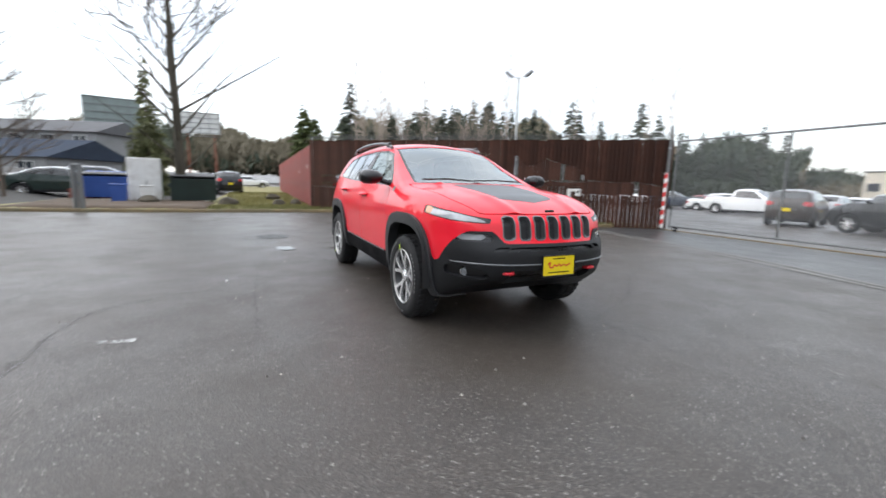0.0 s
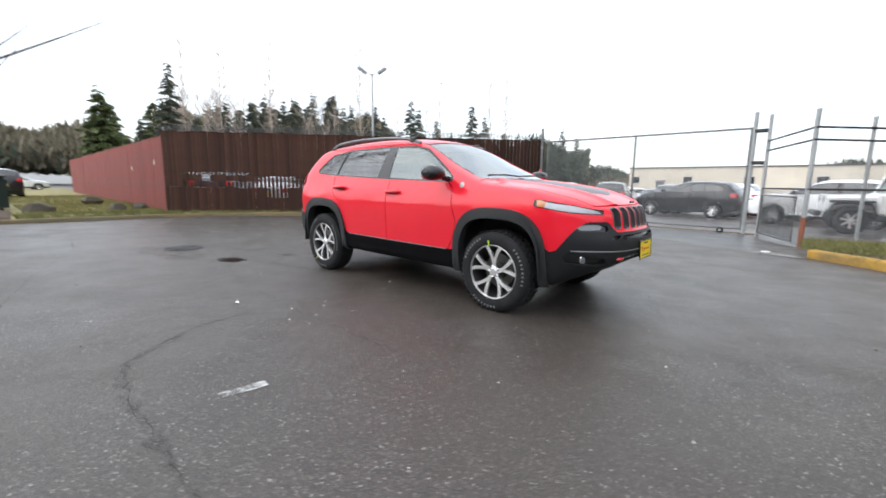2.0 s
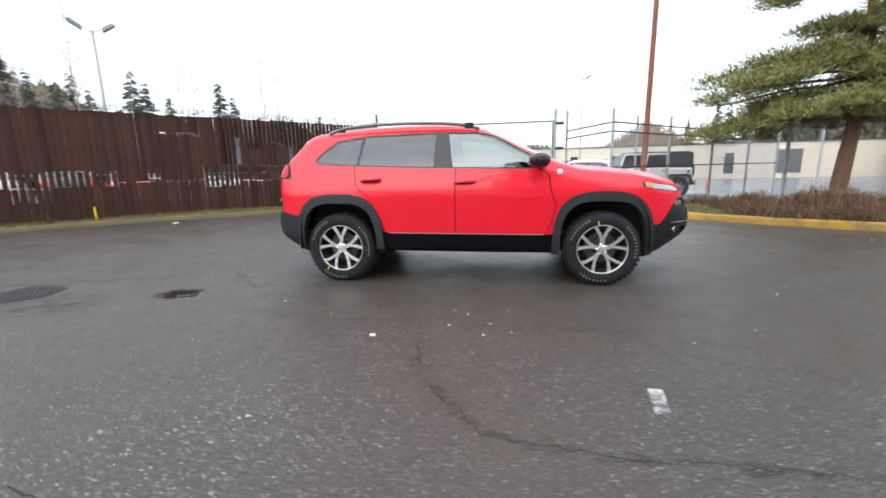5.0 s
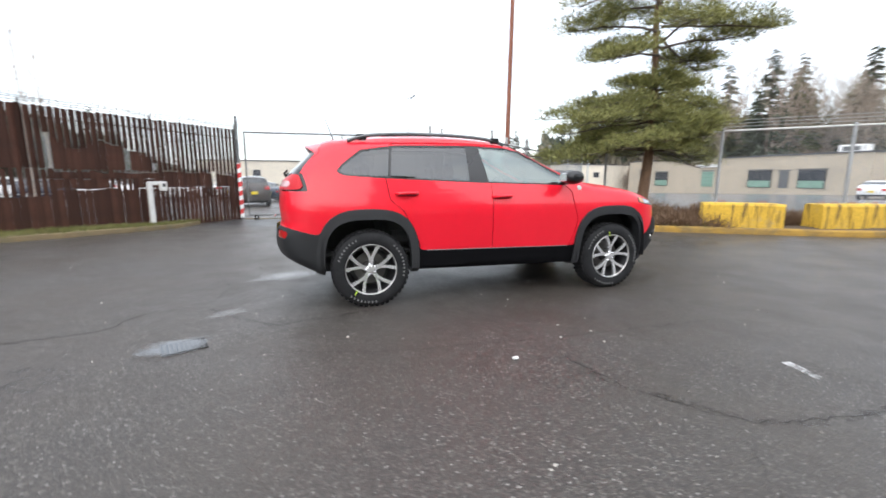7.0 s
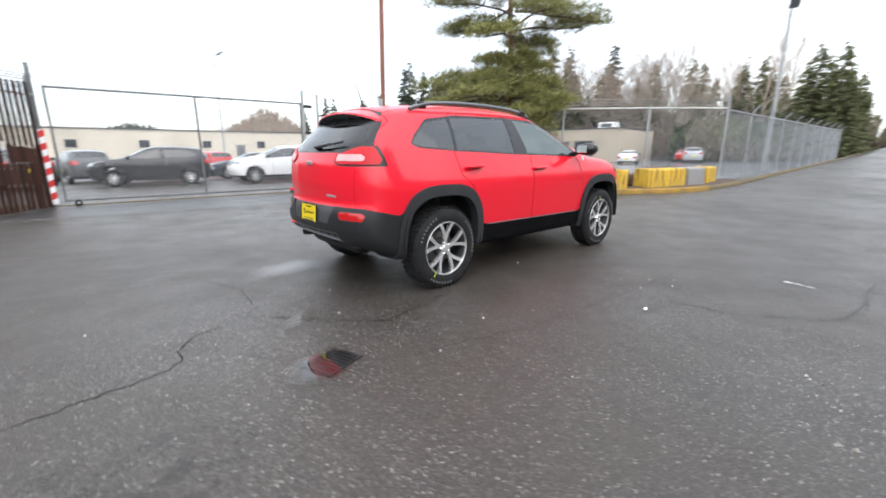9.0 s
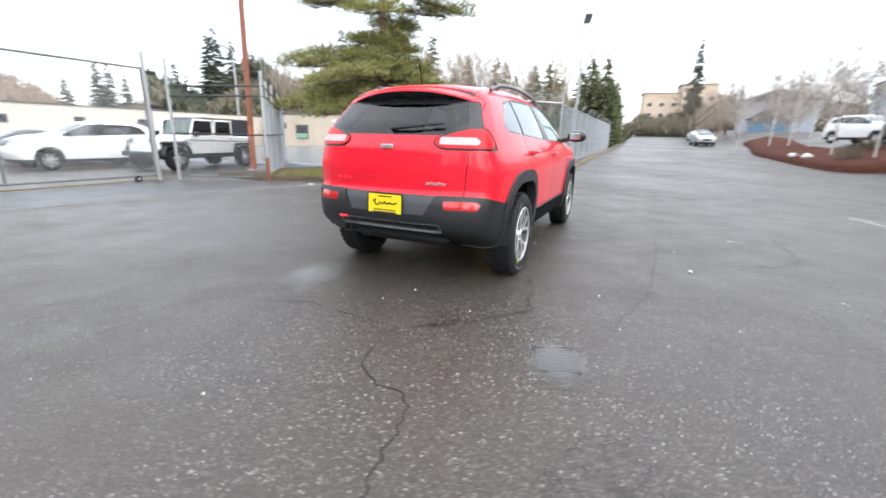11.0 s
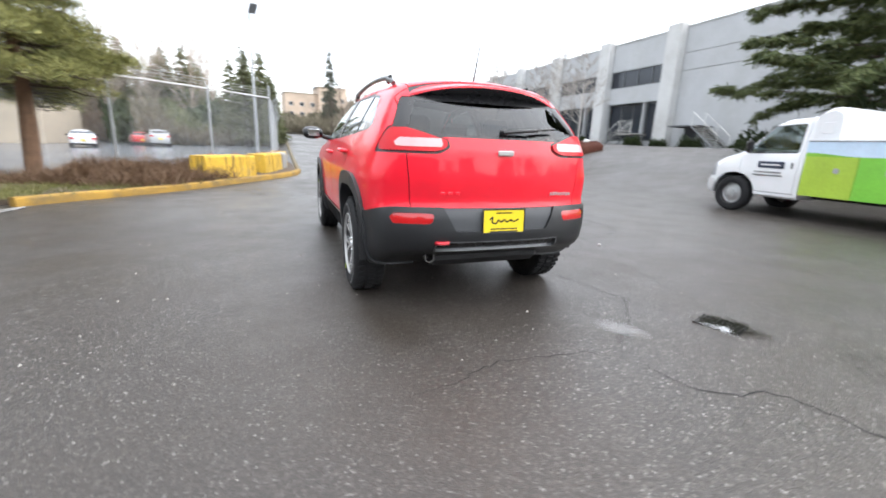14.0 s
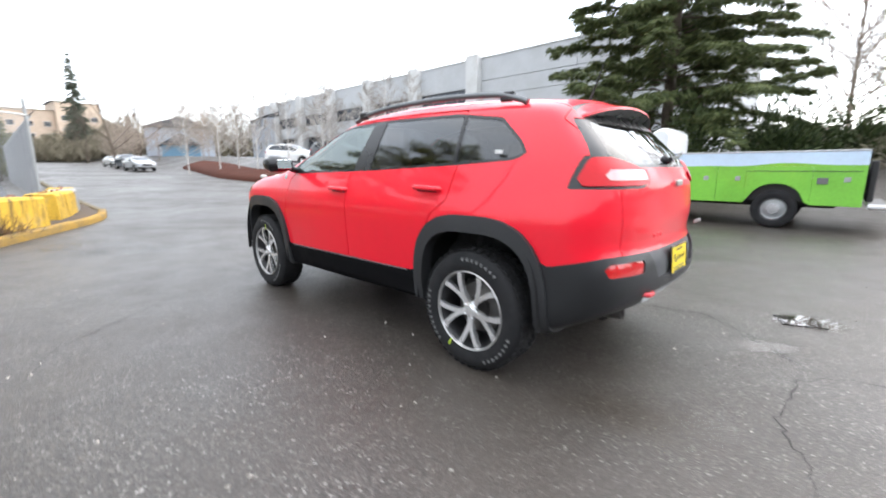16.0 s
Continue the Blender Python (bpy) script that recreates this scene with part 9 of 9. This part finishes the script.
def grey_building():
    Y, Z0, TOP = -26.0, 1.25, 9.95
    b = empty("office_building", pose(0, Y, 0, 0, 0, 180), "two-storey light grey concrete building with pilasters and dark strip windows", "building")
    # its own x runs west, its own -y looks north towards the lot
    ex = lambda x: -x
    piers = [20.2, 27.3, 34.5, 41.6, 48.8, 56.0]
    bays = list(zip(piers[:-1], piers[1:]))

    def wall(x0, x1, z0, z1, mat="wall", name="wall", y=0.0, d=0.3):
        return Geo().box((-(x0 + x1) / 2, y + d / 2, (z0 + z1) / 2), (abs(x1 - x0), d, z1 - z0), 0.0).ob(name, M[mat], b, "", 0)

    # blank west part, in panels with open joints
    for x0, x1 in ((3.0, 11.3), (11.3, 19.9)):
        for z0, z1 in ((Z0 - 1, 6.98), (7.02, 8.16), (8.20, TOP)):
            wall(x0 + 0.015, x1 - 0.015, z0, z1, "wall", "wall_panel")
    for x0, x1 in bays:
        a, c = x0 + 0.6, x1 - 0.6
        wall(x0, x1, Z0 - 1, 2.08)
        wall(x0, x1, 5.12, 6.42)
        wall(x0, x1, 7.78, TOP)
        for p, q in ((x0, a), (c, x1)):
            wall(p, q, 2.08, 5.12)
            wall(p, q, 6.42, 7.78)
        window_unit(b, c - a, 1.30, pose(-c, 0.12, 6.45), 4, 1)
        window_unit(b, (c - a) * 0.66, 2.92, pose(-c, 0.45, 2.12), 3, 2)
        window_unit(b, (c - a) * 0.30, 2.92, pose(-a - (c - a) * 0.30, 0.45, 2.12), 1, 2)
        wall(a + (c - a) * 0.31, a + (c - a) * 0.335, 2.08, 5.12, "wall", "wall", 0.05)
    for x in piers:
        Geo().box((-x, -0.28, (Z0 - 1 + TOP + 0.25) / 2), (1.25, 0.7, TOP + 1.25 - Z0), 0.05).ob("pilaster", M["wall_lite"], b, "off-white pilaster")
    wall(56.6, 62, Z0 - 1, TOP)
    Geo().box((-32.5, 9.1, TOP - 0.3), (59, 17.5, 0.3), 0.0).ob("roof", M["roof_grey"], b, "flat grey roof", 0)
    Geo().box((-32.5, 0.15, TOP + 0.03), (59.0, 0.42, 0.10), 0.01).ob("parapet_cap", M["wall_lite"], b)
    Geo().box((-3.15, 9.0, (Z0 + TOP - 1) / 2 - 0.2), (0.3, 17.6, TOP - Z0 + 0.6), 0.0).ob("side_wall", M["wall"], b, "", 0)
    Geo().box((-32.5, 17.8, 4.5), (59, 0.3, 10), 0.0).ob("back_wall", M["wall"], b, "", 0)
    # added black sheet behind the front; its colour paints the unlit rooms
    Geo().box((-32.5, 2.6, 4.5), (58, 0.2, 9), 0.0).ob("inner_wall", M["black"], b, "black sheet painting the dark of the rooms", 0)
    # canopy over a side door
    Geo().box((-17.5, -0.75, 3.05), (2.4, 1.4, 0.10), 0.02).ob("canopy", M["roof_grey"], b, "dark flat door canopy")
    Geo().box((-18.0, 0.0, 2.2), (1.0, 0.06, 1.7), 0.01).ob("door", M["window_dark"], b, "dark side door")
    # outside stairs
    for x0, dirn, n, rise in ((25.2, -1, 7, 0.17), (14.7, 1, 9, 0.17)):
        st = empty("outside_stairs", pose(0, 0, 0), "short outside steps with a pale handrail by the grey wall", "stairs", "outside stairs")
        for k in range(n):
            px = x0 + dirn * k * 0.27 if dirn < 0 else x0 + k * 0.22
            Geo().box((px, Y + 1.0, gz(px, Y + 1) + rise * (k + 0.5)), (0.30, 1.2, 0.06), 0.008).ob("tread", M["concrete"], st)
        a = x0
        e = x0 + dirn * n * (0.27 if dirn < 0 else 0.22)
        for yy in (0.42, 1.6):
            Geo().tube([(a, Y + yy, 1.45 + 0.95), (e, Y + yy, 1.45 + 0.95 + rise * n)], 0.03, 8).ob("handrail", M["wht_rough"], st)
            Geo().tube([(a, Y + yy, 1.45), (e, Y + yy, 1.45 + rise * n)], 0.06, 6).ob("stringer", M["grey_trim"], st)
            for k in range(3):
                px = a + (e - a) * k / 2
                Geo().tube([(px, Y + yy, 1.4 + rise * n * k / 2), (px, Y + yy, 2.4 + rise * n * k / 2)], 0.022, 6).ob("baluster", M["wht_rough"], st)
        if dirn < 0:
            Geo().box((e - 0.6, Y + 0.85, 1.45 + rise * n - 0.08), (1.6, 1.6, 0.14), 0.02).ob("landing", M["concrete"], st)
            for k in range(6):
                Geo().tube([(e - 0.1 - 0.25 * k, Y + 1.62, 1.5 + rise * n), (e - 0.1 - 0.25 * k, Y + 1.62, 2.45 + rise * n)], 0.018, 6).ob("baluster", M["wht_rough"], st)
    for k, (x, r, h) in enumerate(((21.6, 0.9, 0.8), (19.2, 0.8, 0.6), (16.6, 1.1, 0.9), (13.0, 1.0, 0.8), (12.0, 0.8, 0.7), (27.8, 0.7, 0.6), (10.5, 1.0, 0.9))):
        plant("clipped_shrub", [shrub_mesh("leaves", r, h, 1800, M["hedge"], 200 + k, 0.13, 0.06)], x, Y + 1.6, "rounded evergreen shrub against the building", "shrub", 1, 0, "shrubs along the wall")
    return b


grey_building()


def warehouse(name, x, y, z, turn, L, D, H, mat, label, wins, doors=(), roof="roof_grey"):
    b = empty(name, pose(x, y, z, 0, 0, turn), label, "building")
    Geo().box((0, D / 2, H / 2 - 0.5), (L, D, H + 1), 0.0).ob("wall", mat, b, "", 0)
    Geo().box((0, D / 2, H + 0.03), (L + 0.3, D + 0.3, 0.16), 0.02).ob("roof", M[roof], b)
    for u, w, h, zz in wins:
        window_unit(b, w, h, pose(u - w / 2, -0.05, zz), 2, 1)
    for u, w, h, mt in doors:
        d = new("loading_door")
        d.parent = b
        d.matrix_local = pose(u, -0.04, 0)
        Geo().box((0, 0, h / 2 + 0.5), (w, 0.12, h), 0.01).ob("door_leaf", M[mt], d)
        Geo().box((0, 0.02, h + 0.62), (w + 0.3, 0.14, 0.16), 0.01).ob("door_frame", M["grey_trim"], d)
        for k in range(4):
            Geo().box((0, -0.065, 0.5 + h * (k + 0.5) / 4), (w - 0.1, 0.015, 0.04), 0.002).ob("door_rib", M["grey_trim"], d)
    return b


warehouse("warehouse", 19.25, 65.6, -1.0, -3, 77.5, 14, 4.9, M["cream"], "long low cream warehouse with small windows behind the parked cars", [(-37.75 + 7.5 * k, 1.1, 0.9, 2.6) for k in range(10)], [(-34, 1.2, 2.3, "grey_trim"), (-3.25, 1.2, 2.3, "grey_trim"), (14.75, 1.3, 2.3, "window_dark"), (22.75, 3.2, 3.2, "grey_trim")])
low_hall = warehouse("warehouse", 54.5, 43.0, -0.3, -85.7, 34.3, 13, 4.6, M["tan"], "low tan building with dark loading doors", [(-14, 1.2, 1.0, 2.2)], [(-10, 2.5, 2.2, "window_dark"), (-1.75, 1.8, 2.2, "pale_green"), (5.65, 3.0, 2.2, "window_dark"), (8.6, 1.1, 2.1, "grey_trim"), (11.6, 2.9, 2.2, "window_dark")])
for u, w in ((-10, 2.5), (5.65, 3.0), (11.6, 2.9)):
    Geo().box((u, -0.13, 1.0), (w - 0.25, 0.05, 0.85), 0.01).ob("door_board", M["pale_green"], low_hall, "faded green board across the lower door")
Geo().box((-1.8, -0.12, 3.55), (3.6, 0.16, 0.4), 0.01).ob("fascia", M["white"], low_hall, "blank white fascia over a door")
hv = empty("rooftop_vent", pose(58.5, 29.3, 4.41, 0, 0, -85.7), "white rooftop ventilation unit", "ventilation")
Geo().box((0, 0, 0.45), (2.6, 1.6, 0.9), 0.1).ob("casing", M["white"], hv)
Geo().box((0, -0.82, 0.45), (1.6, 0.05, 0.5), 0.01).ob("grille", M["grey_trim"], hv)


def house(name, x, y, z, turn, L, D, H, mat, label, roof="roof_grey", ridge=1.8):
    b = empty(name, pose(x, y, z, 0, 0, turn), label, "building")
    Geo().box((0, 0, H / 2 - 1), (L, D, H + 2), 0.0).ob("wall", mat, b, "", 0)
    g = Geo()
    g.add([(-L / 2 - 0.4, -D / 2 - 0.4, H), (L / 2 + 0.4, -D / 2 - 0.4, H), (L / 2 + 0.4, D / 2 + 0.4, H), (-L / 2 - 0.4, D / 2 + 0.4, H), (-L / 2 - 0.4, 0, H + ridge), (L / 2 + 0.4, 0, H + ridge)], [(0, 1, 5, 4), (2, 3, 4, 5), (0, 4, 3), (1, 2, 5), (3, 2, 1, 0)])
    g.ob("roof", M[roof], b, "", 0)
    n = max(2, int(L / 3))
    for k in range(n):
        for zz in ([1.0] if H < 5 else [1.0, 4.0]):
            window_unit(b, 1.3, 1.2, pose(-L / 2 + L * (k + 0.5) / n - 0.65, -D / 2 - 0.03, zz), 2, 1, frame="wht_rough", label="white framed window")
    return b


M["blue_grey"] = plain("pale blue-grey siding", (0.42, 0.46, 0.52), 0.8, var=0.1, scale=0.5)
M["teal"] = plain("dull blue cladding", (0.16, 0.30, 0.42), 0.7, var=0.1, scale=0.5)
M["bill_green"] = plain("weathered grey-green board", (0.20, 0.24, 0.23), 0.8, var=0.15, scale=0.8)
house("apartment_building", 148, -14.6, 9.0, -85, 9, 12, 8.6, M["orange"], "orange-brown apartment block on the hill", "roof_grey", 0.3)
house("apartment_building", 149, -5.0, 7.4, -85, 10, 12, 8.0, M["orange"], "lower orange-brown apartment wing on the hill", "roof_grey", 0.3)
house("house", 86, -22, 2.6, 165, 14, 10, 5.2, M["blue_grey"], "pale blue-grey house beside the road")
house("house", 74, -18.6, 2.0, 165, 5.5, 5, 2.6, M["teal"], "low blue shed beside the road")
house("house", 60, -30, 2.8, 170, 10, 9, 5.5, M["blue_grey"], "pale grey house behind the trees")
g = Geo()
for k in range(3):
    g.box((118 + 6 * k, -8 - 4 * k, gz(118, -9) + 0.9), (8, 6, 2.2), 0.8, None)
tagged(g.ob("earth_bank", plain("orange bare earth", (0.42, 0.22, 0.09), 0.95, var=0.25, scale=0.4, bumps=0.5)), "bank of bare orange earth below the hillside building", "earth", kind="structure")

# ---- far side of the lawn: shop, billboard, bins ----
M["shop_wall"] = plain("mid-grey rendered wall", (0.24, 0.24, 0.24), 0.85, var=0.2, scale=0.6, bumps=0.1)
M["shop_roof"] = plain("dark blue-grey roofing", (0.035, 0.045, 0.065), 0.9, var=0.25, scale=1.0, bumps=0.3, spec=0.1)
house("shop_building", -54, -25, 0.0, 70, 20, 12, 2.6, M["shop_wall"], "low shop with a dark blue-grey roof and grey walls", "shop_roof", 2.0)
house("house", -66, -22, 0.5, 70, 14, 10, 5.6, M["shop_wall"], "two-storey pale house behind the trees")
def billboard(x, y, turn, L, z0, z1, mat, label, legs):
    o = empty("billboard", pose(x, y, gz(x, y), 0, 0, turn), label, "billboard")
    zz = -gz(x, y)
    Geo().box((0, 0, (z0 + z1) / 2 + zz), (L, 0.22, z1 - z0), 0.04).ob("board", mat, o)
    for u in legs:
        Geo().tube([(u, 0.3, -0.5), (u, 0.3, z1 + zz - 0.1)], 0.15, 8).ob("leg", M["rust_pole"], o)
    for k in range(5):
        Geo().box((0, -0.16, z0 + zz + 0.15 + (z1 - z0 - 0.3) * k / 4), (L, 0.08, 0.09), 0.01).ob("batten", M["grey_trim"], o)
    for k in range(int(L / 1.2) + 1):
        Geo().box((-L / 2 + 0.1 + (L - 0.2) * k / int(L / 1.2), -0.16, (z0 + z1) / 2 + zz), (0.07, 0.07, z1 - z0), 0.01).ob("strut", M["grey_trim"], o)
    Geo().box((0, -0.55, z0 + zz - 0.35), (L, 0.8, 0.06), 0.01).ob("catwalk", M["grey_trim"], o)
    return o


billboard(-73.8, -18.4, 98, 6.9, 8.0, 12.4, M["bill_green"], "large grey-green billboard seen from behind", (-2.6, 2.6))
billboard(-69.7, -7.0, 84, 5.4, 7.6, 10.8, M["wht_rough"], "pale sign board seen from behind, with a catwalk", (-1.8, 1.8))


def dumpster(x, y, turn, mat, L, label, lid="black"):
    z = gz(x, y) + 0.06
    o = empty("dumpster", pose(x, y, z, 0, 0, turn), label, "dumpster", "bins by the lawn")
    g = Geo()
    p = [(-0.55, 0.12), (0.55, 0.12), (0.68, 1.15), (0.60, 1.30), (-0.68, 1.05)]
    g.prism(p, -L / 2, L / 2, pose(0, 0, 0, 90, 0, 90))
    g.ob("bin", M[mat], o, "", 0)
    Geo().box((0, 0.0, 1.20), (L, 1.25, 0.05), 0.02, pose(0, 0, 0, 5, 0, 0)).ob("lid", M[lid], o, "dark plastic lid")
    for s in (-1, 1):
        Geo().box((s * (L / 2 + 0.05), -0.1, 0.75), (0.10, 0.7, 0.14), 0.02).ob("lift_pocket", M[mat], o)
        for yy in (-0.4, 0.4):
            Geo().lathe([(0, -0.03), (0.07, -0.03), (0.07, 0.03), (0, 0.03)], 12, pose(s * L * 0.4, yy, 0.07, 0, 90, 0)).ob("castor", M["rubber"], o)
    return o


dumpster(-16.9, -4.0, 96, "dkgreen", 1.7, "dark green steel dumpster with a black lid")
dumpster(-19.6, -4.4, 92, "green_bin", 1.2, "bright green bin with a dark lid", "green_bin")
dumpster(-19.8, -7.3, 90, "blue", 2.6, "blue steel dumpster with a dark lid")
ub = empty("utility_cabinet", pose(-16.9, -5.75, gz(-16.9, -5.75) + 0.05, 0, 0, 96), "tall off-white steel electrical cabinet on the verge", "cabinet")
Geo().box((0, 0, 0.94), (1.18, 0.6, 1.88), 0.03).ob("casing", M["wht_rough"], ub)
for s in (-1, 1):
    Geo().box((s * 0.285, -0.31, 0.98), (0.54, 0.02, 1.66), 0.006).ob("door", M["wht_rough"], ub)
Geo().box((0.06, -0.33, 0.85), (0.03, 0.03, 0.16), 0.006).ob("handle", M["grey_trim"], ub)
Geo().box((0, 0, 0.03), (1.5, 0.75, 0.08), 0.01).ob("plinth", M["concrete"], ub)
ub2 = empty("utility_cabinet", pose(-15.6, -5.5, gz(-15.6, -5.5) + 0.05, 0, 0, 100), "small pale utility box with blue recycling crate", "cabinet")
Geo().box((0, 0, 0.36), (0.45, 0.35, 0.72), 0.02).ob("casing", M["wht_rough"], ub2)
Geo().box((0, 0, 0.74), (0.5, 0.4, 0.05), 0.01).ob("lid", M["wht_rough"], ub2)
rb_ = empty("recycling_bin", pose(-16.0, -6.5, gz(-16, -6.5) + 0.05, 0, 0, 95), "small blue plastic recycling bin", "bin")
g = Geo()
g.add([(-0.22, -0.22, 0), (0.22, -0.22, 0), (0.22, 0.22, 0), (-0.22, 0.22, 0), (-0.28, -0.28, 0.75), (0.28, -0.28, 0.75), (0.28, 0.28, 0.75), (-0.28, 0.28, 0.75)], [(0, 1, 5, 4), (1, 2, 6, 5), (2, 3, 7, 6), (3, 0, 4, 7), (3, 2, 1, 0)])
g.ob("bin", M["blue"], rb_, "", 0)
Geo().box((0, 0, 0.77), (0.62, 0.62, 0.05), 0.02).ob("lid", M["blue"], rb_)
sg = empty("steel_frame", pose(-12.7, -6.9, gz(-12.7, -6.9) + 0.05, 0, 0, 80), "grey steel post frame beside the bins", "post")
for s in (-0.09, 0.09):
    Geo().tube([(s, 0, -0.2), (s, 0, 1.45)], 0.075, 10).ob("post", M["gate_steel"], sg)
Geo().tube([(-0.09, 0, 1.42), (0.09, 0, 1.42)], 0.05, 8).ob("crossbar", M["gate_steel"], sg)
for k, (x, y, s) in enumerate(((-14.2, -2.6, 0.40), (-13.9, -0.7, 0.30), (-14.3, 0.0, 0.28), (-15.2, -5.4, 0.42), (-19, -0.6, 0.4))):
    g = Geo()
    vs = []
    for i in range(6):
        for j in range(9):
            a, b2_ = PI * i / 5, 2 * PI * j / 9
            q = 1 + 0.35 * noise.noise((math.sin(a) * math.cos(b2_) * 1.4 + k * 5, math.sin(a) * math.sin(b2_) * 1.4, math.cos(a) * 1.4))
            vs.append((s * q * math.sin(a) * math.cos(b2_), s * 0.9 * q * math.sin(a) * math.sin(b2_), s * 0.65 * q * math.cos(a) + 0.1))
    g.add(vs, [(i * 9 + j, (i + 1) * 9 + j, (i + 1) * 9 + (j + 1) % 9, i * 9 + (j + 1) % 9) for i in range(5) for j in range(9)])
    o = g.ob("boulder", M["mossy_stone"])
    o.matrix_world = pose(x, y, gz(x, y) + 0.08)
    tagged(o, "dark mossy boulder in the grass", "rock", "lawn boulders")
tagged(Geo().box((-20.5, -7.6, 0.3), (0.4, 3.4, 0.45), 0.02).ob("low_wall", plain("dull red brick", (0.22, 0.07, 0.05), 0.9, var=0.3, scale=5)), "low dull red brick wall", "wall", kind="structure")

# ---- parked vehicles ----
service_truck()
boxy_jeep(5.63, 13.35, 186)
WHT, BLK, BRN, GRY, RED2, SIL, DKB = (0.84, 0.84, 0.83), (0.012, 0.013, 0.015), (0.055, 0.045, 0.04), (0.10, 0.105, 0.11), (0.45, 0.012, 0.015), (0.42, 0.43, 0.44), (0.02, 0.03, 0.05)
parked_car("suv", BLK, -1.1, 18.9, 171, "glossy black suv parked behind the gate")
parked_car("suv", BRN, -5.6, 21.5, 104, "dark brown suv seen from behind in the lot")
parked_car("pickup", WHT, -13.0, 31.5, 10, "white crew-cab pickup truck in the lot", "pickup_truck")
parked_car("suv", GRY, -3.4, 25.6, 100, "grey suv parked in the lot")
parked_car("suv", WHT, -0.6, 21.6, 171, "white suv parked behind the black one")
parked_car("suv", WHT, 3.7, 16.7, 176, "white suv parked beside the red saloon car")
parked_car("sedan", RED2, 4.6, 19.6, 172, "red saloon car parked in the lot")
parked_car("suv", GRY, 6.9, 25.0, 172, "dark grey suv parked in the lot")
parked_car("sedan", DKB, 4.1, 22.3, 172, "dark blue saloon car parked behind the red one")
parked_car("sedan", SIL, 8.0, 28.0, 172, "silver saloon car parked in the lot")
parked_car("suv", RED2, 0.0, 26.5, 100, "red suv parked in the lot")
parked_car("sedan", DKB, -5.7, 30.6, 100, "dark blue saloon car parked in the lot")
parked_car("suv", SIL, -8.6, 32.5, 100, "silver suv parked in the lot")
parked_car("sedan", WHT, -18, 36, 20, "white saloon car far off in the lot")
parked_car("suv", RED2, 3.6, 30, 100, "red suv far off in the lot")
parked_car("suv", GRY, 22.7, -14.3, 205, "silver-grey suv parked on the upper lot")
parked_car("suv", WHT, 28.2, -13.6, 205, "white suv parked on the upper lot")
parked_car("suv", BLK, -31, -3.0, 188, "dark off-road car parked beyond the lawn")
parked_car("sedan", WHT, -52, -1.0, 95, "white saloon car beyond the lawn")
parked_car("suv", DKB, -27, -9.2, 95, "dark suv parked beyond the bins")
parked_car("suv", DKB, -15.6, 3.6, 140, "dark blue suv parked close behind the slatted fence")
parked_car("sedan", SIL, -16.4, 6.4, 138, "silver saloon car parked behind the slatted fence")
parked_car("suv", GRY, -17.2, 9.6, 142, "grey suv parked behind the slatted fence")
parked_car("sedan", RED2, -14.0, 9.4, 140, "red saloon car parked behind the slatted fence")
parked_car("sedan", (0.02, 0.035, 0.03), -21.6, -9.8, 100, "dark green saloon car parked beyond the bins")
parked_car("sedan", SIL, 48, -7.5, 185, "silver saloon car parked along the road")
parked_car("suv", DKB, 56, -8.2, 185, "dark suv parked along the road")
parked_car("sedan", WHT, 66, -8.6, 185, "white saloon car parked along the road")
parked_car("sedan", WHT, 40, 17, 20, "white saloon car in the far lot")
parked_car("suv", SIL, 46, 13, 20, "silver suv in the far lot")
parked_car("sedan", RED2, 52, 16, 20, "red saloon car in the far lot")
parked_car("pickup", WHT, 58, 10, 10, "white pickup truck in the far lot", "pickup_truck")
for k in range(11):
    a, r = radians(103 + 3.1 * k), 41 + 3 * (k % 3)
    x, y = r * math.cos(a), r * math.sin(a)
    parked_car(("suv", "sedan", "suv", "pickup")[k % 4], (WHT, BLK, SIL, GRY, WHT, RED2, DKB)[k % 7], x, y, 20 + 7 * (k % 3), ("white", "black", "silver", "grey", "white", "red", "dark blue")[k % 7] + " car in the far row of the lot", ("car", "car", "car", "pickup_truck")[k % 4])
c = empty("traffic_cone", pose(12.6, 22.5, gz(12.6, 22.5)), "orange traffic cone on the lot", "cone", "traffic cones")
Geo().lathe([(0.13, 0.03), (0.02, 0.7), (0, 0.7)], 18).ob("cone", plain("orange cone plastic", (0.70, 0.13, 0.04), 0.5), c)
Geo().box((0, 0, 0.015), (0.36, 0.36, 0.03), 0.01).ob("base", M["black"], c)
